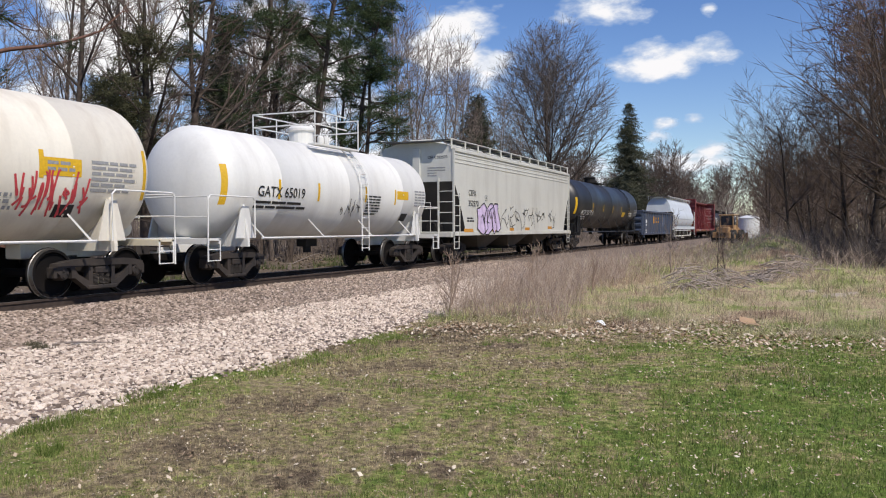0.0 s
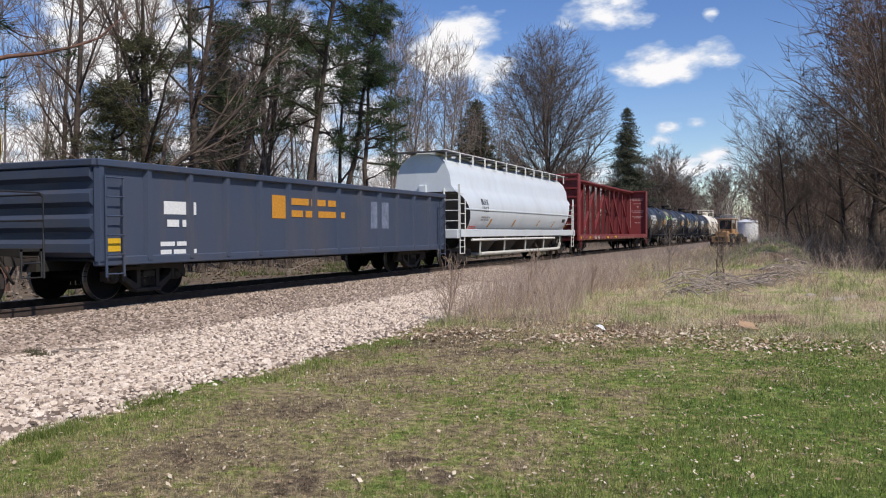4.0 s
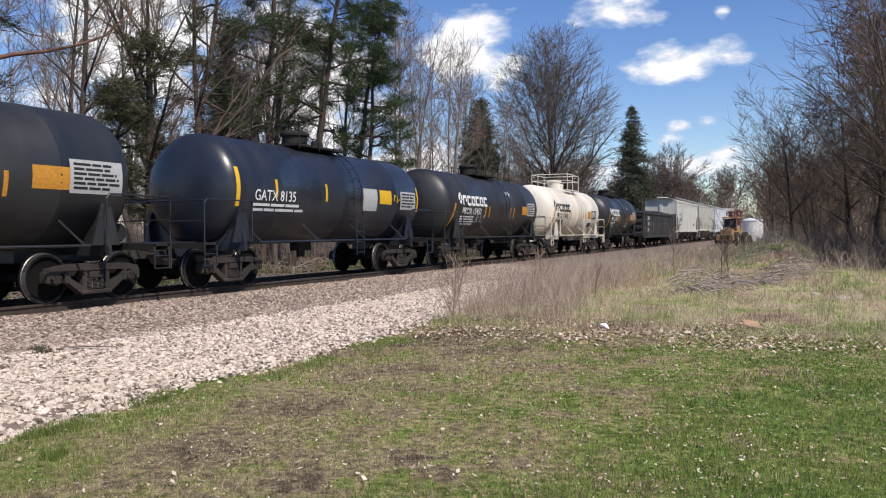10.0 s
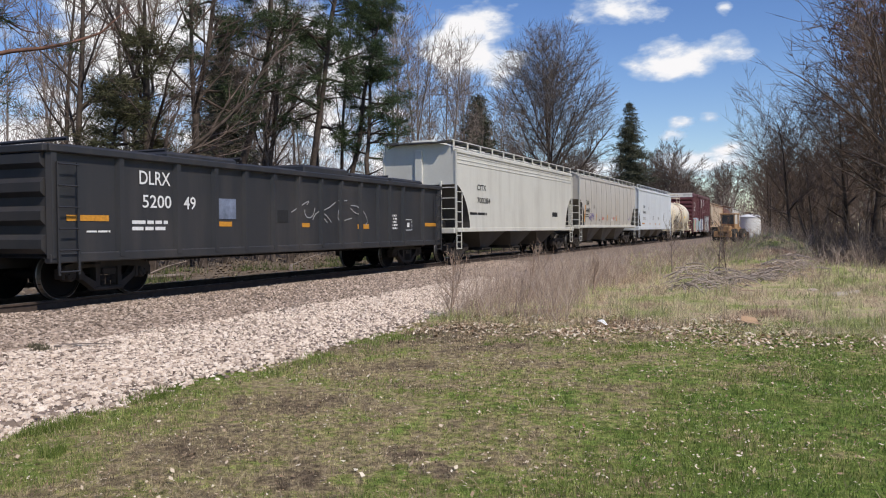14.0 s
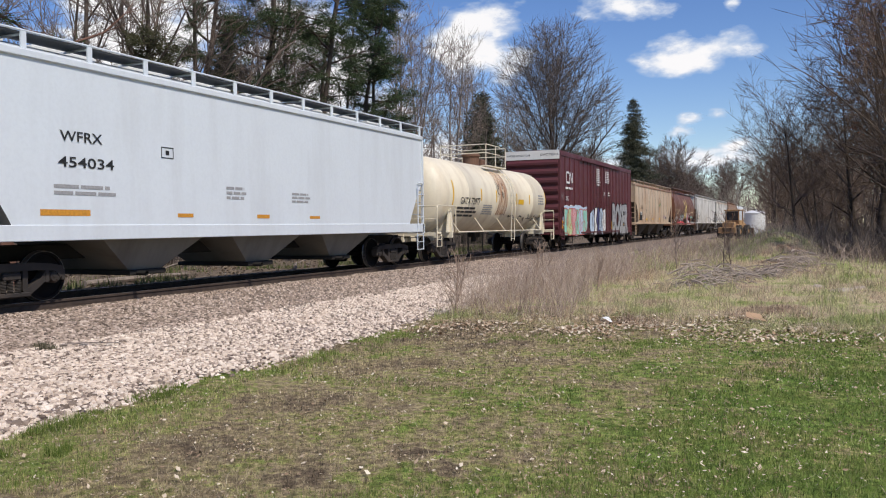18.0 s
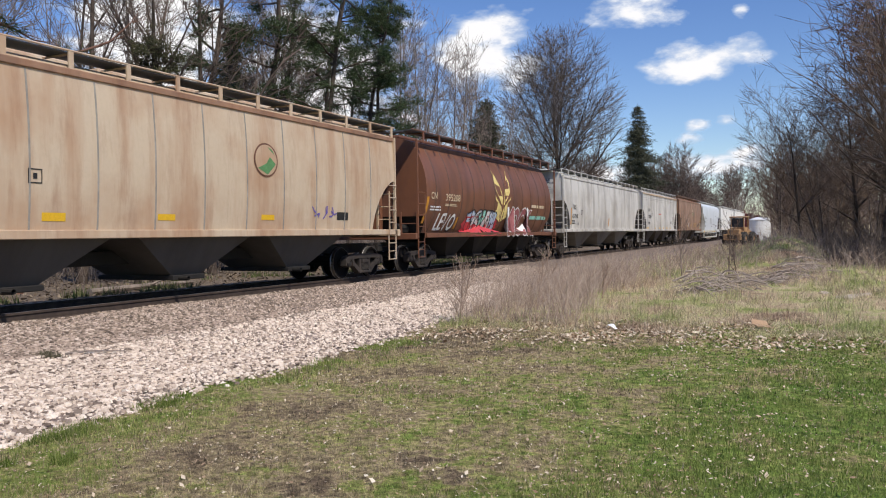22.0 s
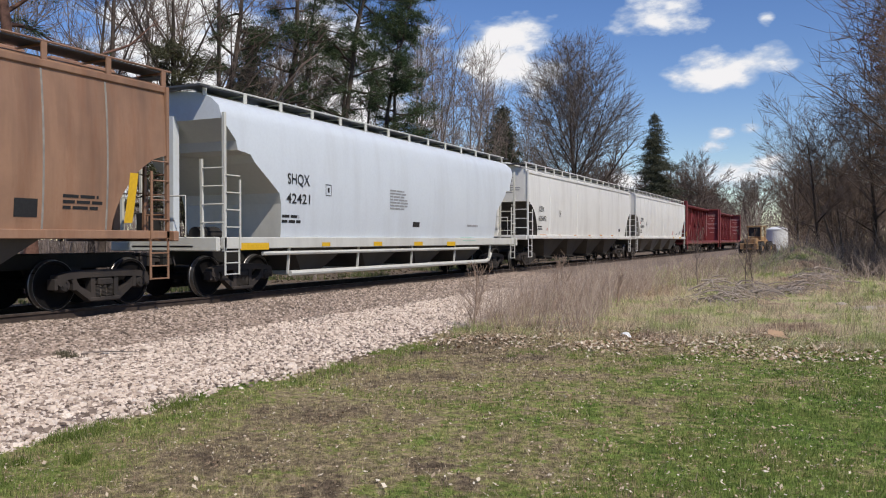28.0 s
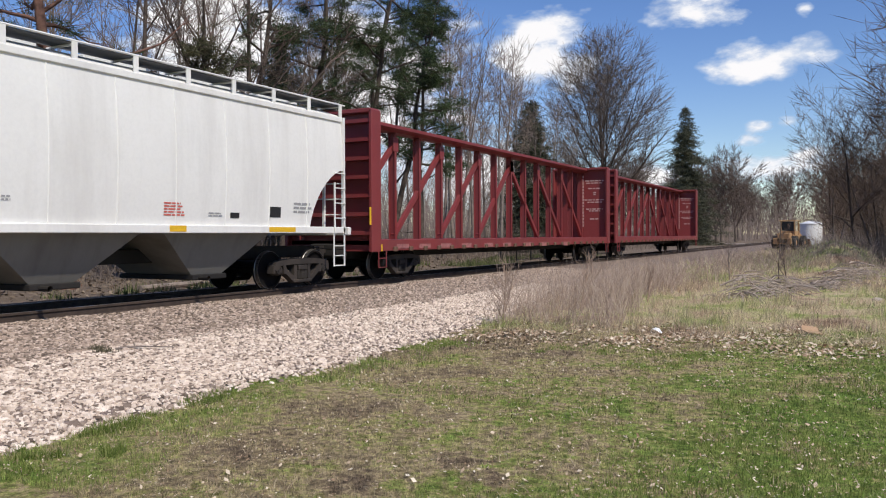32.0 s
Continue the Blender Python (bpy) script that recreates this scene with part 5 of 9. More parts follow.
    if dome == "cage":
        s = Shape()
        top = zc + R
        for x in (-0.95, 0.95):
            s.bar((x, -1.15, top - 0.12), (x, 1.25, top - 0.12), 0.28, 0.05)
        part("dome_walkway", s, trim, car)
        for x, y in ((-1.05, -1.15), (1.05, -1.15), (1.05, 0.0), (1.05, 1.25), (-1.05, 1.25), (-1.05, 0.0)):
            part("railing_post", Shape().tube([(x, y, top - 0.15), (x, y, top + 0.78)], 0.02, 5), rail, car)
        for z in (0.42, 0.78):
            for a, b in (((1.05, -1.15), (1.05, 0.55)), ((-1.05, -1.15), (-1.05, 1.25)), ((-1.05, -1.15), (1.05, -1.15)), ((-1.05, 1.25), (1.05, 1.25))):
                part("railing_bar", Shape().tube([(*a, top + z), (*b, top + z)], 0.02, 5), rail, car)
    else:
        top = zc + R
        s = Shape().box(-0.75, 0.75, -1.2, 1.3, top - 0.02, top + 0.04)
        part("dome_walkway", s, trim, car)
        zt = top + (0.42 if dome == "low" else 0.75)
        for x in (-0.8, 0.8):
            for y in (-1.2, -0.2, 0.6, 1.3):
                part("railing_post", Shape().tube([(x, y, top - 0.1), (x, y, zt)], 0.016, 5), trim, car)
            part("railing_bar", Shape().tube([(x, -1.2, zt), (x, 1.3, zt)], 0.016, 5), trim, car)
    s = Shape().lathe([(top - 0.1, 0.36), (top + 0.32, 0.36), (top + 0.36, 0.42), (top + 0.42, 0.42), (top + 0.50, 0.30), (top + 0.52, 0.0)], "z", 20, (0, -0.25, 0))
    for y in (0.55, 0.85):
        s.lathe([(top - 0.05, 0.10), (top + 0.25, 0.10), (top + 0.30, 0.06), (top + 0.32, 0.0)], "z", 10, (0.15, y, 0))
    part("manway", s, hatch or (rail if dome == "cage" else trim), car)
    s = Shape()
    s.box(-0.16, 0.16, -0.3, 0.3, zc - R - 0.22, zc - R + 0.05)
    s.lathe([(zc - R - 0.4, 0.12), (zc - R - 0.2, 0.12)], "z", 10)
    part("bottom_outlet", s, under, car)

    def skin(y, z, lift):
        d = max(-0.97, min(0.97, (z - zc) / R))
        r = R
        if abs(y - yo) > h - depth:
            q = min(1, (abs(y - yo) - (h - depth)) / depth)
            r = R * math.sqrt(max(0.02, 1 - q * q))
            d = max(-0.97, min(0.97, (z - zc) / r))
        c = math.sqrt(1 - d * d)
        return ((r + lift) * c, y, zc + (r + lift) * d)
    return car, Side(car, skin)


# ---- covered hoppers ----
def hopper_car(label, L, ze, zr, sill, body, bays=M_bays, nb=3, w=1.56, bulge=0.0, dcut=1.35, zcut=2.95, seams=0, belt=0.0, walk=True, posts=M_white, end_mat=None, name="hopper_car", tall_sill=0.16, round_top=0.0, pipes=False, iron=None, power=0.6, yend=0.85, gap=0.0, seam_mat=None, eave=None, steps=None, slope=None, ridge=False, wide_seam=1.0, frame_out=0.0):
    car = thing(name, label, "hopper car", "cars of the freight train")
    Le = L / 2 - yend
    z0 = sill + tall_sill

    def half(z):
        """Half width at height z."""
        k = (z - z0) / (ze - z0)
        k = max(0.0, min(1.0, k))
        if bulge:
            return w - 0.02 - bulge * (2 * k - 0.95) ** 2
        return w - 0.02 - 0.03 * k

    def low(y):
        d = Le - abs(y)
        if steps:
            return float(np.interp(d, [a for a, b in steps], [max(z0, ze - b) for a, b in steps]))
        if d >= dcut:
            return z0
        k = max(0.0, d / dcut)
        return z0 + (zcut - z0) * (1 - k ** (1 / power)) ** power if k < 1 else z0
    ys = sorted({round(v, 3) for v in [-Le, Le] + [k * (Le - dcut * t) for k in (-1, 1) for t in (0.04, 0.12, 0.25, 0.4, 0.55, 0.7, 0.82, 0.92, 0.98, 1.0)] + list(np.linspace(-Le + dcut, Le - dcut, 9)) + [k * (Le - a) for k in (-1, 1) for a, b in (steps or ())]})
    rows, nz = [], 10
    for y in ys:
        zb = low(y)
        half_pts = [(half(zb + (ze - zb) * i / nz), zb + (ze - zb) * i / nz) for i in range(nz + 1)]
        we = half_pts[-1][0]
        if round_top:
            half_pts += [(we * math.cos(a) ** 0.8, ze + (zr - ze) * math.sin(a)) for a in (0.35, 0.7, 1.05, 1.35)]
        else:
            half_pts += [(we * 0.92, ze + (zr - ze) * 0.25), (we * 0.6, ze + (zr - ze) * 0.68), (we * 0.3, ze + (zr - ze) * 0.92)]
        half_pts += [(0.0, zr)]
        full = half_pts + [(-a, b) for a, b in half_pts[-2::-1]]
        rows.append([(a, y, b) for a, b in full])
    n = len(rows[0])
    vs = [p for r in rows for p in r]
    fs = [(j * n + i, j * n + n + i, j * n + n + i + 1, j * n + i + 1) for j in range(len(rows) - 1) for i in range(n - 1)]
    fs += [tuple(range(n - 1, -1, -1)), tuple((len(rows) - 1) * n + i for i in range(n))]
    fs = [f[::-1] for f in fs]
    part("body", Shape().put(vs, fs), body, car, smooth=True)
    sv, sf = [], []
    for r in rows:
        sv += [r[0], r[-1]]
    sf = [(2 * j, 2 * j + 1, 2 * j + 3, 2 * j + 2) for j in range(len(rows) - 1)]
    # by default the slope sheets share the bays' colour, painted shade included
    part("slope_sheet", Shape().put(sv, sf), slope or bays, car)
    # eave and side sill
    s = Shape()
    for k in (-1, 1):
        s.box(min(k * (half(ze) - 0.02), k * (half(ze) + 0.05)), max(k * (half(ze) - 0.02), k * (half(ze) + 0.05)), -Le - 0.02, Le + 0.02, ze - 0.10, ze + 0.03, 0.015)
    if not round_top:
        part("eave", s, eave or body, car)
    elif ridge:
        zb = z0 + 0.8
        part("belt_rail", Shape().box(half(zb) - 0.02, half(zb) + 0.03, -Le + 0.5, Le - 0.5, zb - 0.03, zb + 0.03, 0.01), body, car)
    for k in (-1, 1):
        s = Shape()
        x0, x1 = (w - 0.10, w) if k > 0 else (-w, -w + 0.10)
        s.box(x0, x1, -Le - 0.05, Le + 0.05, sill, z0, 0.012)
        part("side_sill", s, posts if posts != M_white else body, car)
    if seams:
        for i in range(seams):
            s = Shape()
            y = -Le + dcut * 0.6 + (2 * Le - dcut * 1.2) * (i + 0.5) / seams
            zz = [low(y) + (ze - 0.12 - low(y)) * j / 9 for j in range(10)]
            for a, b in zip(zz, zz[1:]):
                e = 0.02 * wide_seam
                s.put([(half(a) + 0.001, y - e, a), (half(a) + 0.016, y - e / 2, a), (half(a) + 0.016, y + e / 2, a), (half(a) + 0.001, y + e, a),
                       (half(b) + 0.001, y - e, b), (half(b) + 0.016, y - e / 2, b), (half(b) + 0.016, y + e / 2, b), (half(b) + 0.001, y + e, b)],
                      [(0, 1, 5, 4), (1, 2, 6, 5), (2, 3, 7, 6)])
            part("panel_seam", s, seam_mat or body, car)
    if belt:
        s = Shape()
        for dz in (0.0, 0.16, 0.30):
            z = ze - belt - dz
            s.box(half(z) - 0.01, half(z) + 0.018, -Le, Le, z, z + 0.05, 0.01)
        part("belt_rib", s, body, car)
    # chutes
    span = 2 * (L / 2 - 3.3)
    for i in range(nb):
        c = -span / 2 + span * (i + 0.5) / nb
        hw = span / nb / 2 * 0.97
        s = Shape()
        top, bot = z0 + 0.02, 0.47
        a, b = w - 0.12, 0.95
        vs = [(-a, c - hw, top), (a, c - hw, top), (a, c + hw, top), (-a, c + hw, top), (-b, c - 0.45, bot), (b, c - 0.45, bot), (b, c + 0.45, bot), (-b, c + 0.45, bot)]
        s.put(vs, [(0, 1, 2, 3), (7, 6, 5, 4), (0, 4, 5, 1), (1, 5, 6, 2), (2, 6, 7, 3), (3, 7, 4, 0)])
        s.bar((-1.5, c - hw, top - 0.1), (1.5, c - hw, top - 0.1), 0.05, 0.16)
        part("hopper_bay", s, bays, car)
        s = Shape().box(-1.05, 1.05, c - 0.5, c + 0.5, 0.36, 0.47, 0.015)
        s.lathe([(-1.3, 0.05), (1.3, 0.05)], "x", 8, (0, c - 0.3, 0.40))
        s.lathe([(0.98, 0.0), (0.98, 0.13), (1.02, 0.13), (1.02, 0.0)], "x", 12, (0, c, 0.75))
        part("outlet_gate", s, M_under if not pipes else M_palegrey, car)
    if pipes:
        s = Shape().tube([(1.4, -L / 2 + 3.4, 0.45), (1.4, L / 2 - 3.6, 0.45), (1.35, L / 2 - 3.2, 0.52), (1.35, L / 2 - 3.0, 0.75)], 0.07, 8)
        for i in range(nb + 1):
            y = -span / 2 + span * i / nb
            s.bar((1.4, y, 0.45), (1.45, y, sill), 0.05, 0.05)
        part("discharge_pipe", s, M_palegrey, car, "long pale pipe slung under the hoppers")
        s = Shape().tube([(1.5, -L / 2 + 2.2, sill - 0.12), (1.5, L / 2 - 4.6, sill - 0.12)], 0.05, 7)
        part("vent_pipe", s, posts, car)
    s = Shape().box(-0.2, 0.2, -L / 2 + 0.4, L / 2 - 0.4, 0.72, 1.02, 0.02)
    part("centre_sill", s, M_under, car)
    for k in (-1, 1):
        truck(car, k * (L / 2 - 2.0), iron)
        coupler(car, L, k)
        e = k * (L / 2 - 0.55)
        s = Shape()
        s.box(-w, w, min(e, e - k * 0.14), max(e, e - k * 0.14), sill - 0.05, z0, 0.02)
        s.box(-0.9, 0.9, min(e, e - k * 1.2), max(e, e - k * 1.2), sill + 0.03, sill + 0.07)
        part("end_sill", s, posts if posts != M_white else body, car)
        # corner posts, rungs and struts at the open end
        g = k * (Le + frame_out)
        steel = end_mat or posts
        for x in (-w + 0.035, w - 0.035):
            part("end_post", Shape().bar((x, g, sill - 0.05), (x, g, ze + 0.02), 0.07, 0.07), steel, car)
            c = x - 0.62 * (1 if x > 0 else -1)
            part("end_strut", Shape().bar((c, g, z0 - 0.1), (c, g + k * 0.03, zcut + 0.12), 0.06, 0.06), steel, car)
        part("centre_post", Shape().box(-0.15, 0.15, min(g - k * 0.1, g + k * 0.09), max(g - k * 0.1, g + k * 0.09), z0 - 0.1, ze + 0.02, 0.015), end_mat or body, car)
        z = z0 + 0.32
        while z < zcut:
            part("rung", Shape().tube([(w - 0.655, g + k * 0.03, z), (w - 0.035, g + k * 0.03, z)], 0.017, 5), steel, car)
            z += 0.40
        y2 = g - k * 0.46
        s = Shape().bar((w + 0.02, y2, sill), (w + 0.02, y2, 2.62), 0.05, 0.025, (1, 0, 0))
        for j in range(4):
            s.tube([(w + 0.02, y2, z0 + 0.22 + j * 0.38), (w + 0.02, g, z0 + 0.22 + j * 0.38)], 0.016, 5)
        part("side_ladder", s, steel, car)
        s = Shape()
        for y in (g, y2):
            s.bar((w - 0.01, y, 0.50), (w - 0.01, y, sill), 0.045, 0.02, (1, 0, 0))
        for j in range(3):
            s.tube([(w, g, 0.52 + j * 0.25), (w, y2, 0.52 + j * 0.25)], 0.015, 5)
        part("step_ladder", s, steel, car)
        s = Shape().tube([(-w + 0.1, e, z0), (-w + 0.1, e, 2.25), (0.7, e, 2.25), (0.7, e, z0)], 0.017, 5)
        part("end_handrail", s, steel, car)
        if walk:
            part("end_platform", Shape().box(-1.15, 1.15, min(g, g + k * 0.32), max(g, g + k * 0.32), ze + 0.26 if not round_top else zr + 0.02, ze + 0.30 if not round_top else zr + 0.06), M_mesh, car, "grating platform over the car's end")
        if k < 0:
            s = Shape().lathe([(-0.04, 0.26), (0.0, 0.28), (0.04, 0.26)], "y", 16, (-0.6, e - 0.08, 2.5))
            part("brake_wheel", s, M_under, car)
            part("brake_valve", Shape().box(-0.8, -0.3, e + 0.02, e + 0.3, 1.3, 1.9, 0.03), M_under, car)
            part("air_reservoir", Shape().lathe([(e + 0.5, 0.0), (e + 0.5, 0.2), (e + 1.2, 0.2), (e + 1.2, 0.0)], "y", 12, (0.5, 0, sill + 0.3)), M_under, car)
    if walk:
        zt = ze + 0.36 if not round_top else zr + 0.10
        out, foot = (1.44, ze - 0.02) if not round_top else (0.98, ze + 0.76 * (zr - ze))
        for k in (-1, 1):
            s = Shape()
            a, b = (out - 0.58, out - 0.02) if k > 0 else (0.02 - out, 0.58 - out)
            s.box(a, b, -Le - 0.2 - frame_out, Le + 0.2 + frame_out, zt - 0.045, zt - 0.02)
            nn = int((2 * Le) / 0.14)
            part("running_board", s, M_mesh, car, "open grating walkway")
            s = Shape()
            x = k * out
            s.tube([(x, -Le - 0.2 - frame_out, zt), (x, Le + 0.2 + frame_out, zt)], 0.022, 5)
            m = max(4, round(2 * Le / 1.35))
            for i in range(m + 1):
                y = -Le + 2 * Le * i / m
                s.bar((x, y, foot), (x, y, zt + 0.01), 0.11, 0.03, (1, 0, 0))
                s.bar((x, y, zt - 0.06), (k * (out - 0.7), y, zt - 0.06), 0.05, 0.03)
            part("walkway_rail", s, posts, car)
        lid = posts if posts in (M_brown, M_tan, M_rustbrown) else M_palegrey
        hatch = shared("roof_hatch" + lid.name, lambda: Shape().box(-0.45, 0.45, -0.75, 0.75, -0.04, 0.07, 0.03).mesh("roof_hatch", lid))
        for i in range(8):
            part("roof_hatch", hatch, None, car, at=pose(0, -Le + 2 * Le * (i + 0.5) / 8, zr))

    def skin(y, z, lift):
        return ((w if z < z0 - 0.004 else half(z)) + lift, y, z)
    return car, Side(car, skin, 0.15)


# ---- gondolas ----
def gondola_car(label, L, top, body, posts=14, cargo=False, rim=None, spots=None):
    car = thing("gondola_car", label, "gondola car", "cars of the freight train")
    h, w, z0 = L / 2 - 0.65, 1.5, 0.85
    for k in (-1, 1):
        x0, x1 = (w - 0.03, w) if k > 0 else (-w, -w + 0.03)
        part("side_wall", Shape().box(x0, x1, -h, h, z0, top - 0.08), body, car)
        s = Shape().box(min(k * (w - 0.06), k * (w + 0.12)), max(k * (w - 0.06), k * (w + 0.12)), -h - 0.03, h + 0.03, top - 0.14, top, 0.02)
        part("top_chord", s, rim or body, car)
        s = Shape().box(min(k * (w - 0.1), k * (w + 0.07)), max(k * (w - 0.1), k * (w + 0.07)), -h, h, z0 - 0.14, z0 + 0.04, 0.02)
        part("side_sill", s, body, car)
        for i, y in enumerate(spots or [-h + 0.07 + (2 * h - 0.14) * i / posts for i in range(posts + 1)]):
            s = Shape().extrude([(w - 0.01, y - 0.10), (w + 0.09, y - 0.055), (w + 0.09, y + 0.055), (w - 0.01, y + 0.10)] if k > 0 else [(-w + 0.01, y + 0.10), (-w - 0.09, y + 0.055), (-w - 0.09, y - 0.055), (-w + 0.01, y - 0.10)], "z", z0 - 0.05, top - 0.1)
            if k > 0 or i % 2 == 0:
                part("side_post", s, body, car)
        s = Shape().box(-w, w, min(k * h, k * (h - 0.05)), max(k * h, k * (h - 0.05)), z0, top - 0.05)
        for z in np.linspace(z0 + 0.2, top - 0.25, 4):
            s.extrude([(k * h, z - 0.17), (k * (h + 0.10), z - 0.08), (k * (h + 0.10), z + 0.08), (k * h, z + 0.17)], "x", -w + 0.05, w - 0.05)
        s.box(-w - 0.05, w + 0.05, min(k * (h - 0.08), k * (h + 0.12)), max(k * (h - 0.08), k * (h + 0.12)), top - 0.14, top, 0.02)
        part("end_wall", s, body, car)
        truck(car, k * (L / 2 - 2.4))
        coupler(car, L, k)
        ladder(car, k * (h - 0.12), k * (h - 0.55), 0.5, top - 0.3, w + 0.13, body, 6, "grab_irons")
    part("floor", Shape().box(-w, w, -h, h, z0 - 0.05, z0 + 0.02), M_under, car)
    s = Shape().box(-0.22, 0.22, -L / 2 + 0.4, L / 2 - 0.4, 0.6, 0.82)
    for i in range(7):
        y = -h + 2 * h * (i + 0.5) / 7
        s.box(-1.4, 1.4, y - 0.06, y + 0.06, 0.65, 0.82)
    part("underframe", s, M_under, car)
    if cargo:
        rng = random.Random(4)
        s = Shape()
        for i in range(6):
            y = -h + 0.6 + (2 * h - 1.2) * (i + 0.5) / 6
            s.box(-1.2, 1.2, y - 1.15, y + 1.15, top - 0.35, top + rng.choice((0.08, 0.16, 0.24)), 0.06)
            s.tube([(-0.9, y - 0.9, top + 0.2), (0.9, y - 0.9, top + 0.22)], 0.04, 6)
        part("load_cover", s, M_charcoal, car, "black covers over the load")
    side = Side(car, lambda y, z, lift: (w + lift + 0.004, y, z))
    return car, side


# ---- boxcar ----
def box_car(label, L, top, body):
    car = thing("boxcar", label, "boxcar", "cars of the freight train")
    h, w, z0 = L / 2 - 0.70, 1.5, 0.98
    s = Shape().box(-w, w, -h, h, z0, top - 0.18)
    part("body", s, body, car)
    s = Shape().extrude([(-w - 0.03, top - 0.2), (w + 0.03, top - 0.2), (w + 0.03, top - 0.07), (0.5, top - 0.03), (-0.5, top - 0.03), (-w - 0.03, top - 0.07)], "y", -h - 0.02, h + 0.02)
    for i in range(14):
        y = -h + 2 * h * (i + 0.5) / 14
        s.extrude([(-w, top - 0.09), (w, top - 0.09), (0.5, top - 0.005), (-0.5, top - 0.005)], "y", y - 0.05, y + 0.05)
    part("roof", s, body, car)
    for k in (-1, 1):
        x0, x1 = (w - 0.05, w + 0.045) if k > 0 else (-w - 0.045, -w + 0.05)
        part("side_sill", Shape().box(x0, x1, -h, h, 0.70, z0 + 0.1, 0.015), body, car)
        part("top_chord", Shape().box(x0, x1, -h, h, top - 0.34, top - 0.19, 0.015), body, car)
        d0, d1 = -2.75, 2.55
        for i in range(20):
            y = -h + 0.04 + (2 * h - 0.08) * i / 19
            if d0 - 0.15 < y < d1 + 0.15:
                continue
            part("side_post", Shape().box(min(x0, x1), max(x0, x1), y - 0.05, y + 0.05, z0, top - 0.2, 0.02), body, car)
        for a, b in ((d0, -0.1), (-0.1, d1)):
            s = Shape()
            xx = k * (w + 0.03)
            s.box(min(xx, k * w), max(xx, k * w), a + 0.03, b - 0.03, z0 - 0.05, top - 0.36, 0.01)
            d = part("plug_door", s, body, car)
            for z in np.linspace(z0 + 0.15, top - 0.6, 6):
                part("door_rib", Shape().box(min(k * (w + 0.055), xx), max(k * (w + 0.055), xx), a + 0.1, b - 0.1, z - 0.025, z + 0.025), body, d)
            for f in (0.04, 0.96):
                y = a + (b - a) * f
                part("door_stile", Shape().box(min(k * (w + 0.07), xx), max(k * (w + 0.07), xx), y - 0.04, y + 0.04, z0 - 0.05, top - 0.36, 0.01), body, d)
            for f in (0.22, 0.5, 0.78):
                y = a + (b - a) * f
                part("locking_rod", Shape().tube([(k * (w + 0.085), y, z0 - 0.1), (k * (w + 0.085), y, top - 0.4)], 0.022, 6), body, d)
        s = Shape().bar((k * (w + 0.09), d0 - 2.4, top - 0.28), (k * (w + 0.09), d1 + 2.4, top - 0.28), 0.07, 0.12)
        s.bar((k * (w + 0.09), d0 - 2.4, z0 - 0.14), (k * (w + 0.09), d1 + 2.4, z0 - 0.14), 0.06, 0.08)
        part("door_track", s, body, car)
        s = Shape()
        for z in np.linspace(z0 + 0.25, top - 0.75, 8):
            s.extrude([(k * h, z - 0.2), (k * (h + 0.09), z - 0.06), (k * (h + 0.09), z + 0.06), (k * h, z + 0.2)], "x", -w + 0.08, w - 0.08)
        s.box(-w - 0.02, w + 0.02, min(k * (h - 0.02), k * (h + 0.05)), max(k * (h - 0.02), k * (h + 0.05)), z0 - 0.2, z0 + 0.05)
        part("end_wall", s, body, car)
        s = Shape().box(-w, w, min(k * h, k * (h + 0.03)), max(k * h, k * (h + 0.03)), top - 0.52, top - 0.05)
        part("end_band", s, M_white, car, "white-painted band across the top of the end")
        if k < 0:
            for word, x, size in (("EXCESS HEIGHT CAR", -1.4, 0.10), ("DWC 795016", 0.45, 0.125)):
                vs, fs, wide = lettering(word)
                part("end_lettering", Shape().put([(x + a * size, -h - 0.034, top - 0.34 + b * size) for a, b in vs], fs), M_ink, car)
        truck(car, k * (L / 2 - 2.75))
        coupler(car, L, k)
        ladder(car, k * (h - 0.06), k * (h - 0.5), 0.5, 2.2, w + 0.08, body, 5, "grab_irons")
        s = Shape().box(-0.45, 0.45, min(k * h, k * (L / 2 - 0.35)), max(k * h, k * (L / 2 - 0.35)), 0.68, 1.05, 0.03)
        part("draft_gear", s, M_under, car)
    s = Shape().box(-0.22, 0.22, -h, h, 0.55, 0.98)
    for i in range(8):
        y = -h + 2 * h * (i + 0.5) / 8
        s.box(-1.4, 1.4, y - 0.06, y + 0.06, 0.72, 0.98)
    s.lathe([(-0.8, 0.0), (-0.8, 0.22), (0.6, 0.22), (0.6, 0.0)], "y", 12, (0.75, 0, 0.65))
    part("underframe", s, M_under, car)
    return car, Side(car, lambda y, z, lift: (w + lift + (0.088 if -2.85 < y < 2.65 else 0.048), y, z))


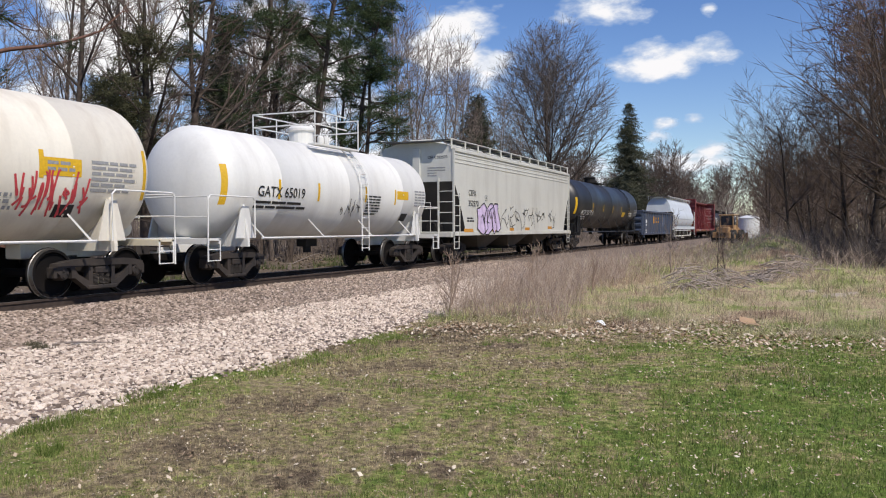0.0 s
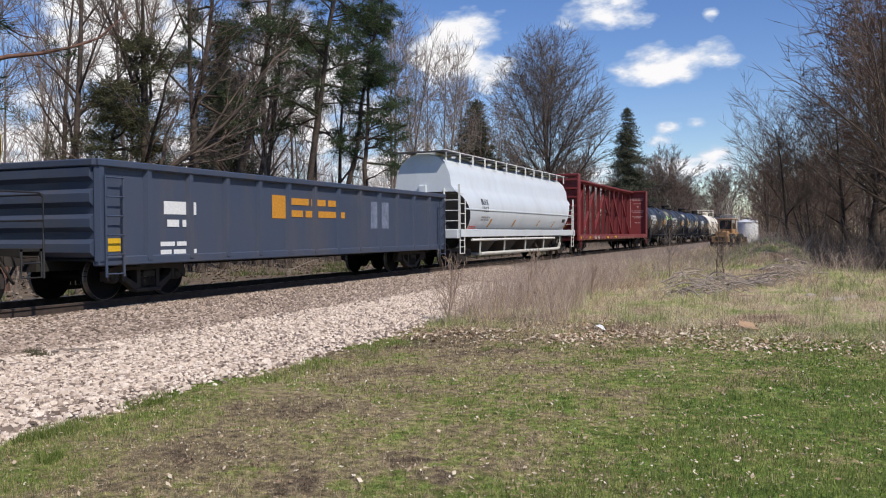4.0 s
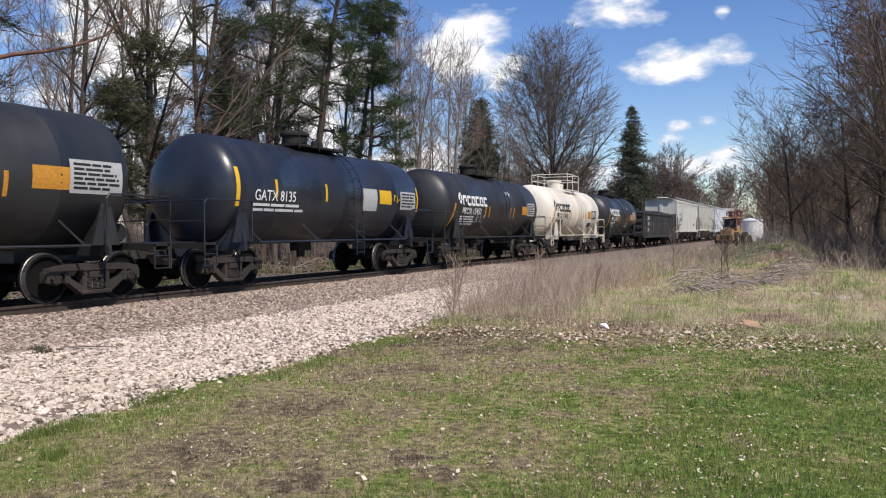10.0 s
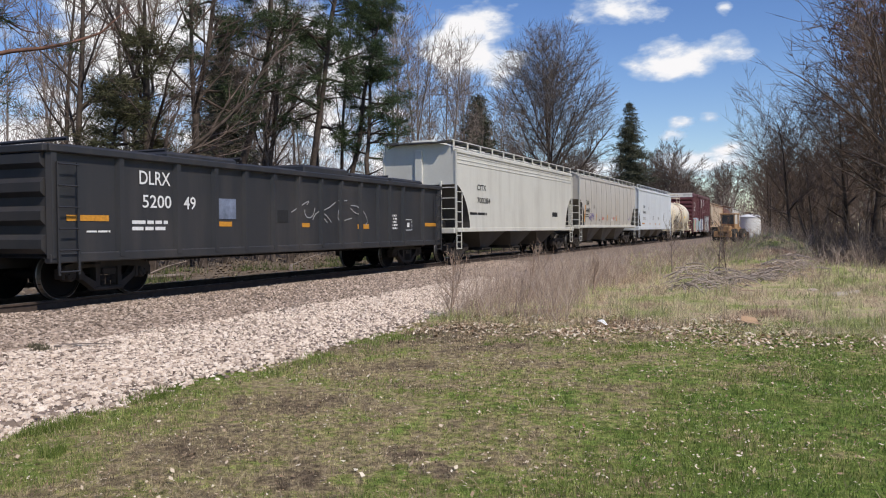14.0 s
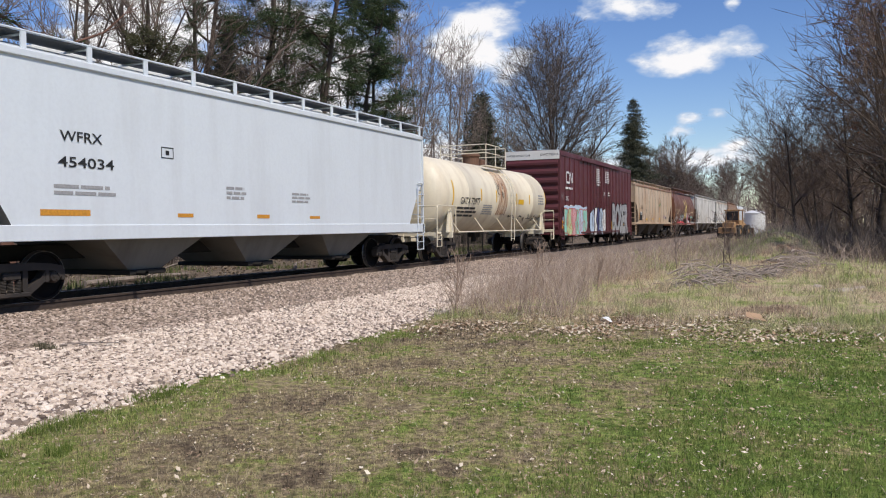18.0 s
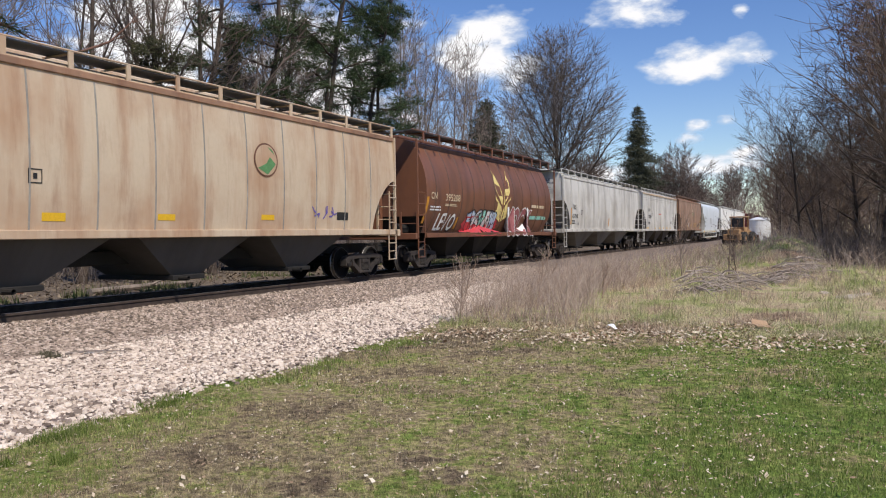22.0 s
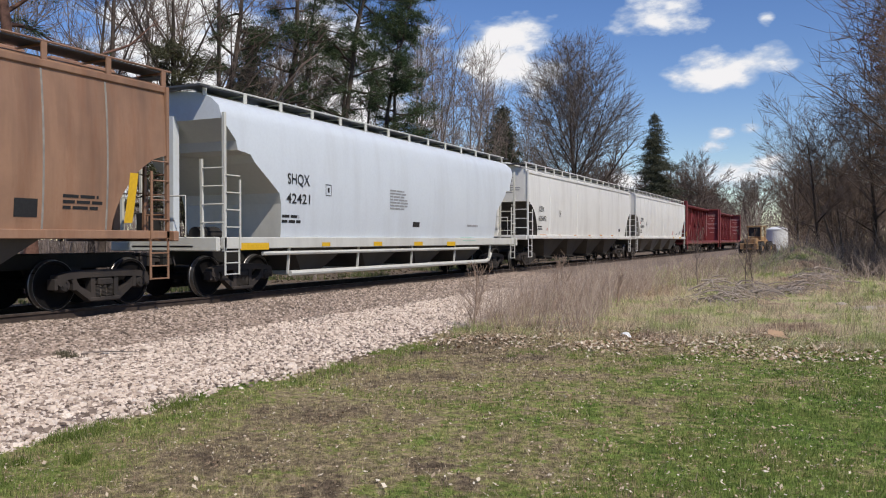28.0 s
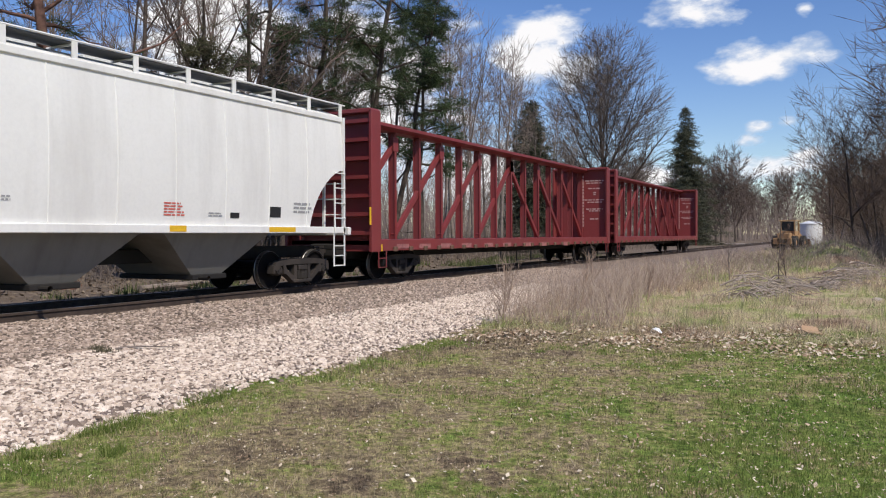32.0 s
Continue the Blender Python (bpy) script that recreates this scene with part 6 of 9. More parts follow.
# ---- centre-beam flat cars ----
def centerbeam_car(label, L):
    car = thing("centerbeam_car", label, "flat car", "cars of the freight train")
    h, w, z0, z1, top = L / 2 - 0.75, 1.47, 0.84, 1.16, 4.74
    part("deck", Shape().box(-w + 0.05, w - 0.05, -h, h, z1 - 0.14, z1 - 0.02), M_red, car)
    for k in (-1, 1):
        x0, x1 = (w - 0.06, w) if k > 0 else (-w, -w + 0.06)
        part("side_sill", Shape().box(x0, x1, -h, h, z0, z1, 0.012), M_red, car)
        winch = shared("winch", lambda: Shape().box(-0.03, 0.03, -0.10, 0.10, -0.07, 0.07, 0.02).mesh("strap_winch", M_rustiron))
        n = 24
        for i in range(n):
            part("strap_winch", winch, None, car, at=pose(k * (w + 0.03), -h + 0.6 + (2 * h - 1.2) * (i + 0.5) / n, z0 + 0.05))
        # bulkhead
        e = k * h
        s = Shape()
        s.box(-w, w, min(e, e - k * 0.05), max(e, e - k * 0.05), z0, top, 0)
        part("bulkhead", s, M_red, car)
        for z in np.linspace(1.35, top - 0.3, 7):
            s = Shape().extrude([(e, z - 0.06), (e + k * 0.17, z - 0.05), (e + k * 0.17, z + 0.05), (e, z + 0.06)], "x", -w + 0.04, w - 0.04)
            part("bulkhead_rib", s, M_red, car)
        rng = random.Random(int(k + 5))
        s = Shape()
        f = e - k * 0.056
        for z, wide in ((4.1, 1.0), (3.98, 0.9), (3.7, 0.7), (3.48, 0.16), (3.38, 0.12), (3.1, 1.1), (2.98, 0.8), (2.62, 0.9), (2.52, 0.6), (2.1, 0.5)):
            x = 0.75 - wide / 2
            while x < 0.75 + wide / 2 - 0.05:
                b = min(rng.uniform(0.08, 0.24), 0.75 + wide / 2 - x)
                s.box(x, x + b, min(f, f - k * 0.003), max(f, f - k * 0.003), z - 0.03, z + 0.03)
                x += b + 0.05
        for z in np.arange(1.7, 4.3, 0.17):
            s.box(0.05, 0.17, min(f, f - k * 0.003), max(f, f - k * 0.003), z, z + 0.13)
        part("stencil_bars", s, M_palestencil, car, "faded white stencil lines")
        s = Shape()
        for x in (-w + 0.02, w - 0.02):
            s.box(x - 0.05, x + 0.05, min(e - k * 0.28, e + k * 0.20), max(e - k * 0.28, e + k * 0.20), z0 - 0.02, top, 0.02)
        s.box(-w, w, min(e - k * 0.28, e + k * 0.2), max(e - k * 0.28, e + k * 0.2), top - 0.09, top + 0.03, 0.02)
        part("bulkhead_frame", s, M_red, car)
        # sloping gusset of the bulkhead towards the load
        s = Shape()
        for x in (-w + 0.02, w - 0.02):
            s.extrude([(e, z1), (e - k * 1.35, z1), (e - k * 1.3, z1 + 0.2), (e - k * 0.28, 2.4), (e, 2.5)] if k < 0 else [(e, z1), (e, 2.5), (e - k * 0.28, 2.4), (e - k * 1.3, z1 + 0.2), (e - k * 1.35, z1)], "x", x - 0.03, x + 0.03)
        truck(car, k * (L / 2 - 2.85))
        coupler(car, L, k)
        s = Shape().box(-0.45, 0.45, min(e, k * (L / 2 - 0.35)), max(e, k * (L / 2 - 0.35)), 0.70, 1.05, 0.03)
        part("draft_gear", s, M_under, car)
        stirrup(car, k * (h - 0.35), w + 0.02, z0, M_red)
        ladder(car, k * (h - 0.02), k * (h + 0.16), z1, 3.6, -w + 0.5, M_red, 7, "end_ladder")
    # centre truss
    part("top_chord", Shape().extrude([(-0.42, top - 0.02), (-0.42, top - 0.12), (-0.2, top - 0.2), (0.2, top - 0.2), (0.42, top - 0.12), (0.42, top - 0.02), (0, top + 0.02)], "y", -h, h), M_red, car)
    n = 14
    bay = 2 * h / n
    for i in range(n + 1):
        y = -h + 0.2 + (2 * h - 0.4) * i / n
        s = Shape().extrude([(-0.13, z1), (0.13, z1), (0.13, 2.6), (0.11, top - 0.15), (-0.11, top - 0.15), (-0.13, 2.6)], "y", y - 0.03, y + 0.03)
        s.extrude([(-0.06 + y, z1), (0.06 + y, z1), (0.06 + y, top - 0.15), (-0.06 + y, top - 0.15)], "x", -0.12, -0.10)
        s.extrude([(-0.06 + y, z1), (0.06 + y, z1), (0.06 + y, top - 0.15), (-0.06 + y, top - 0.15)], "x", 0.10, 0.12)
        part("truss_post", s, M_red, car)
    for i in range(0, n, 2):
        y0 = -h + 0.2 + (2 * h - 0.4) * i / n
        y1 = y0 + 2 * (2 * h - 0.4) / n
        low, high = (y0, y1) if i < n / 2 else (y1, y0)
        part("truss_brace", Shape().bar((0.02, low, z1 + 0.1), (0.02, high, 4.15), 0.16, 0.12, (1, 0, 0)), M_red, car)
        part("gusset_plate", Shape().box(0.11, 0.135, high - 0.16, high + 0.16, 3.95, 4.4, 0.01), M_red, car)
    s = Shape().box(-0.35, 0.35, -h, h, 0.62, z1 - 0.16)
    part("centre_sill", s, M_under, car)
    return car, Side(car, lambda y, z, lift: (w + lift + 0.002, y, z))

# ---- the cars in their order: middle of each from the first seconds' zero ----
ENDS = (0.4, 13.85, 27.3, 45.3, 66.2, 83.5, 102.0, 126.1, 139.1, 151.6, 164.5, 177.9, 190.8, 203.2, 221.1, 239.4, 257.9, 275.9, 291.3, 311.2, 330.4, 347.5, 369.0, 387.1, 405.2, 424.8, 446.2, 467.7, 491.8, 516.2)
CARS, SIDES = [], []


def place(pair):
    i = len(CARS)
    CARS.append((pair[0], (ENDS[i] + ENDS[i + 1]) / 2))
    SIDES.append(pair[1])
    return pair


def LEN():
    i = len(CARS)
    return ENDS[i + 1] - ENDS[i]


def build_cars():
    place(tank_car("white tank car with red graffiti and yellow stripes", LEN(), 1.43, 2.42, M_offwhite, rail=M_white, trim=M_cream, dome="cage", rear=0.66))
    place(tank_car("white tank car with black lettering and yellow stripes", LEN(), 1.40, 2.38, M_white, rail=M_white, trim=M_white, dome="cage", front=1.1))
    place(hopper_car("pale grey covered hopper with graffiti along its sill", LEN(), 4.28, 4.62, 1.0, M_palegrey, nb=3, belt=0.22, zcut=3.05, dcut=1.1, power=0.85, posts=M_palegrey))
    place(tank_car("long black tank car with yellow stripes", LEN(), 1.53, 2.80, M_black, dome="high", ladder_at=5.2))
    place(gondola_car("faded navy gondola with ribbed sides", LEN(), 2.72, M_navy, 13))
    place(hopper_car("smooth pale blue-white pressure hopper with pipes below", LEN(), 3.15, 4.40, 1.15, M_bluewhite, nb=4, bulge=0.32, round_top=1, pipes=True, tall_sill=0.3, walk=True, zcut=2.9, ridge=True))
    place(centerbeam_car("empty oxide-red centre-beam lumber car", LEN()))
    place(tank_car("black tank car with white lettering and amber stripes", LEN(), 1.36, 2.34, M_black, dome="low", rear=1.13))
    place(tank_car("black tank car with white lettering and lime graffiti", LEN(), 1.36, 2.34, M_black, dome="low", front=1.3, rear=1.0))
    place(tank_car("glossy blue-black tank car with yellow stripes", LEN(), 1.36, 2.34, M_bluetank, dome="high", front=1.4))
    place(tank_car("black tank car with white lettering and amber stripes", LEN(), 1.36, 2.34, M_black, dome="low"))
    place(tank_car("stained white tank car with a railed dome platform", LEN(), 1.38, 2.38, M_offwhite, rail=M_offwhite, trim=M_offwhite, dome="cage"))
    place(tank_car("black tank car with white lettering and amber stripes", LEN(), 1.40, 2.38, M_black, dome="low"))
    place(gondola_car("charcoal gondola with ribbed sides and covered load", LEN(), 2.80, M_charcoal, 13, True, spots=(-8.22, -6.68, -5.12, -3.92, -2.85, -1.72, -0.64, 0.44, 1.48, 2.58, 3.68, 4.45, 5.38, 6.85, 8.22)))
    place(hopper_car("pale grey covered hopper with round-topped end", LEN(), 4.25, 4.62, 1.15, M_palegrey, nb=3, belt=0.2, posts=M_palegrey))
    place(hopper_car("warm grey covered hopper with curved panel seams", LEN(), 4.30, 4.66, 1.28, M_greige, M_bays_lit, nb=3, bulge=0.07, seams=11, seam_mat=M_seam, posts=M_palegrey))
    place(hopper_car("clean cool-white covered hopper", LEN(), 4.30, 4.66, 1.1, M_bluewhite, nb=3, zcut=2.75, dcut=1.0, power=0.9, posts=M_bluewhite, yend=0.66, bays=M_bays_lit, tall_sill=0.28))
    place(tank_car("cream tank car with rust stains below the dome", LEN(), 1.47, 2.48, M_cream, hatch=M_rustiron, rear=1.15, rail=M_cream, trim=M_cream, dome="cage"))
    place(box_car("maroon high boxcar with graffiti along its lower side", LEN(), 5.30, M_maroon))
    place(hopper_car("rust-streaked tan covered hopper", LEN(), 4.28, 4.64, 1.28, M_tan, nb=3, eave=M_rustbrown, bulge=0.07, seams=11, seam_mat=M_seam, posts=M_tan))
    place(hopper_car("rust-brown cylindrical grain hopper with graffiti", LEN(), 4.40, 4.66, 1.16, M_brown, M_under, nb=4, bulge=0.48, seams=12, posts=M_brown, dcut=0.35, zcut=1.9, seam_mat=M_darkrust, wide_seam=2.2, yend=1.45, frame_out=0.7))
    place(hopper_car("streaked dirty-white covered hopper", LEN(), 4.26, 4.62, 1.3, M_dirtywhite, M_bays_lit, nb=3, bulge=0.07, seams=12, posts=M_dirtywhite))
    place(hopper_car("off-white covered hopper with rust along the eave", LEN(), 4.24, 4.62, 1.3, M_dirtywhite, nb=3, eave=M_tan, belt=0.2, seams=9, posts=M_dirtywhite))
    place(hopper_car("faded rusty-brown covered hopper", LEN(), 4.30, 4.64, 1.3, M_rustbrown, nb=3, bulge=0.07, seams=11, seam_mat=M_seam, posts=M_rustbrown))
    # grey slope sheets here: shade under the pale body, put into colour
    place(hopper_car("clean pale blue-white hopper with pipes below", LEN(), 4.05, 4.62, 1.08, M_bluewhite, nb=4, bulge=0.09, round_top=1, pipes=True, tall_sill=0.26, posts=M_palegrey, dcut=2.1, slope=M_palegrey, steps=((0, 0.1), (0.42, 0.55), (0.46, 0.76), (0.9, 0.82), (1.05, 1.0), (1.95, 1.65), (2.03, 1.9), (2.09, 2.8))))
    place(hopper_car("white covered hopper with black lettering", LEN(), 4.28, 4.66, 1.32, M_white, nb=4, bulge=0.06, seams=4))
    place(hopper_car("white covered hopper with curved panel seams", LEN(), 4.28, 4.66, 1.34, M_white, M_bays_lit, nb=4, bulge=0.07, seams=13))
    place(centerbeam_car("empty oxide-red centre-beam lumber car", LEN()))
    place(centerbeam_car("empty oxide-red centre-beam lumber car at the train's end", LEN()))


build_cars()
whole = wheel_whole()
for w in WHEELS:
    w.data = whole


# ---- markings, car by car ----
def markings():
    s = SIDES[0]
    s.patch("reflective_stripe", 2.99, 3.09, 2.18, 2.67, M_yellow)
    s.patch("warning_panel", 3.09, 3.90, 2.23, 2.55, M_yellow)
    s.bars(3.16, 2.43, 0.68, 2, M_greyink, 0.061, 0.111, 1)
    s.bars(4.13, 2.50, 1.12, 6, M_greyink, 0.057, 0.103, 2)
    s.patch("reflective_stripe", 5.42, 5.52, 1.86, 2.85, M_yellow)
    s.patch("data_plate", 3.45, 3.88, 1.50, 1.73, M_ink)
    s.scrawl(2.54, 4.12, 1.49, 2.36, M_redpaint, 7, 0.045, 3, loops=3, label="red sprayed graffiti")
    s.bars(2.27, 1.84, 0.32, 3, M_greyink, 0.061, 0.110, 4)
    s = SIDES[1]
    s.fit_text("GATX 65019", -4.23, -2.18, 2.09, 2.35, M_ink)
    s.fit_text("GATX 65019", -7.61, -6.70, 2.86, 2.95, M_ink)
    s.bars(-7.61, 2.76, 0.94, 3, M_ink, 0.039, 0.071, 1)
    s.patch("reflective_stripe", -5.33, -5.23, 1.85, 2.79, M_yellow)
    s.patch("reflective_stripe", -3.37, -3.27, 2.04, 2.53, M_yellow)
    s.patch("reflective_stripe", -1.54, -1.44, 2.03, 2.52, M_yellow)
    s.bars(-4.31, 1.91, 2.48, 2, M_ink, 0.064, 0.116, 3)
    s.patch("reflective_stripe", 1.08, 1.18, 2.08, 2.55, M_yellow)
    s.patch("reflective_stripe", 3.02, 3.12, 2.05, 2.53, M_yellow)
    s.patch("warning_panel", 3.18, 4.00, 2.23, 2.50, M_yellow)
    s.patch("reflective_stripe", 5.55, 5.65, 1.86, 2.76, M_yellow)
    s.scrawl(-0.20, 0.89, 1.62, 2.19, M_ink, 4, 0.025, 7, loops=2)
    s.bars(1.20, 2.24, 0.95, 7, M_ink, 0.048, 0.088, 5)
    s.patch("data_plate", 3.72, 4.17, 1.53, 1.78, M_ink)
    s.bars(4.48, 2.51, 0.87, 6, M_greyink, 0.053, 0.096, 6)
    s = SIDES[2]
    s.fit_text("CEFX", -6.69, -5.89, 2.57, 2.80, M_ink)
    s.fit_text("352570", -6.73, -5.65, 2.16, 2.39, M_ink)
    s.scrawl(-3.00, 5.73, 1.12, 2.29, M_ink, 9, 0.03, 5, loops=3, label="looping black outline graffiti")
    s.blocks(-5.64, -3.34, 1.03, 2.32, (M_lilac, M_lilac,), 3, 6, M_ink, label="lilac sprayed graffiti")
    s.patch("reflector", -7.20, -6.25, 1.14, 1.27, M_orange)
    s.patch("reflector", -4.10, -3.57, 1.14, 1.28, M_orange)
    s.patch("reflector", -1.86, -1.26, 1.17, 1.30, M_orange)
    s.patch("reflector", 0.32, 1.02, 1.19, 1.32, M_orange)
    s.patch("reflector", 4.02, 4.72, 1.25, 1.38, M_orange)
    s.frame_mark(-4.89, 2.41, 0.25, 0.22, M_ink)
    s.bars(-6.86, 1.65, 0.82, 2, M_ink, 0.058, 0.105, 1)
    s.bars(-5.64, 1.17, 0.27, 1, M_ink, 0.135, 0.245, 1)
    s = SIDES[3]
    s.fit_text("MTZX 330178", -8.08, -5.69, 2.11, 2.39, M_chalk)
    s.frame_mark(-5.42, 2.10, 0.30, 0.28, M_chalk)
    s.bars(-8.24, 1.94, 1.80, 2, M_chalk, 0.069, 0.126, 3)
    s.patch("reflective_stripe", -9.13, -9.03, 2.13, 3.08, M_yellow)
    s.patch("reflective_stripe", -5.52, -5.42, 2.34, 2.82, M_yellow)
    s.patch("reflective_stripe", -2.62, -2.52, 2.35, 2.81, M_yellow)
    s.patch("reflective_stripe", 0.21, 0.31, 2.34, 2.81, M_yellow)
    s.patch("reflective_stripe", 3.03, 3.13, 2.33, 2.80, M_yellow)
    s.patch("reflective_stripe", 5.81, 5.91, 2.29, 2.77, M_yellow)
    s.patch("reflective_stripe", 9.21, 9.31, 2.09, 2.99, M_yellow)
    s.patch("warning_panel", 3.56, 4.53, 2.10, 2.42, M_yellow)
    s.fit_text("MTZX 330178", -11.25, -10.45, 2.98, 3.08, M_chalk)
    s.bars(-11.25, 2.88, 0.77, 2, M_chalk, 0.045, 0.083, 1)
    s.scrawl(-3.52, -0.88, 1.59, 2.30, M_greyink, 4, 0.02, 4, loops=2)
    s.bars(5.86, 2.32, 1.45, 2, M_chalk, 0.086, 0.156, 1)
    s.bars(7.75, 2.60, 1.39, 4, M_greyink, 0.066, 0.121, 1)
    s = SIDES[4]
    s.patch("faded_letter", -6.24, -5.26, 1.72, 1.99, M_chalk)
    s.bars(-6.15, 1.46, 1.04, 1, M_chalk, 0.148, 0.270, 1)
    s.patch("faded_emblem", -2.50, -1.67, 1.69, 2.27, M_orange)
    s.bars(-1.67, 2.05, 2.96, 2, M_orange, 0.173, 0.314, 3)
    s.patch("faded_patch", 2.54, 3.71, 1.45, 2.27, M_faded)
    s.patch("reflector", -7.96, -7.41, 0.98, 1.23, M_yellow)
    s.bars(-6.35, 1.06, 1.24, 2, M_chalk, 0.091, 0.166, 1)
    s = SIDES[5]
    s.fit_text("BLHX", -6.00, -5.19, 2.46, 2.71, M_ink)
    s.fit_text("1063", -6.03, -5.28, 2.17, 2.40, M_ink)
    s.bars(-6.00, 1.92, 1.00, 2, M_greyink, 0.062, 0.113, 2)
    s.bars(-6.99, 1.55, 0.84, 3, M_redink, 0.037, 0.067, 3)
    s.patch("reflective_stripe", -5.00, -4.82, 1.54, 1.89, M_orange, lean=0.49)
    s.patch("reflective_stripe", -1.88, -1.70, 1.58, 1.89, M_orange, lean=0.50)
    s.patch("reflective_stripe", 1.81, 1.99, 1.63, 1.90, M_orange, lean=0.85)
    s.patch("reflective_stripe", 4.48, 4.66, 1.58, 1.86, M_orange, lean=0.68)
    s.patch("data_plate", 6.18, 6.76, 1.84, 2.02, M_ink)
    s.scrawl(6.88, 7.53, 1.47, 1.91, M_orange, 2, 0.05, 3, loops=2)
    s = SIDES[6]
    s.patch("reflector", -11.16, -10.68, 0.93, 1.06, M_yellow)
    s.patch("reflector", -8.75, -8.30, 0.90, 1.05, M_yellow)
    s.patch("reflector", -3.81, -3.29, 0.91, 1.06, M_yellow)
    s.patch("reflector", -1.41, -0.78, 0.90, 1.06, M_yellow)
    s.patch("reflector", -11.26, -11.13, 1.57, 2.06, M_yellow)
    s.patch("stencil", -10.49, -10.19, 0.98, 1.09, M_fadestencil)
    s.patch("stencil", -9.63, -9.31, 0.97, 1.08, M_fadestencil)
    s.patch("stencil", -7.77, -7.41, 0.96, 1.07, M_fadestencil)
    s.fit_text("625", -7.42, -6.86, 0.90, 1.09, M_chalk)
    s.fit_text("598", -6.50, -6.00, 0.90, 1.09, M_chalk)
    s.patch("stencil", -5.33, -4.94, 0.93, 1.06, M_fadestencil)
    s.patch("stencil", -4.77, -4.36, 0.92, 1.06, M_fadestencil)
    s.patch("stencil", -2.47, -2.02, 0.90, 1.05, M_fadestencil)
    s.patch("stencil", -0.32, 0.17, 0.88, 1.03, M_fadestencil)
    s.patch("stencil", 0.72, 1.24, 0.87, 1.03, M_fadestencil)
    s.patch("stencil", 1.85, 2.39, 0.85, 1.02, M_fadestencil)
    s.patch("stencil", 3.51, 4.08, 0.84, 1.02, M_fadestencil)
    s.patch("stencil", 4.89, 5.48, 0.82, 1.01, M_fadestencil)
    s = SIDES[7]
    s.emblem(-4.30, -3.91, 2.37, 2.84, M_chalk)
    s.logo_blocks(-3.82, -1.34, 2.33, 2.79, M_chalk)
    s.fit_text("PROX 16594", -3.82, -1.91, 2.01, 2.26, M_chalk)
    s.patch("reflective_stripe", -4.74, -4.61, 1.49, 2.38, M_orange, lean=0.27)
    s.patch("reflective_stripe", -1.58, -1.49, 1.92, 2.38, M_orange)
    s.patch("reflective_stripe", -1.13, -1.04, 1.91, 2.38, M_orange)
    s.patch("reflective_stripe", 1.83, 1.92, 1.91, 2.35, M_orange)
    s.patch("reflective_stripe", 2.28, 2.37, 1.91, 2.35, M_orange)
    s.patch("warning_panel", 2.84, 3.51, 2.08, 2.49, M_orange)
    s.patch("data_panel", 3.57, 4.67, 2.04, 2.66, M_panel)
    s.bars(3.62, 2.56, 1.02, 6, M_ink, 0.050, 0.091, 7)
    s.bars(-3.89, 1.90, 1.65, 4, M_chalk, 0.043, 0.078, 8)
    s.patch("reflective_stripe", 4.57, 4.70, 1.69, 2.33, M_orange, lean=0.37)
    s.bars(1.43, 3.11, 0.71, 3, M_chalk, 0.039, 0.071, 3)
    s.scrawl(-0.95, -0.19, 1.79, 2.11, M_greyink, 2, 0.02, 2, loops=2)
    s.scrawl(0.85, 1.77, 1.73, 2.26, M_greyink, 2, 0.02, 3, loops=2)
    s.frame_mark(3.31, 1.61, 0.56, 0.29, M_chalk)
    s.bars(1.60, 1.81, 0.90, 4, M_chalk, 0.049, 0.090, 7)
    s = SIDES[8]
    s.emblem(-4.11, -3.69, 2.34, 2.75, M_chalk)
    s.logo_blocks(-3.57, -0.87, 2.34, 2.73, M_chalk)
    s.fit_text("PROX 16411", -3.60, -1.54, 1.99, 2.25, M_chalk)
    s.patch("reflective_stripe", -4.53, -4.40, 1.55, 2.34, M_orange, lean=0.49)
    s.patch("reflective_stripe", -1.04, -0.95, 1.97, 2.42, M_orange)
    s.patch("reflective_stripe", 1.45, 1.54, 1.89, 2.32, M_orange)
    s.patch("reflective_stripe", 2.04, 2.13, 1.91, 2.34, M_orange)
    s.patch("warning_panel", 2.59, 3.38, 2.07, 2.48, M_orange)
    s.patch("data_panel", 3.38, 4.61, 2.02, 2.64, M_panel)
    s.bars(3.46, 2.53, 1.10, 6, M_ink, 0.048, 0.087, 8)
    s.bars(-3.73, 1.84, 1.61, 4, M_chalk, 0.057, 0.105, 9)
    s.scrawl(-5.88, -4.24, 2.41, 3.19, M_limepaint, 5, 0.035, 8, loops=3, label="lime sprayed graffiti")
    s.scrawl(-1.78, 2.27, 1.46, 1.97, M_chalk, 6, 0.022, 9, loops=2)
    s.fit_text("PROX 16411", -6.95, -5.98, 2.87, 2.98, M_chalk)
    s.bars(-6.95, 2.77, 0.68, 3, M_chalk, 0.037, 0.067, 5)
    s.bars(1.26, 3.02, 0.90, 3, M_chalk, 0.036, 0.065, 1)
    s = SIDES[9]
    s.fit_text("GATX 8135", -3.93, -2.20, 2.08, 2.35, M_chalk)
    s.bars(-3.94, 1.94, 2.39, 2, M_chalk, 0.067, 0.122, 3)
    s.patch("reflective_stripe", -4.57, -4.47, 1.91, 2.84, M_yellow)
    s.patch("reflective_stripe", -3.08, -2.98, 2.16, 2.62, M_yellow)
    s.patch("reflective_stripe", -0.75, -0.65, 2.14, 2.61, M_yellow)
    s.patch("reflective_stripe", 4.98, 5.08, 1.97, 2.78, M_yellow)
    s.patch("warning_panel", 2.36, 3.15, 2.16, 2.59, M_yellow)
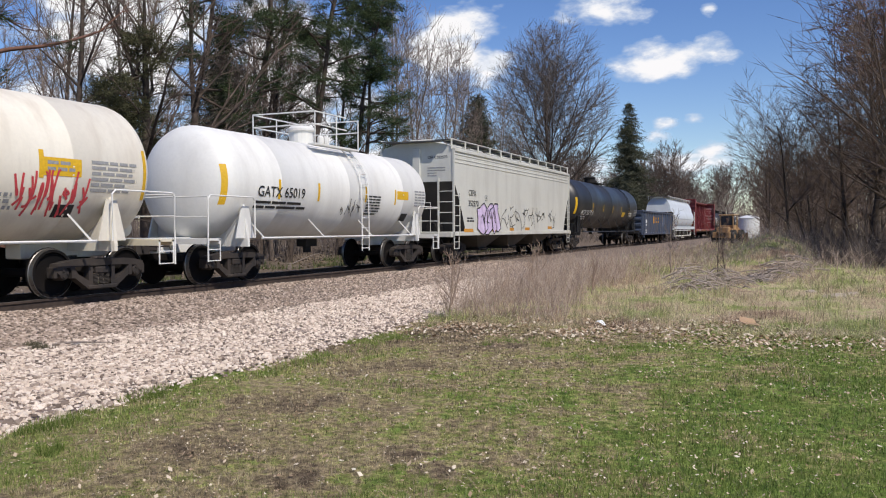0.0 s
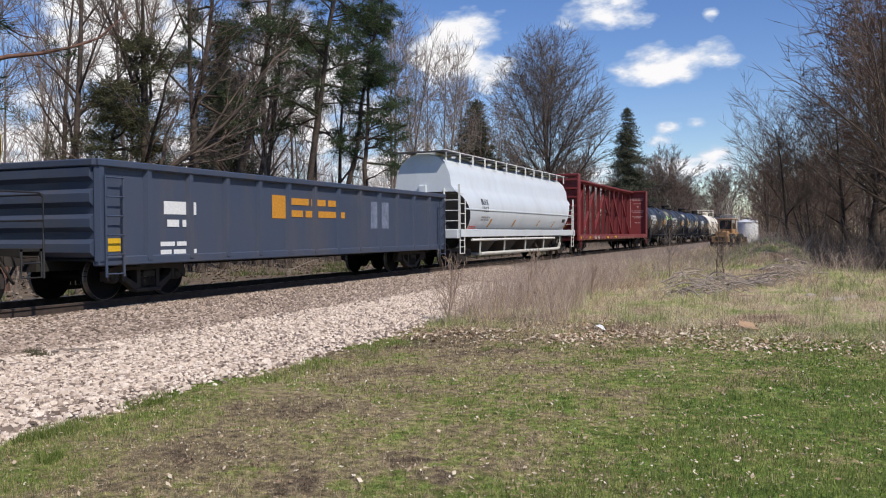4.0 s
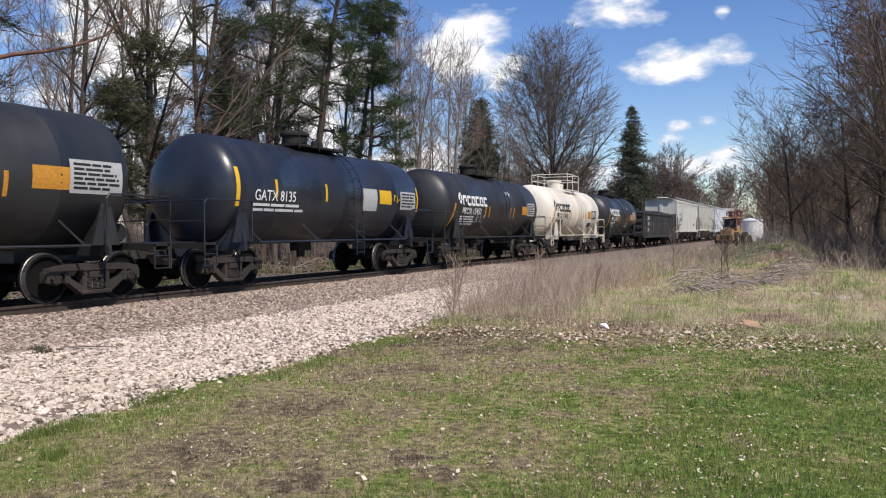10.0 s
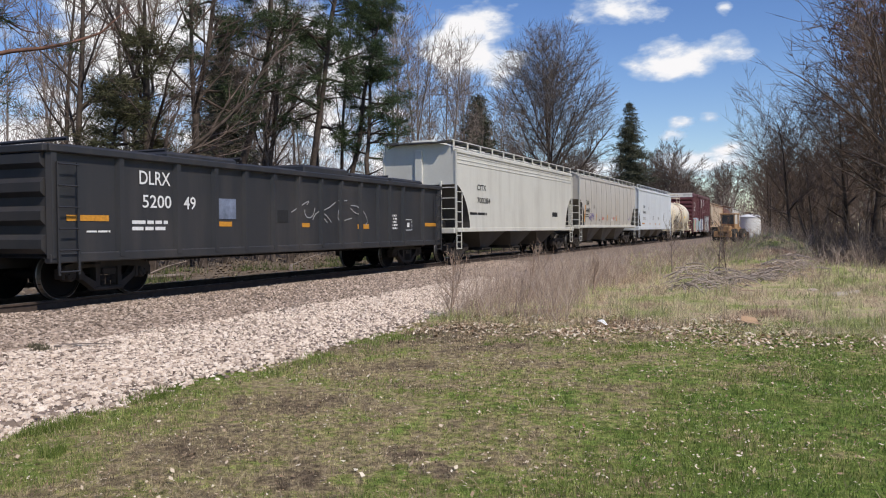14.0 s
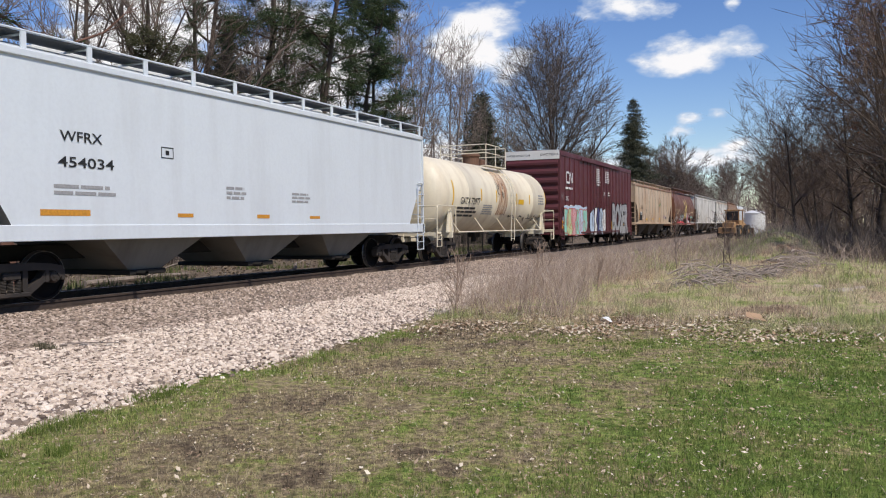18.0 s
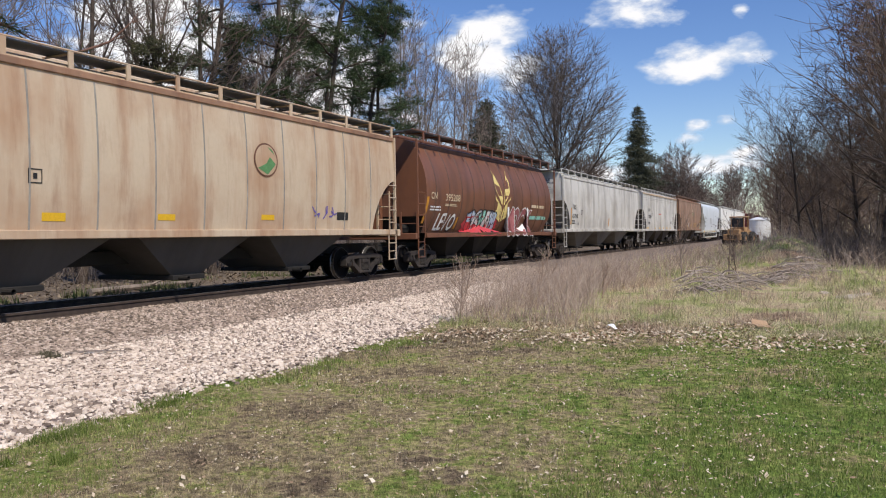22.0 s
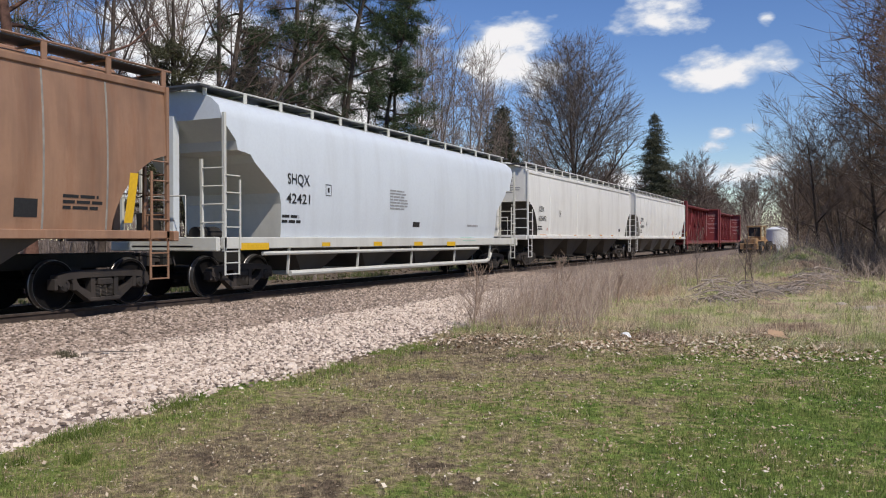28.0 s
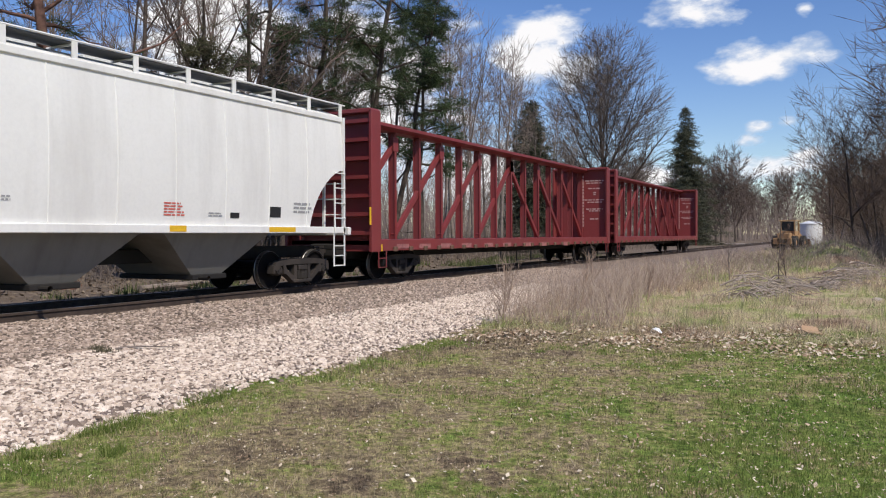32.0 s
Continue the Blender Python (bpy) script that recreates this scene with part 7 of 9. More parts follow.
    s.patch("data_panel", 1.34, 2.21, 1.93, 2.60, M_panel)
    s.scrawl(3.15, 3.70, 2.18, 2.49, M_yellow, 2, 0.03, 2, loops=2)
    s.patch("data_panel", 3.78, 4.87, 2.02, 2.60, M_panel)
    s.bars(3.86, 2.49, 0.97, 5, M_ink, 0.054, 0.098, 2)
    s.fit_text("GATX 8135", -7.01, -6.13, 2.79, 2.90, M_chalk)
    s.bars(-7.04, 2.69, 0.88, 2, M_chalk, 0.043, 0.078, 1)
    s = SIDES[10]
    s.emblem(-4.48, -4.08, 2.37, 2.79, M_chalk)
    s.logo_blocks(-4.05, -1.41, 2.31, 2.70, M_chalk)
    s.fit_text("PROX 15450", -4.09, -2.12, 1.98, 2.24, M_chalk)
    s.patch("reflective_stripe", -5.12, -4.99, 1.49, 2.37, M_orange, lean=0.30)
    s.patch("reflective_stripe", -1.65, -1.56, 1.88, 2.35, M_orange)
    s.patch("reflective_stripe", -1.20, -1.11, 1.89, 2.34, M_orange)
    s.patch("reflective_stripe", 1.45, 1.54, 1.87, 2.35, M_orange)
    s.patch("reflective_stripe", 1.91, 2.00, 1.88, 2.34, M_orange)
    s.patch("warning_panel", 3.09, 3.84, 2.05, 2.44, M_orange)
    s.patch("data_panel", 3.88, 4.93, 2.02, 2.61, M_panel)
    s.bars(3.96, 2.51, 0.93, 6, M_ink, 0.046, 0.083, 10)
    s.bars(-4.20, 1.85, 1.60, 4, M_chalk, 0.052, 0.095, 11)
    s.scrawl(-2.53, -1.67, 1.61, 2.01, M_chalk, 3, 0.022, 4, loops=2)
    s.fit_text("PROX 15450", -7.34, -6.53, 2.87, 2.96, M_chalk)
    s.bars(-7.33, 2.76, 0.55, 3, M_chalk, 0.041, 0.075, 1)
    s.bars(1.09, 2.99, 0.68, 3, M_chalk, 0.036, 0.066, 1)
    s = SIDES[11]
    s.emblem(-4.81, -4.30, 2.40, 2.92, M_ink)
    s.logo_blocks(-4.23, -1.65, 2.35, 2.77, M_ink)
    s.fit_text("PROX 17418", -4.28, -2.19, 1.99, 2.28, M_ink)
    s.patch("reflective_stripe", -4.96, -4.83, 1.58, 2.39, M_orange, lean=0.23)
    s.patch("reflective_stripe", -1.90, -1.81, 1.91, 2.36, M_orange)
    s.patch("reflective_stripe", -1.50, -1.41, 1.92, 2.38, M_orange)
    s.patch("reflective_stripe", 1.25, 1.34, 1.87, 2.37, M_orange)
    s.patch("reflective_stripe", 1.68, 1.77, 1.88, 2.37, M_orange)
    s.patch("warning_panel", 2.31, 3.05, 2.05, 2.46, M_orange)
    s.patch("data_panel", 3.16, 4.29, 2.02, 2.53, M_ink)
    s.bars(3.23, 2.44, 1.02, 6, M_chalk, 0.039, 0.070, 11)
    s.bars(-4.38, 1.87, 1.74, 4, M_ink, 0.050, 0.091, 12)
    s.fit_text("PROX 17418", -7.11, -6.29, 2.93, 3.03, M_ink)
    s.bars(-7.15, 2.82, 0.88, 3, M_greyink, 0.048, 0.088, 1)
    s.patch("data_plate", 2.73, 3.43, 1.55, 1.80, M_ink)
    s = SIDES[12]
    s.emblem(-4.24, -3.87, 2.37, 2.82, M_chalk)
    s.logo_blocks(-3.79, -1.27, 2.33, 2.77, M_chalk)
    s.fit_text("PROX 14115", -3.82, -1.83, 1.97, 2.27, M_chalk)
    s.patch("reflective_stripe", -4.74, -4.61, 1.52, 2.37, M_orange, lean=0.29)
    s.patch("reflective_stripe", -1.73, -1.64, 1.91, 2.39, M_orange)
    s.patch("reflective_stripe", -1.24, -1.15, 1.91, 2.39, M_orange)
    s.patch("reflective_stripe", 1.35, 1.44, 1.90, 2.36, M_orange)
    s.patch("reflective_stripe", 1.85, 1.94, 1.88, 2.35, M_orange)
    s.patch("warning_panel", 2.40, 3.14, 2.08, 2.48, M_orange)
    s.patch("data_panel", 3.17, 4.34, 2.09, 2.66, M_panel)
    s.bars(3.24, 2.56, 1.06, 6, M_ink, 0.045, 0.081, 12)
    s.bars(-3.91, 1.85, 1.66, 4, M_chalk, 0.048, 0.087, 13)
    s.fit_text("PROX 14115", -6.71, -5.99, 2.79, 2.89, M_chalk)
    s.bars(-6.69, 2.71, 0.70, 3, M_chalk, 0.032, 0.059, 1)
    s.bars(1.13, 2.98, 0.72, 3, M_chalk, 0.039, 0.071, 1)
    s.bars(1.01, 1.78, 0.80, 3, M_chalk, 0.053, 0.097, 5)
    s.patch("reflective_stripe", 4.36, 4.49, 1.83, 2.35, M_orange, lean=0.43)
    s = SIDES[13]
    s.fit_text("DLRX", -6.18, -5.30, 2.20, 2.48, M_chalk)
    s.fit_text("5200", -6.10, -5.28, 1.74, 2.00, M_chalk)
    s.fit_text("49", -4.91, -4.54, 1.73, 2.00, M_chalk)
    s.patch("reflector", -7.91, -6.94, 1.46, 1.57, M_orange)
    s.patch("faded_patch", -3.80, -3.17, 1.53, 1.99, M_faded)
    s.patch("reflector", -3.81, -3.32, 1.36, 1.47, M_orange)
    s.patch("reflector", -0.64, -0.11, 1.34, 1.45, M_orange)
    s.patch("reflector", 2.43, 3.11, 1.29, 1.43, M_orange)
    s.bars(-6.36, 1.41, 0.99, 2, M_chalk, 0.069, 0.125, 2)
    s.scrawl(-0.89, 3.12, 1.37, 2.13, M_greyink, 4, 0.03, 5, loops=2)
    s.patch("data_plate", -1.58, -1.09, 1.46, 1.77, M_ink)
    s.frame_mark(5.50, 1.23, 0.55, 0.36, M_chalk)
    s.patch("reflector", 6.98, 8.07, 1.36, 1.48, M_orange)
    s.bars(-7.47, 1.25, 0.71, 1, M_chalk, 0.035, 0.063, 1)
    s.bars(4.58, 1.68, 0.43, 5, M_chalk, 0.056, 0.101, 3)
    s = SIDES[14]
    s.fit_text("CITX", -6.17, -5.16, 2.82, 3.05, M_ink)
    s.fit_text("700284", -6.18, -4.71, 2.30, 2.53, M_ink)
    s.bars(-6.97, 1.82, 2.39, 1, M_ink, 0.100, 0.182, 1)
    s.patch("data_plate", 4.40, 5.35, 1.86, 2.09, M_ink)
    s = SIDES[15]
    s.fit_text("TILX", -6.84, -6.17, 2.66, 2.92, M_ink)
    s.fit_text("540602", -6.95, -5.85, 2.22, 2.47, M_ink)
    s.bars(-6.99, 2.04, 0.94, 2, M_ink, 0.058, 0.105, 1)
    s.patch("reflective_stripe", -7.26, -7.08, 1.65, 2.63, M_orange, lean=0.10)
    s.patch("reflective_stripe", -4.30, -4.12, 1.70, 2.13, M_orange, lean=0.16)
    s.patch("reflective_stripe", -1.19, -1.01, 1.72, 2.12, M_orange, lean=0.03)
    s.patch("reflective_stripe", 1.75, 1.93, 1.74, 2.13, M_orange, lean=0.07)
    s.scrawl(-6.05, -4.82, 1.65, 2.20, M_violetpaint, 5, 0.035, 5, loops=3, label="violet sprayed graffiti")
    s.frame_mark(-4.98, 2.46, 0.25, 0.23, M_ink)
    s.bars(-2.63, 1.93, 0.67, 3, M_redink, 0.039, 0.072, 1)
    s.bars(0.66, 1.95, 0.58, 3, M_redink, 0.039, 0.071, 2)
    s.scrawl(5.71, 6.31, 1.74, 2.09, M_violetpaint, 2, 0.04, 3, loops=2)
    s.bars(-3.44, 1.79, 0.46, 2, M_ink, 0.034, 0.062, 1)
    s.patch("data_plate", 0.19, 0.54, 1.72, 1.85, M_chalk)
    s = SIDES[16]
    s.fit_text("WFRX", -6.33, -5.39, 2.87, 3.06, M_ink)
    s.fit_text("454034", -6.39, -5.13, 2.41, 2.60, M_ink)
    s.bars(-6.49, 2.03, 1.59, 2, M_greyink, 0.064, 0.116, 1)
    s.patch("reflector", -6.78, -5.71, 1.54, 1.65, M_orange)
    s.patch("reflector", -3.45, -2.98, 1.53, 1.61, M_orange)
    s.patch("reflector", -0.78, -0.29, 1.52, 1.61, M_orange)
    s.patch("reflector", 1.46, 1.95, 1.52, 1.59, M_orange)
    s.frame_mark(-3.88, 2.73, 0.35, 0.23, M_ink)
    s.bars(-1.88, 2.17, 0.81, 3, M_greyink, 0.060, 0.109, 1)
    s.bars(0.67, 2.12, 0.94, 3, M_greyink, 0.052, 0.094, 1)
    s = SIDES[17]
    s.fit_text("GATX 72977", -4.88, -2.88, 2.14, 2.40, M_ink)
    s.bars(-5.07, 1.94, 2.23, 3, M_ink, 0.079, 0.143, 3)
    s.patch("reflective_stripe", -5.62, -5.52, 2.07, 2.99, M_yellow)
    s.patch("reflective_stripe", -2.78, -2.68, 2.30, 2.77, M_yellow)
    s.patch("reflective_stripe", -1.05, -0.95, 2.27, 2.77, M_yellow)
    s.patch("reflective_stripe", 1.54, 1.64, 2.23, 2.72, M_yellow)
    s.patch("reflective_stripe", 3.36, 3.46, 2.28, 2.72, M_yellow)
    s.patch("reflective_stripe", 5.86, 5.96, 2.17, 2.97, M_yellow)
    s.patch("warning_panel", 1.81, 2.56, 2.24, 2.46, M_yellow)
    s.scrawl(-0.94, -0.11, 2.43, 3.22, M_ink, 2, 0.03, 4, loops=3, label="black sprayed graffiti")
    s.scrawl(0.74, 5.67, 1.48, 1.83, M_ink, 7, 0.03, 6, loops=2)
    s.fit_text("GATX 72977", -8.08, -7.35, 2.84, 2.92, M_ink)
    s.bars(-2.45, 2.10, 1.23, 5, M_greyink, 0.047, 0.086, 1)
    s.bars(4.76, 2.67, 0.93, 4, M_greyink, 0.070, 0.127, 1)
    s.patch("rust_stain", -0.75, 0.38, 1.74, 3.59, M_rustwash, label="rust stain run down from the dome")
    s = SIDES[18]
    s.wave_logo(-8.28, -6.88, 3.52, 4.17, M_chalk)
    s.bars(-8.34, 3.22, 1.47, 1, M_chalk, 0.113, 0.206, 2)
    s.fit_text("DWC", -8.33, -7.70, 2.60, 2.86, M_chalk)
    s.patch("lettering", -8.37, -7.83, 2.15, 2.35, M_chalk)
    s.patch("lettering", -7.47, -6.95, 2.18, 2.37, M_chalk)
    s.bars(-1.55, 4.64, 1.05, 8, M_chalk, 0.061, 0.111, 3)
    s.bars(0.78, 4.60, 1.25, 7, M_chalk, 0.061, 0.111, 4)
    s.bars(-1.47, 3.69, 0.95, 1, M_chalk, 0.094, 0.171, 5)
    s.cloud_patch(-9.0, -3.6, 0.66, 2.42, M_bluepale, 5, label="pale blue sprayed halo")
    s.cloud_patch(-8.8, -3.9, 0.68, 2.22, M_teal, 6, 0.011)
    s.blocks(-8.65, -3.95, 0.72, 2.18, (M_teal, M_limepale, M_pinkpaint, M_teal, M_bluepale,), 6, 3, M_redink, label="pale green and teal sprayed graffiti")
    s.blocks(-2.91, 0.78, 0.66, 2.32, (M_bluepale, M_chalk, M_navypaint,), 5, 4, M_ink, label="pale blue and white sprayed graffiti")
    s.sprayed("BOSER", 2.85, 7.9, 0.78, 2.62, M_silver, M_ink, 0.05, 0.07, 0.05, "silver block-letter graffiti")
    s.patch("reflective_stripe", 2.72, 2.85, 0.95, 1.5, M_yellow)
    s.patch("reflective_stripe", 6.6, 6.72, 0.95, 1.5, M_yellow)
    s.patch("reflector", -9.08, -8.79, 1.10, 1.53, M_orange)
    s.scrawl(-9.19, -8.71, 2.55, 3.09, M_greyink, 2, 0.02, 5, loops=2)
    s.bars(0.36, 3.25, 0.39, 2, M_chalk, 0.074, 0.135, 1)
    s.bars(1.53, 3.27, 0.73, 2, M_chalk, 0.083, 0.151, 1)
    s = SIDES[19]
    s.fit_text("CGOX", -6.62, -5.70, 2.48, 2.74, M_ink)
    s.patch("dark_square", -6.86, -5.74, 1.59, 2.20, M_ink)
    s.fit_text("5083", -6.80, -5.91, 2.03, 2.26, M_chalk)
    s.patch("reflective_stripe", -7.14, -6.98, 1.61, 2.53, M_orange, lean=0.18)
    s.round_emblem(1.69, 2.62, 2.70, 3.52, M_leafgreen)
    s.patch("reflector", -4.09, -3.60, 1.59, 1.74, M_yellow)
    s.patch("reflector", -1.38, -0.89, 1.63, 1.76, M_yellow)
    s.patch("reflector", 1.99, 2.50, 1.67, 1.80, M_yellow)
    s.frame_mark(-4.37, 2.23, 0.28, 0.25, M_ink)
    s.scrawl(4.16, 5.32, 1.71, 2.11, M_violetpaint, 3, 0.04, 3, loops=2)
    s.patch("data_plate", 5.36, 5.95, 1.70, 1.92, M_ink)
    s.scrawl(-5.78, -4.84, 1.57, 2.02, M_chalk, 2, 0.05, 3, loops=2)
    s = SIDES[20]
    s.fit_text("395208", -5.54, -4.23, 2.47, 2.72, M_tanink)
    s.fit_text("CN", -6.75, -6.25, 2.50, 2.74, M_tanink)
    s.patch("reflective_stripe", -7.11, -6.95, 1.65, 2.56, M_orange, lean=0.09)
    s.wheat(-0.62, 1.31, 1.76, 4.00, M_wheat)
    s.sprayed("LEVO", -6.05, -4.45, 1.42, 2.02, M_chalk, None, 0.2, 0.02, 0, "white sprayed graffiti")
    s.cloud_patch(-3.7, 0.2, 1.17, 2.0, M_redpaint, 8, label="red sprayed field")
    s.blocks(-3.2, -0.25, 1.32, 2.22, (M_bluepale, M_chalk, M_teal, M_chalk,), 5, 6, M_ink, label="red, teal and white sprayed graffiti")
    s.sprayed("MOCK", 0.75, 4.15, 1.25, 2.35, M_mauve, M_chalk, 0.15, 0.06, 0.045, "dull red sprayed letters with white outlines")
    s.bars(4.14, 2.43, 1.85, 1, M_tanink, 0.138, 0.250, 2)
    s.bars(4.12, 1.90, 3.00, 1, M_teal, 0.160, 0.291, 3)
    s.bars(-5.50, 2.33, 1.23, 2, M_tanink, 0.026, 0.047, 1)
    s.patch("reflective_stripe", -4.26, -4.12, 1.47, 1.89, M_orange, lean=0.13)
    s.bars(-6.70, 2.20, 1.05, 2, M_chalk, 0.054, 0.098, 4)
    s.patch("sprayed_red", -3.58, 0.09, 1.17, 1.39, M_redpaint)
    s = SIDES[21]
    s.fit_text("TILX", -8.09, -7.42, 2.54, 2.79, M_ink)
    s.fit_text("637918", -8.19, -7.06, 2.06, 2.28, M_ink)
    s.patch("reflective_stripe", -8.50, -8.33, 1.70, 2.60, M_orange, lean=0.01)
    s.patch("reflective_stripe", 0.20, 0.37, 1.63, 2.11, M_orange, lean=0.25)
    s.frame_mark(-6.39, 2.26, 0.25, 0.26, M_ink)
    s.bars(-8.28, 1.86, 0.82, 2, M_ink, 0.068, 0.124, 1)
    s.frame_mark(-7.02, 1.68, 0.22, 0.12, M_ink)
    s = SIDES[22]
    s.fit_text("CITX", -5.88, -5.05, 2.83, 3.07, M_ink)
    s.fit_text("702184", -5.87, -4.71, 2.32, 2.56, M_ink)
    s.frame_mark(-4.42, 2.57, 0.32, 0.27, M_ink)
    s.bars(-6.04, 1.94, 1.00, 2, M_ink, 0.060, 0.108, 1)
    s.bars(-1.36, 2.65, 1.68, 1, M_redink, 0.083, 0.150, 1)
    s.patch("reflector", -6.77, -5.84, 1.48, 1.58, M_yellow)
    s.patch("reflector", -3.25, -2.80, 1.48, 1.57, M_yellow)
    s.patch("reflector", -1.15, -0.67, 1.48, 1.58, M_yellow)
    s.patch("reflector", 0.75, 1.26, 1.48, 1.58, M_yellow)
    s.patch("reflector", 2.48, 3.01, 1.47, 1.59, M_yellow)
    s.patch("reflector", 4.15, 4.71, 1.47, 1.59, M_yellow)
    s.patch("data_plate", 4.73, 5.17, 1.88, 2.12, M_ink)
    s.frame_mark(5.49, 1.81, 1.37, 1.09, M_greyink)
    s.scrawl(-6.85, -6.24, 1.69, 2.27, M_greyink, 2, 0.02, 3, loops=2)
    s = SIDES[23]
    s.patch("reflective_stripe", 7.13, 7.33, 1.60, 2.55, M_yellow, lean=0.12)
    s.patch("data_plate", 4.83, 5.27, 1.66, 1.97, M_ink)
    s.bars(5.76, 2.02, 0.97, 3, M_ink, 0.055, 0.100, 1)
    s.round_emblem(0.88, 1.76, 2.74, 3.60, M_leafgreen)
    s.patch("reflective_stripe", -2.24, -2.07, 1.59, 2.07, M_yellow, lean=0.03)
    s.patch("reflective_stripe", -1.84, -1.67, 1.60, 2.11, M_chalk, lean=0.05)
    s.patch("reflective_stripe", -0.03, 0.14, 1.58, 2.09, M_yellow, lean=0.12)
    s.patch("reflective_stripe", 2.37, 2.54, 1.58, 2.09, M_yellow, lean=0.26)
    s.patch("reflective_stripe", 3.79, 3.96, 1.64, 2.10, M_yellow, lean=0.21)
    s = SIDES[24]
    s.fit_text("SHQX", -6.69, -5.76, 2.65, 2.92, M_ink)
    s.fit_text("42421", -6.73, -5.74, 2.18, 2.43, M_ink)
    s.frame_mark(-5.03, 2.43, 0.27, 0.30, M_ink)
    s.bars(-1.60, 2.73, 1.15, 7, M_greyink, 0.049, 0.089, 1)
    s.bars(-6.87, 1.82, 0.88, 2, M_ink, 0.069, 0.125, 1)
    s.patch("reflector", -8.47, -7.44, 1.05, 1.21, M_yellow)
    s.patch("reflector", -5.24, -4.85, 1.11, 1.21, M_yellow)
    s.patch("reflector", -2.60, -2.11, 1.10, 1.22, M_yellow)
    s.patch("reflector", -0.08, 0.51, 1.09, 1.21, M_yellow)
    s.patch("reflector", 2.34, 3.03, 1.07, 1.21, M_yellow)
    s.patch("data_plate", -0.07, 0.39, 1.68, 1.84, M_ink)
    s.bars(3.66, 1.24, 1.54, 1, M_greengrime, 0.114, 0.207, 1)
    s.bars(4.16, 1.75, 1.26, 1, M_greyink, 0.069, 0.125, 1)
    s = SIDES[25]
    s.fit_text("CEFX", -8.43, -7.69, 2.55, 2.79, M_ink)
    s.fit_text("635692", -8.45, -7.37, 2.13, 2.37, M_ink)
    s.frame_mark(-5.37, 2.40, 0.25, 0.27, M_ink)
    s.bars(-8.52, 1.84, 0.75, 2, M_ink, 0.063, 0.115, 1)
    s.patch("reflector", -8.12, -7.24, 1.38, 1.51, M_orange)
    s.patch("reflector", -5.39, -4.99, 1.40, 1.51, M_orange)
    s.patch("reflector", -2.82, -2.38, 1.40, 1.52, M_orange)
    s.patch("reflector", -0.08, 0.40, 1.39, 1.53, M_orange)
    s.patch("reflector", 2.29, 2.80, 1.39, 1.55, M_orange)
    s.patch("reflector", 4.87, 5.40, 1.38, 1.54, M_orange)
    s.patch("data_plate", 6.68, 7.11, 1.75, 1.93, M_ink)
    s.bars(-7.24, 1.77, 0.24, 2, M_redink, 0.037, 0.066, 1)
    s = SIDES[26]
    s.fit_text("CEFX", -8.38, -7.52, 2.52, 2.78, M_ink)
    s.fit_text("638664", -8.46, -7.30, 2.08, 2.30, M_ink)
    s.frame_mark(-6.63, 2.24, 0.25, 0.26, M_ink)
    s.patch("sprayed_dot", -8.54, -8.40, 2.37, 2.50, M_redpaint)
    s.bars(-8.57, 1.88, 0.85, 2, M_ink, 0.074, 0.134, 1)
    s.patch("reflector", -8.24, -7.27, 1.40, 1.52, M_yellow)
    s.patch("reflector", 3.97, 4.41, 1.37, 1.49, M_yellow)
    s.patch("reflector", 6.92, 7.87, 1.37, 1.48, M_yellow)
    s.patch("data_plate", 6.98, 7.40, 1.70, 1.94, M_ink)
    s.patch("data_plate", 5.73, 6.01, 1.66, 1.78, M_ink)
    s.bars(3.88, 1.91, 0.55, 5, M_redink, 0.031, 0.057, 1)
    s.bars(5.08, 1.74, 0.46, 2, M_greyink, 0.029, 0.053, 1)
    s.bars(7.86, 2.01, 0.79, 3, M_greyink, 0.052, 0.094, 1)
    s.bars(0.56, 1.91, 0.19, 2, M_greyink, 0.029, 0.053, 1)
    s = SIDES[27]
    s.patch("reflector", -11.48, -10.93, 0.84, 1.03, M_yellow)
    s.patch("reflector", -11.59, -11.39, 1.57, 2.05, M_yellow)
    s.patch("stencil", -10.16, -9.45, 0.90, 1.03, M_fadestencil)
    s.patch("stencil", -8.83, -8.11, 0.89, 1.02, M_fadestencil)
    s.patch("stencil", -7.44, -6.70, 0.88, 1.02, M_fadestencil)
    s.patch("stencil", -5.94, -5.19, 0.87, 1.01, M_fadestencil)
    s.patch("stencil", -4.14, -3.38, 0.86, 1.00, M_fadestencil)
    s.patch("stencil", -2.48, -1.71, 0.85, 0.99, M_fadestencil)
    s.patch("stencil", -0.41, 0.36, 0.83, 0.98, M_fadestencil)
    s.patch("stencil", 1.46, 2.23, 0.82, 0.97, M_fadestencil)
    s.patch("stencil", 4.27, 5.04, 0.80, 0.96, M_fadestencil)


markings()

# ---- grass, brush and litter ----
def blades(name, spots, heights, widths, lean, mat, label, category="grass", seed=1):
    """Upright tapering blades joined into one."""
    rng = np.random.default_rng(seed)
    n = len(spots)
    a = rng.uniform(0, 6.283, n)
    s = np.stack([np.cos(a), np.sin(a), np.zeros(n)], 1) * (widths / 2)[:, None]
    b = rng.uniform(0, 6.283, n)
    tilt = np.abs(rng.normal(0, lean, n)) if lean < 1 else rng.uniform(0.5, 0.98, n)
    tip = np.stack([np.cos(b) * tilt, np.sin(b) * tilt, np.sqrt(np.maximum(0.05, 1 - np.minimum(tilt, 0.95) ** 2))], 1) * heights[:, None]
    v = np.stack([spots - s, spots + s, spots + tip], 1).reshape(-1, 3)
    me = from_arrays(name, v, np.arange(3 * n).reshape(-1, 3), mat)
    return tagged(new(name, me), label, category, kind="stuff")


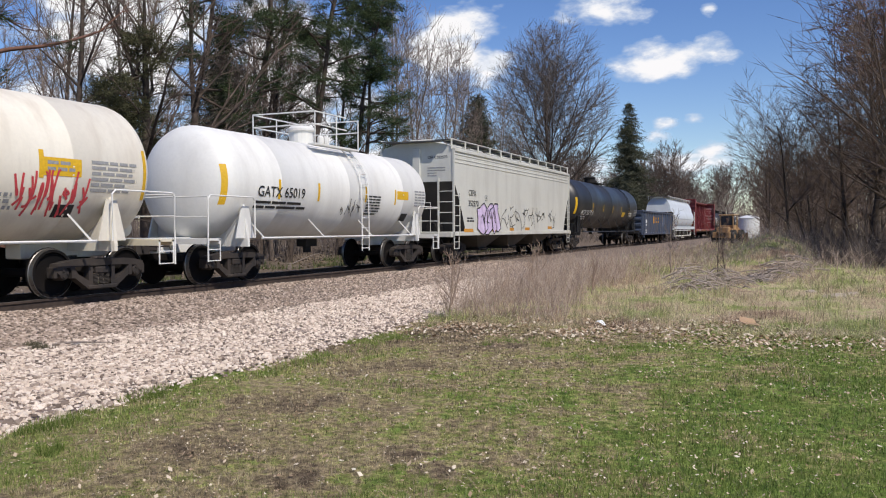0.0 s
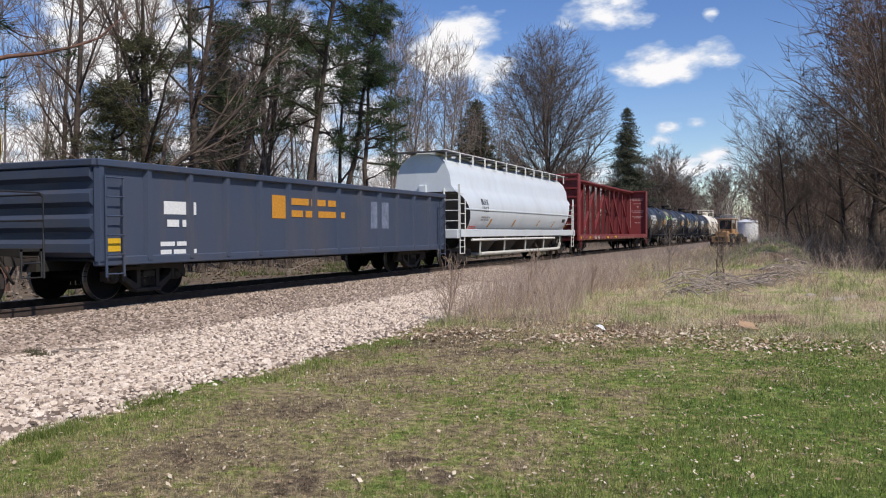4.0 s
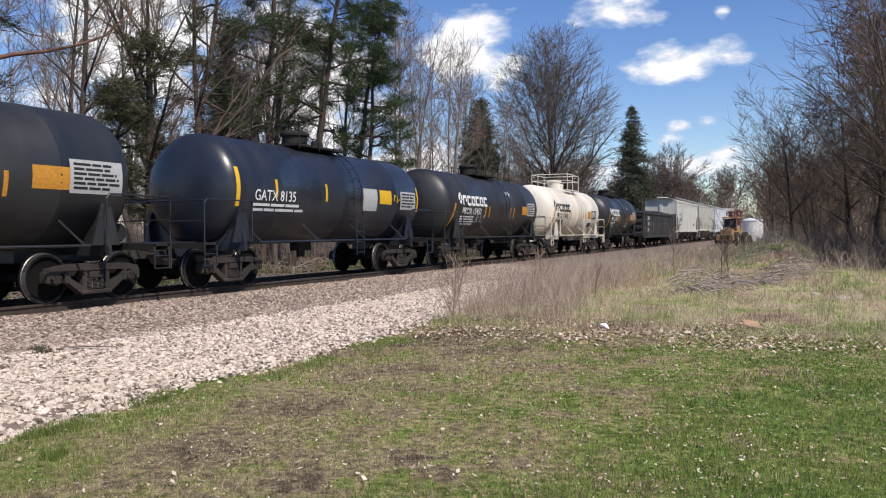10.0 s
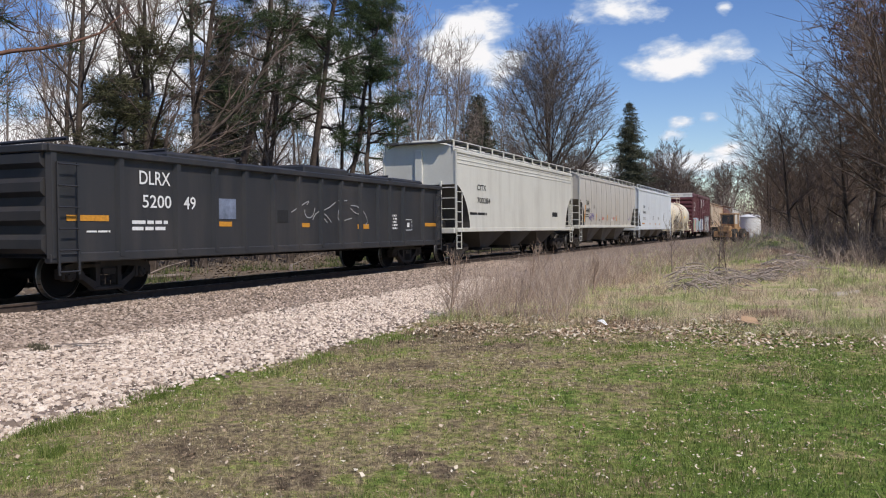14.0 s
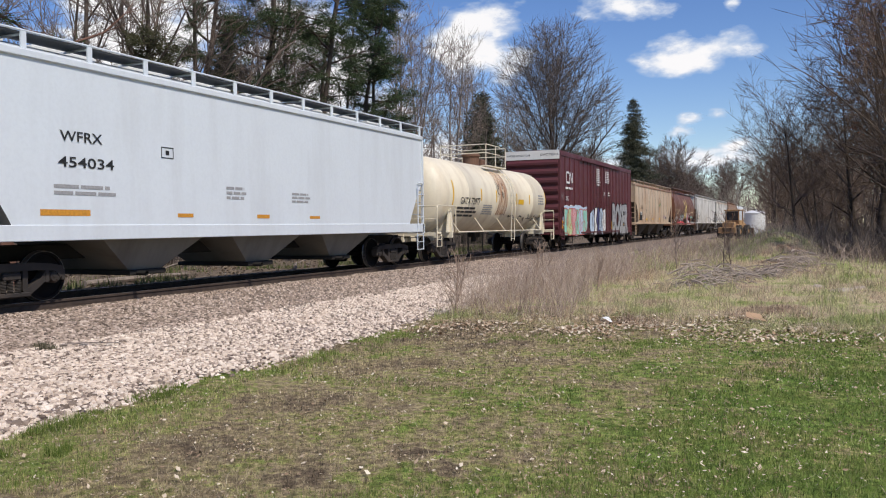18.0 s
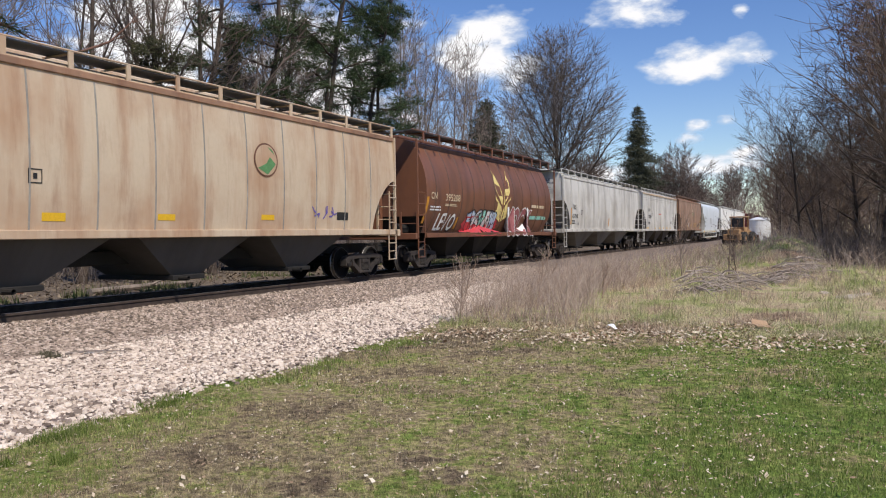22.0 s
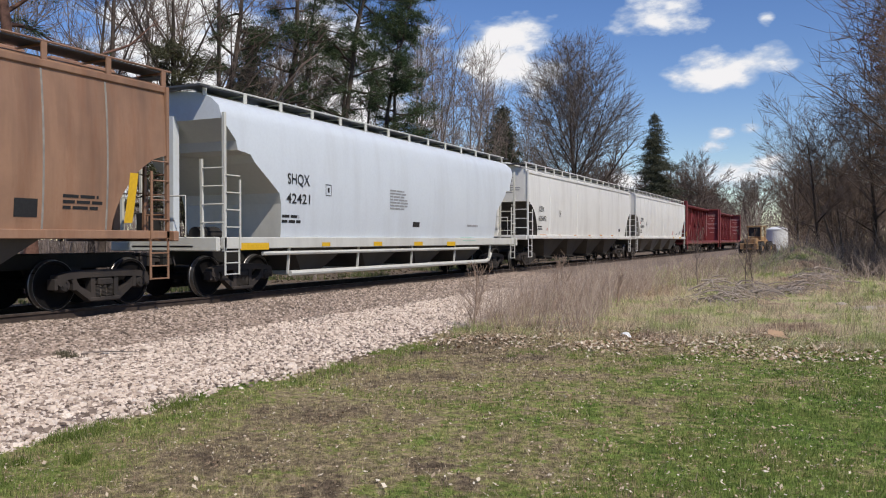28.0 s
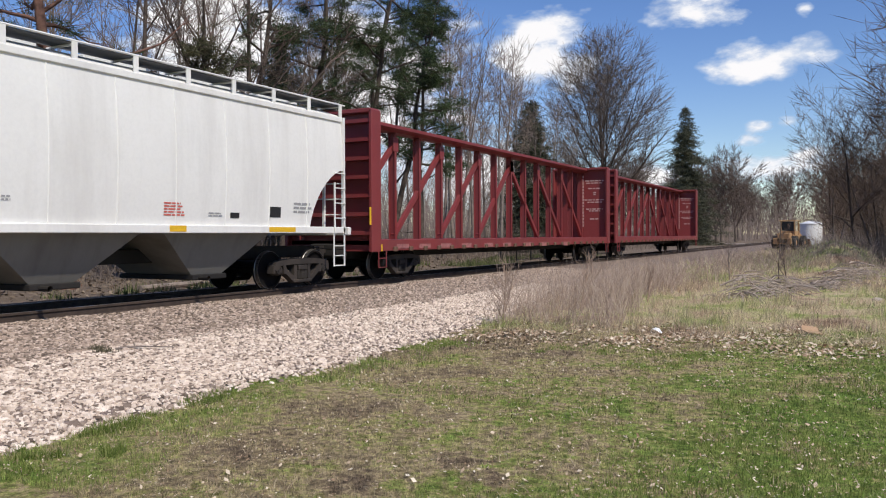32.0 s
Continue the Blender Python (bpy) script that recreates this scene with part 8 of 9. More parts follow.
def stems(name, spots, heights, r, lean, mat, label, seed=1, forks=2):
    """Thin bare stems, each with a few side shoots, joined into one."""
    rng = np.random.default_rng(seed)
    segs = []
    for p, h in zip(spots, heights):
        d = np.array([rng.normal(0, lean), rng.normal(0, lean), 1.0])
        d /= np.linalg.norm(d)
        m = p + d * h * 0.55
        t = m + (d + rng.normal(0, 0.16, 3)) * h * 0.45
        segs += [(p, m, r, r * 0.75), (m, t, r * 0.75, r * 0.3)]
        for _ in range(forks):
            q = p + d * h * rng.uniform(0.3, 0.9)
            e = q + (d + rng.normal(0, 0.55, 3)) * h * rng.uniform(0.15, 0.35)
            segs.append((q, e, r * 0.5, r * 0.25))
    A = np.array([s[0] for s in segs])
    B = np.array([s[1] for s in segs])
    ra, rb = np.array([s[2] for s in segs]), np.array([s[3] for s in segs])
    d = B - A
    d /= np.linalg.norm(d, axis=1)[:, None] + 1e-9
    s = np.cross(d, [0.31, 0.22, 0.92])
    s /= np.linalg.norm(s, axis=1)[:, None] + 1e-9
    u = np.cross(s, d)
    vs = []
    for P, R in ((A, ra), (B, rb)):
        for k in range(3):
            t = k * 2.0944
            vs.append(P + (s * math.cos(t) + u * math.sin(t)) * R[:, None])
    v = np.stack(vs, 1)
    f = np.array([(0, 1, 4, 3), (1, 2, 5, 4), (2, 0, 3, 5)])
    f = (f[None] + np.arange(len(segs))[:, None, None] * 6).reshape(-1, 4)
    me = from_arrays(name, v, f, mat)
    return tagged(new(name, me), label, "brush", kind="stuff")


def leaf_litter(name, xy, size, mat, label, seed=1):
    rng = np.random.default_rng(seed)
    n = len(xy)
    z = np.array([height(x, y) for x, y in xy]) + rng.uniform(0.008, 0.035, n)
    a = rng.uniform(0, 6.283, n)
    u = np.stack([np.cos(a), np.sin(a), rng.normal(0, 0.3, n)], 1) * size[:, None]
    w = np.stack([-np.sin(a), np.cos(a), rng.normal(0, 0.3, n)], 1) * (size * 0.62)[:, None]
    c = np.column_stack([xy, z])
    up = np.zeros((n, 3))
    up[:, 2] = size * rng.uniform(0.1, 0.5, n)
    v = np.stack([c - u, c - w * 0.9 + up * 0.4, c + u * 0.9 + up, c + w + up * 0.3], 1)
    f = np.arange(4 * n).reshape(-1, 4)
    tri = np.concatenate([f[:, [0, 1, 2]], f[:, [0, 2, 3]]])
    me = from_arrays(name, v, tri, mat)
    return tagged(new(name, me), label, "leaves", kind="stuff")


def patchiness(x, y, k=1.0, o=0.0):
    return noise.noise((x * k + o, y * k - o, o)) + 0.5 * noise.noise((x * k * 2.7 + o, y * k * 2.7, 3.1 + o))


def build_grass():
    rng = np.random.default_rng(8)

    def scatter(n, y0, y1, xa, xb, power, keep):
        out = []
        for _ in range(n):
            y = y0 + (y1 - y0) * rng.random() ** power
            x = xa(y) + (xb(y) - xa(y)) * rng.random()
            if keep(x, y):
                out.append((x, y, height(x, y) - 0.005))
        return np.array(out)
    right = lambda y: 0.10 * y + 1.0
    # mown lawn: tufts and blades where it is lush, moss and straw between, bare soil here and there
    bare = lambda x, y: patchiness(x, y, 1.1, 21) > 0.42
    rich = lambda x, y: patchiness(x, y, 0.42, 4) + 0.16 * min(1.5, max(-1.5, x + 1.6)) * min(1, 7 / y)
    verge = lambda x, y: x < gravel_edge(y) + 0.9 + 0.4 * patchiness(x, y, 0.9) and y < 9.5
    g = scatter(230000, 3.4, 14.5, gravel_edge, right, 1.55, lambda x, y: rng.random() < 0.75 and not bare(x, y))
    far = g[:, 1] / 5
    blades("lawn_grass", g, rng.uniform(0.012, 0.042, len(g)) * np.where(g[:, 0] < -4.6, 1.5, 1.0), 0.0058 * far ** 0.85 * rng.uniform(0.6, 1.6, len(g)), 0.75, M_turf, "short patchy lawn of grass, moss and straw", seed=2)
    c = scatter(3400, 3.4, 13.0, gravel_edge, right, 1.4, lambda x, y: verge(x, y) or rich(x, y) > 0.05)
    c = np.repeat(c, 26, 0)
    c[:, :2] += rng.normal(0, 0.055, (len(c), 2))
    blades("grass_tufts", c, rng.uniform(0.02, 0.06, len(c)), 0.006 * rng.uniform(0.7, 1.5, len(c)) * (c[:, 1] / 5) ** 0.7, 0.7, M_tuft, "darker tufts standing above the lawn", seed=12)
    # the long verge along the gravel, and the lush lawn
    near_edge = lambda y: gravel_edge(y) - 0.05
    g = scatter(26000, 3.5, 6.8, near_edge, lambda y: gravel_edge(y) + 0.85, 1.0, lambda x, y: patchiness(x, y, 1.3, 31) > 0.9 * (x - gravel_edge(y)) - 0.08)
    blades("verge_grass", g, rng.uniform(0.03, 0.11, len(g)), 0.006 * rng.uniform(0.6, 1.5, len(g)), 0.6, M_grass, "long dark green grass along the gravel's edge", seed=41)
    g = scatter(9000, 6.5, 12.5, near_edge, lambda y: gravel_edge(y) + 0.6, 1.0, lambda x, y: patchiness(x, y, 1.0, 33) > 0.15)
    blades("verge_grass", g, rng.uniform(0.03, 0.10, len(g)), 0.009 * rng.uniform(0.6, 1.5, len(g)), 0.7, M_tuft, "tufts of green grass along the gravel's edge", seed=42)
    g = scatter(52000, 3.6, 9.5, lambda y: -2.6, right, 1.3, lambda x, y: patchiness(x, y, 0.8, 35) + 0.22 * (x + 1.2) + 0.09 * (6.5 - y) > 0.05)
    blades("lush_grass", g, rng.uniform(0.02, 0.065, len(g)), 0.0055 * rng.uniform(0.6, 1.6, len(g)) * (g[:, 1] / 5) ** 0.6, 0.7, M_tuft, "fresh green grass in the lush part of the lawn", seed=43)
    g = scatter(11000, 3.5, 13.5, lambda y: gravel_edge(y) + 0.2, right, 1.35, lambda x, y: patchiness(x, y, 1.2, 37) > -0.15)
    blades("straw", g, rng.uniform(0.03, 0.10, len(g)), 0.005 * rng.uniform(0.7, 1.6, len(g)) * (g[:, 1] / 5) ** 0.6, 1.2, M_thatch, "dead straw lying in the lawn", seed=44)
    # rough zone beyond the lawn
    edge = lambda y: gravel_edge(y) + 0.1
    wide = lambda y: 0.10 * y + 1.5
    g = scatter(46000, 12.6, 40, edge, wide, 1.5, lambda x, y: rng.random() < 0.75 + patchiness(x, y, 0.4, 2))
    blades("dry_grass", g, rng.uniform(0.04, 0.22, len(g)), 0.010 * rng.uniform(0.6, 1.5, len(g)) * (g[:, 1] / 16), 1.1, M_rough, "matted bleached dead grass with green coming through", seed=5)
    c = scatter(2300, 12.8, 36, edge, wide, 1.3, lambda x, y: patchiness(x, y, 0.5, 6) > -0.1)
    c = np.repeat(c, 18, 0)
    c[:, :2] += rng.normal(0, 0.07, (len(c), 2))
    blades("rough_grass", c, rng.uniform(0.08, 0.30, len(c)), 0.008 * rng.uniform(0.6, 1.4, len(c)) * (c[:, 1] / 16), 0.6, M_rough, "tussocks of rough dead and green grass", seed=6)
    g = scatter(16000, 34, 110, lambda y: -9.6, lambda y: 0.08 * y + 1.5, 1.4, lambda x, y: x > -8.6 + 1.5 * patchiness(x, y, 0.2))
    blades("dry_grass", g, rng.uniform(0.15, 0.5, len(g)), 0.025 * rng.uniform(0.6, 1.5, len(g)) * (g[:, 1] / 40), 0.6, M_rough, "tall bleached dead grass along the wood", seed=7)
    # tawny brush beside the gravel and under the wood
    g = scatter(3300, 13.2, 27, lambda y: gravel_edge(y) + 0.0, lambda y: gravel_edge(y) + 2.6 - 0.02 * y, 1.0, lambda x, y: patchiness(x, y, 0.5, 1) > -0.45)
    stems("brush_stems", g, rng.uniform(0.25, 0.95, len(g)), 0.0035, 0.30, M_stem, "dense bare tan weed stalks beside the gravel", 3, 3)
    g = scatter(2600, 24, 60, lambda y: gravel_edge(y) + 0.3, lambda y: 0.5 + 0.05 * y, 1.0, lambda x, y: patchiness(x, y, 0.3, 7) > -0.25)
    stems("brush_stems", g, rng.uniform(0.3, 1.0, len(g)), 0.006, 0.5, M_stem, "tangled bare brush before the wood", 4, 3)
    g = scatter(2400, 31, 90, lambda y: 1.2 - 0.10 * (y - 31), lambda y: 0.10 * y + 2.5, 1.2, lambda x, y: True)
    stems("brush_stems", g, rng.uniform(0.5, 1.9, len(g)), 0.008, 0.5, M_stem_shaded, "bare saplings and brush at the foot of the wood", 5, 4)
    # tangle on the floor of the near wood, the trees' shade put into its colour
    floor_edge = lambda y: 0.4 - 0.045 * (y - 34)
    g = scatter(2600, 34, 60, floor_edge, lambda y: 0.10 * y + 2.5, 1.3, lambda x, y: patchiness(x, y, 0.4, 9) > -0.3)
    stems("brush_stems", g, rng.uniform(0.3, 1.0, len(g)), 0.010, 0.8, M_stem_shaded, "tangled brush on the floor of the near wood, shade in its colour", 15, 4)
    xy = scatter(9000, 33, 75, floor_edge, lambda y: 0.10 * y + 2.5, 1.2, lambda x, y: True)[:, :2]
    leaf_litter("fallen_leaves", xy, rng.uniform(0.06, 0.15, len(xy)), M_leaf_shaded, "brown leaf litter under the near wood", 16)
    # weeds and litter behind the track
    g = scatter(26000, 4, 60, lambda y: -22.5, lambda y: -17.9, 1.0, lambda x, y: patchiness(x, y, 0.35, 12) > 0.22)
    blades("weeds", g, rng.uniform(0.08, 0.38, len(g)), rng.uniform(0.02, 0.045, len(g)), 0.45, M_weed, "low green weeds behind the track", seed=8)
    g = scatter(5200, 4, 110, lambda y: -40, lambda y: -20.5, 1.0, lambda x, y: True)
    stems("brush_stems", g, rng.uniform(0.6, 2.4, len(g)), 0.010, 0.3, M_stem_shaded, "bare undergrowth among the trees behind the track", 6, 3)
    # leaves
    xy = scatter(2600, 3.6, 13, lambda y: gravel_edge(y) + 0.2, right, 1.2, lambda x, y: True)[:, :2]
    xy = xy[rng.random(len(xy)) < 0.5]
    leaf_litter("fallen_leaves", xy, rng.uniform(0.010, 0.026, len(xy)), M_leaf, "scattered pale dead leaves on the lawn", 1)
    xy = scatter(16000, 3.5, 13.5, lambda y: gravel_edge(y) + 0.15, right, 1.4, lambda x, y: patchiness(x, y, 1.0, 14) > -0.1)[:, :2]
    leaf_litter("leaf_crumbs", xy, rng.uniform(0.005, 0.016, len(xy)) * (xy[:, 1] / 6) ** 0.5, M_leaf, "crumbs of dead leaf and twig in the lawn", 4)
    xy = scatter(30000, 10.8, 16.0, lambda y: gravel_edge(y) + 0.3, right, 1.0, lambda x, y: rng.random() < math.exp(-((y - 13.0 - 0.25 * x * 0.4) / 1.25) ** 2) * (0.45 + patchiness(x, y, 0.9, 5)))[:, :2]
    leaf_litter("fallen_leaves", xy, rng.uniform(0.015, 0.045, len(xy)), M_leaf, "drift of curled brown leaves along the lawn's edge", 2)
    xy = scatter(9000, 4, 60, lambda y: -34, lambda y: -18.5, 1.0, lambda x, y: True)[:, :2]
    leaf_litter("fallen_leaves", xy, rng.uniform(0.05, 0.11, len(xy)), M_leaf_shaded, "brown leaf litter on the floor of the wood", 3)


def sapling(label, x, y, h, seed, mat):
    rng = random.Random(seed)
    t = thing("sapling", label, "sapling", at=pose(x, y, height(x, y)))
    segs = skeleton_tree(rng, h, 0.022, dict(trunk=0.9, lift=0.08, clear=0.2, kids=(3, 2, 1), angle=(0.3, 0.7), ratio=0.42), 2)
    part("stem", limb_mesh("stem", [g for g in segs if g[4] == 0], mat), None, t)
    part("crown", limb_mesh("crown", [g for g in segs if g[4] > 0], mat), None, t)
    return t


def brush_pile():
    rng = random.Random(9)
    t = thing("brush_pile", "long low pile of weathered grey sticks in the dead grass", "brush pile", at=pose(0, 0, 0))
    for i in range(300):
        k = rng.random()
        off = rng.gauss(0, 0.3)
        x, y = -2.75 + 2.5 * k + off, 20.3 + 8.4 * k + rng.gauss(0, 0.4)
        crest = 0.62 * math.exp(-(off / 0.35) ** 2) * (0.6 + 0.4 * math.sin(k * 7 + 1))
        z = height(x, y) + crest * rng.random() + 0.03
        a, l = rng.uniform(0, 6.283), rng.uniform(0.4, 1.5)
        d = Vector((math.cos(a), math.sin(a), rng.gauss(0, 0.15)))
        p = Vector((x, y, z))
        bow = Vector((0, 0, 0.12 * l))
        s = Shape().tube([p - d * l * 0.5 - bow, p - d * l * 0.2, p + d * l * 0.2 + bow * 0.2, p + d * l * 0.5 - bow], rng.uniform(0.008, 0.03), 5, 0.005)
        part("stick", s, M_stick, t)
    return t


def fallen_log(x0, y0, x1, y1, r, seed):
    rng = random.Random(seed)
    a, b = Vector((x0, y0, height(x0, y0) + r)), Vector((x1, y1, height(x1, y1) + r * 0.8))
    t = thing("fallen_log", "pale barkless fallen log among weeds", "log", "fallen logs")
    m = (a + b) / 2 + Vector((rng.gauss(0, 0.1), 0, 0.04))
    part("trunk", Shape().tube([a, m, b], r, 8, r * 0.6), M_bark_pale, t, smooth=True)
    part("branch", Shape().tube([m, m + Vector((0.5, 0.7, 0.35)), m + Vector((0.8, 1.3, 0.5))], r * 0.4, 5, 0.01), M_bark_pale, t)


def loader():
    t = thing("wheel_loader", "old faded yellow wheel loader with a roofed cab", "loader", at=pose(-7.0, 86.5, 0.12, 0, 0, -14) @ Matrix.Scale(0.9, 4))
    body = Shape().box(-0.75, 0.75, -1.1, 1.6, 0.75, 1.55, 0.08).box(-0.62, 0.62, -2.1, -1.0, 0.85, 1.75, 0.1).box(-0.95, 0.95, -2.3, -2.05, 0.55, 1.2, 0.05)
    part("body", body, M_loader, t)
    grille = Shape()
    for i in range(7):
        grille.box(-0.5, 0.5, -2.34, -2.30, 0.7 + i * 0.07, 0.735 + i * 0.07)
    part("grille", grille, M_under, t)
    cab = Shape()
    for x in (-0.72, 0.72):
        for y in (-0.55, 0.75):
            cab.bar((x, y, 1.5), (x * 0.96, y, 3.0), 0.10, 0.10)
    cab.box(-0.72, 0.72, -0.5, 0.7, 1.45, 1.95, 0.03)
    part("cab_frame", cab, M_loader, t)
    part("roof", Shape().box(-0.88, 0.88, -0.75, 0.95, 3.0, 3.14, 0.05), M_loader, t)
    part("cab_glass", Shape().box(-0.66, 0.66, -0.50, -0.48, 1.98, 2.95), M_glass, t, "dark cab window")
    part("seat", Shape().box(-0.3, 0.3, 0.0, 0.5, 1.95, 2.1, 0.05).box(-0.3, 0.3, 0.42, 0.55, 2.1, 2.7, 0.05), M_under, t)
    part("exhaust", Shape().tube([(0.35, -1.5, 1.7), (0.35, -1.5, 2.6), (0.38, -1.6, 2.7)], 0.05, 8), M_rustiron, t)
    for x in (-1.0, 1.0):
        for y in (-1.35, 1.35):
            w = Shape().lathe([(x - 0.25, 0.36), (x - 0.25, 0.62), (x - 0.16, 0.72), (x + 0.16, 0.72), (x + 0.25, 0.62), (x + 0.25, 0.36)], "x", 24, (0, y, 0.70))
            wheel = part("wheel", w, M_tyre, t, "large lugged tyre")
            for i in range(18):
                a = i * 2 * math.pi / 18
                lug = Shape().bar((x - 0.24, y + 0.72 * math.cos(a), 0.70 + 0.72 * math.sin(a)), (x + 0.24, y + 0.72 * math.cos(a + 0.15), 0.70 + 0.72 * math.sin(a + 0.15)), 0.06, 0.06)
                part("tread_lug", lug, M_tyre, wheel)
            part("rim", Shape().lathe([(x - 0.2, 0.0), (x - 0.2, 0.2), (x - 0.12, 0.36), (x + 0.12, 0.36), (x + 0.2, 0.2), (x + 0.2, 0.0)], "x", 20, (0, y, 0.70)), M_loader, wheel)
    arm = Shape()
    for x in (-0.6, 0.6):
        arm.bar((x, 0.8, 1.75), (x, 2.2, 1.3), 0.12, 0.24)
        arm.bar((x, 2.2, 1.3), (x, 3.0, 0.5), 0.12, 0.22)
    part("lift_arm", arm, M_loader, t)
    part("bucket", Shape().extrude([(2.8, 0.15), (4.0, 0.12), (3.95, 0.2), (3.15, 0.35), (2.95, 0.95), (2.75, 1.1), (2.7, 0.5)], "x", -1.25, 1.25), M_rustiron, t)


def silo():
    t = thing("storage_tank", "round white metal storage tank with a low domed roof", "tank", at=pose(-6.9, 118, 0.1) @ Matrix.Scale(0.8, 4))
    part("wall", Shape().lathe([(-0.1, 1.68), (1.1, 1.68), (1.12, 1.70), (1.16, 1.70), (1.18, 1.68), (2.3, 1.68), (2.32, 1.70), (2.36, 1.70), (2.38, 1.68), (3.5, 1.68)], "z", 40), M_silo, t, smooth=True)
    part("roof", Shape().lathe([(3.48, 1.76), (3.54, 1.76), (3.80, 1.2), (3.98, 0.5), (4.02, 0.18)], "z", 40), M_silo, t, smooth=True)
    part("roof_cap", Shape().lathe([(4.0, 0.2), (4.12, 0.2), (4.16, 0.12), (4.17, 0.0)], "z", 16), M_mesh, t)
    ladder_s = Shape()
    for y in (-0.2, 0.2):
        ladder_s.tube([(1.76, y, 0), (1.76, y, 3.7)], 0.02, 5)
    for i in range(11):
        ladder_s.tube([(1.76, -0.2, 0.3 + i * 0.32), (1.76, 0.2, 0.3 + i * 0.32)], 0.014, 5)
    part("ladder", ladder_s, M_mesh, t)


def far_house():
    t = thing("house", "small distant white house with a grey gabled roof", "house", at=pose(-58, 235, 0, 0, 0, 12))
    part("wall", Shape().extrude([(-5, 0), (5, 0), (5, 3.2), (0, 5.8), (-5, 3.2)], "y", -4, 4), M_silo, t)
    roof = Shape()
    for k in (-1, 1):
        roof.put([(k * 5.5, -4.4, 2.95), (k * 5.5, 4.4, 2.95), (0, 4.4, 5.95), (0, -4.4, 5.95), (k * 5.5, -4.4, 3.1), (k * 5.5, 4.4, 3.1), (0, 4.4, 6.1), (0, -4.4, 6.1)], [(0, 1, 2, 3), (7, 6, 5, 4), (0, 4, 5, 1), (0, 3, 7, 4), (1, 5, 6, 2)])
    part("roof", roof, M_charcoal, t)
    for x in (-3.0, 0.0, 3.0):
        w = part("window", Shape().box(x - 0.6, x + 0.6, -4.08, -3.98, 1.0, 2.4), M_chalk, t)
        part("pane", Shape().box(x - 0.5, x + 0.5, -4.10, -4.07, 1.1, 2.3), M_glass, w)


def dirt_road():
    vs, fs = [], []
    pts = [(-140, 168), (-60, 150), (-30, 142), (-16.2, 138)]
    for i, (x, y) in enumerate(pts):
        vs += [(x, y - 2.6, max(height(x, y), -0.05) + 0.03), (x, y + 2.6, max(height(x, y), -0.05) + 0.03)]
    fs = [(2 * i, 2 * i + 1, 2 * i + 3, 2 * i + 2)[::-1] for i in range(len(pts) - 1)]
    solid("dirt_road", Shape().put(vs, fs), M_road, "pale dirt road leading away from the track", "road", kind="structure")


def litter_bits():
    t = thing("cardboard_scrap", "flattened tan cardboard scrap in the dead grass", "litter", at=pose(-0.76, 13.7, height(-0.76, 13.7) + 0.05, 4, 9, 30) @ Matrix.Scale(0.6, 4))
    part("sheet", Shape().box(-0.24, 0.24, -0.16, 0.16, 0.0, 0.012).put([(-0.24, 0.16, 0.006), (0.24, 0.16, 0.006), (0.2, 0.28, 0.12), (-0.2, 0.28, 0.12)], [(0, 1, 2, 3)]), M_card, t)
    t = thing("paper_scrap", "crumpled white paper scrap at the lawn's edge", "litter", at=pose(-2.98, 12.9, height(-2.98, 12.9) + 0.03))
    rng = random.Random(2)
    vs = [(0.1 * math.cos(i) * rng.uniform(0.5, 1.1), 0.1 * math.sin(i) * rng.uniform(0.5, 1.1), rng.uniform(0, 0.1)) for i in range(7)] + [(0, 0, 0.09)]
    part("sheet", Shape().put(vs, [(i, (i + 1) % 7, 7) for i in range(7)]), M_chalk, t)


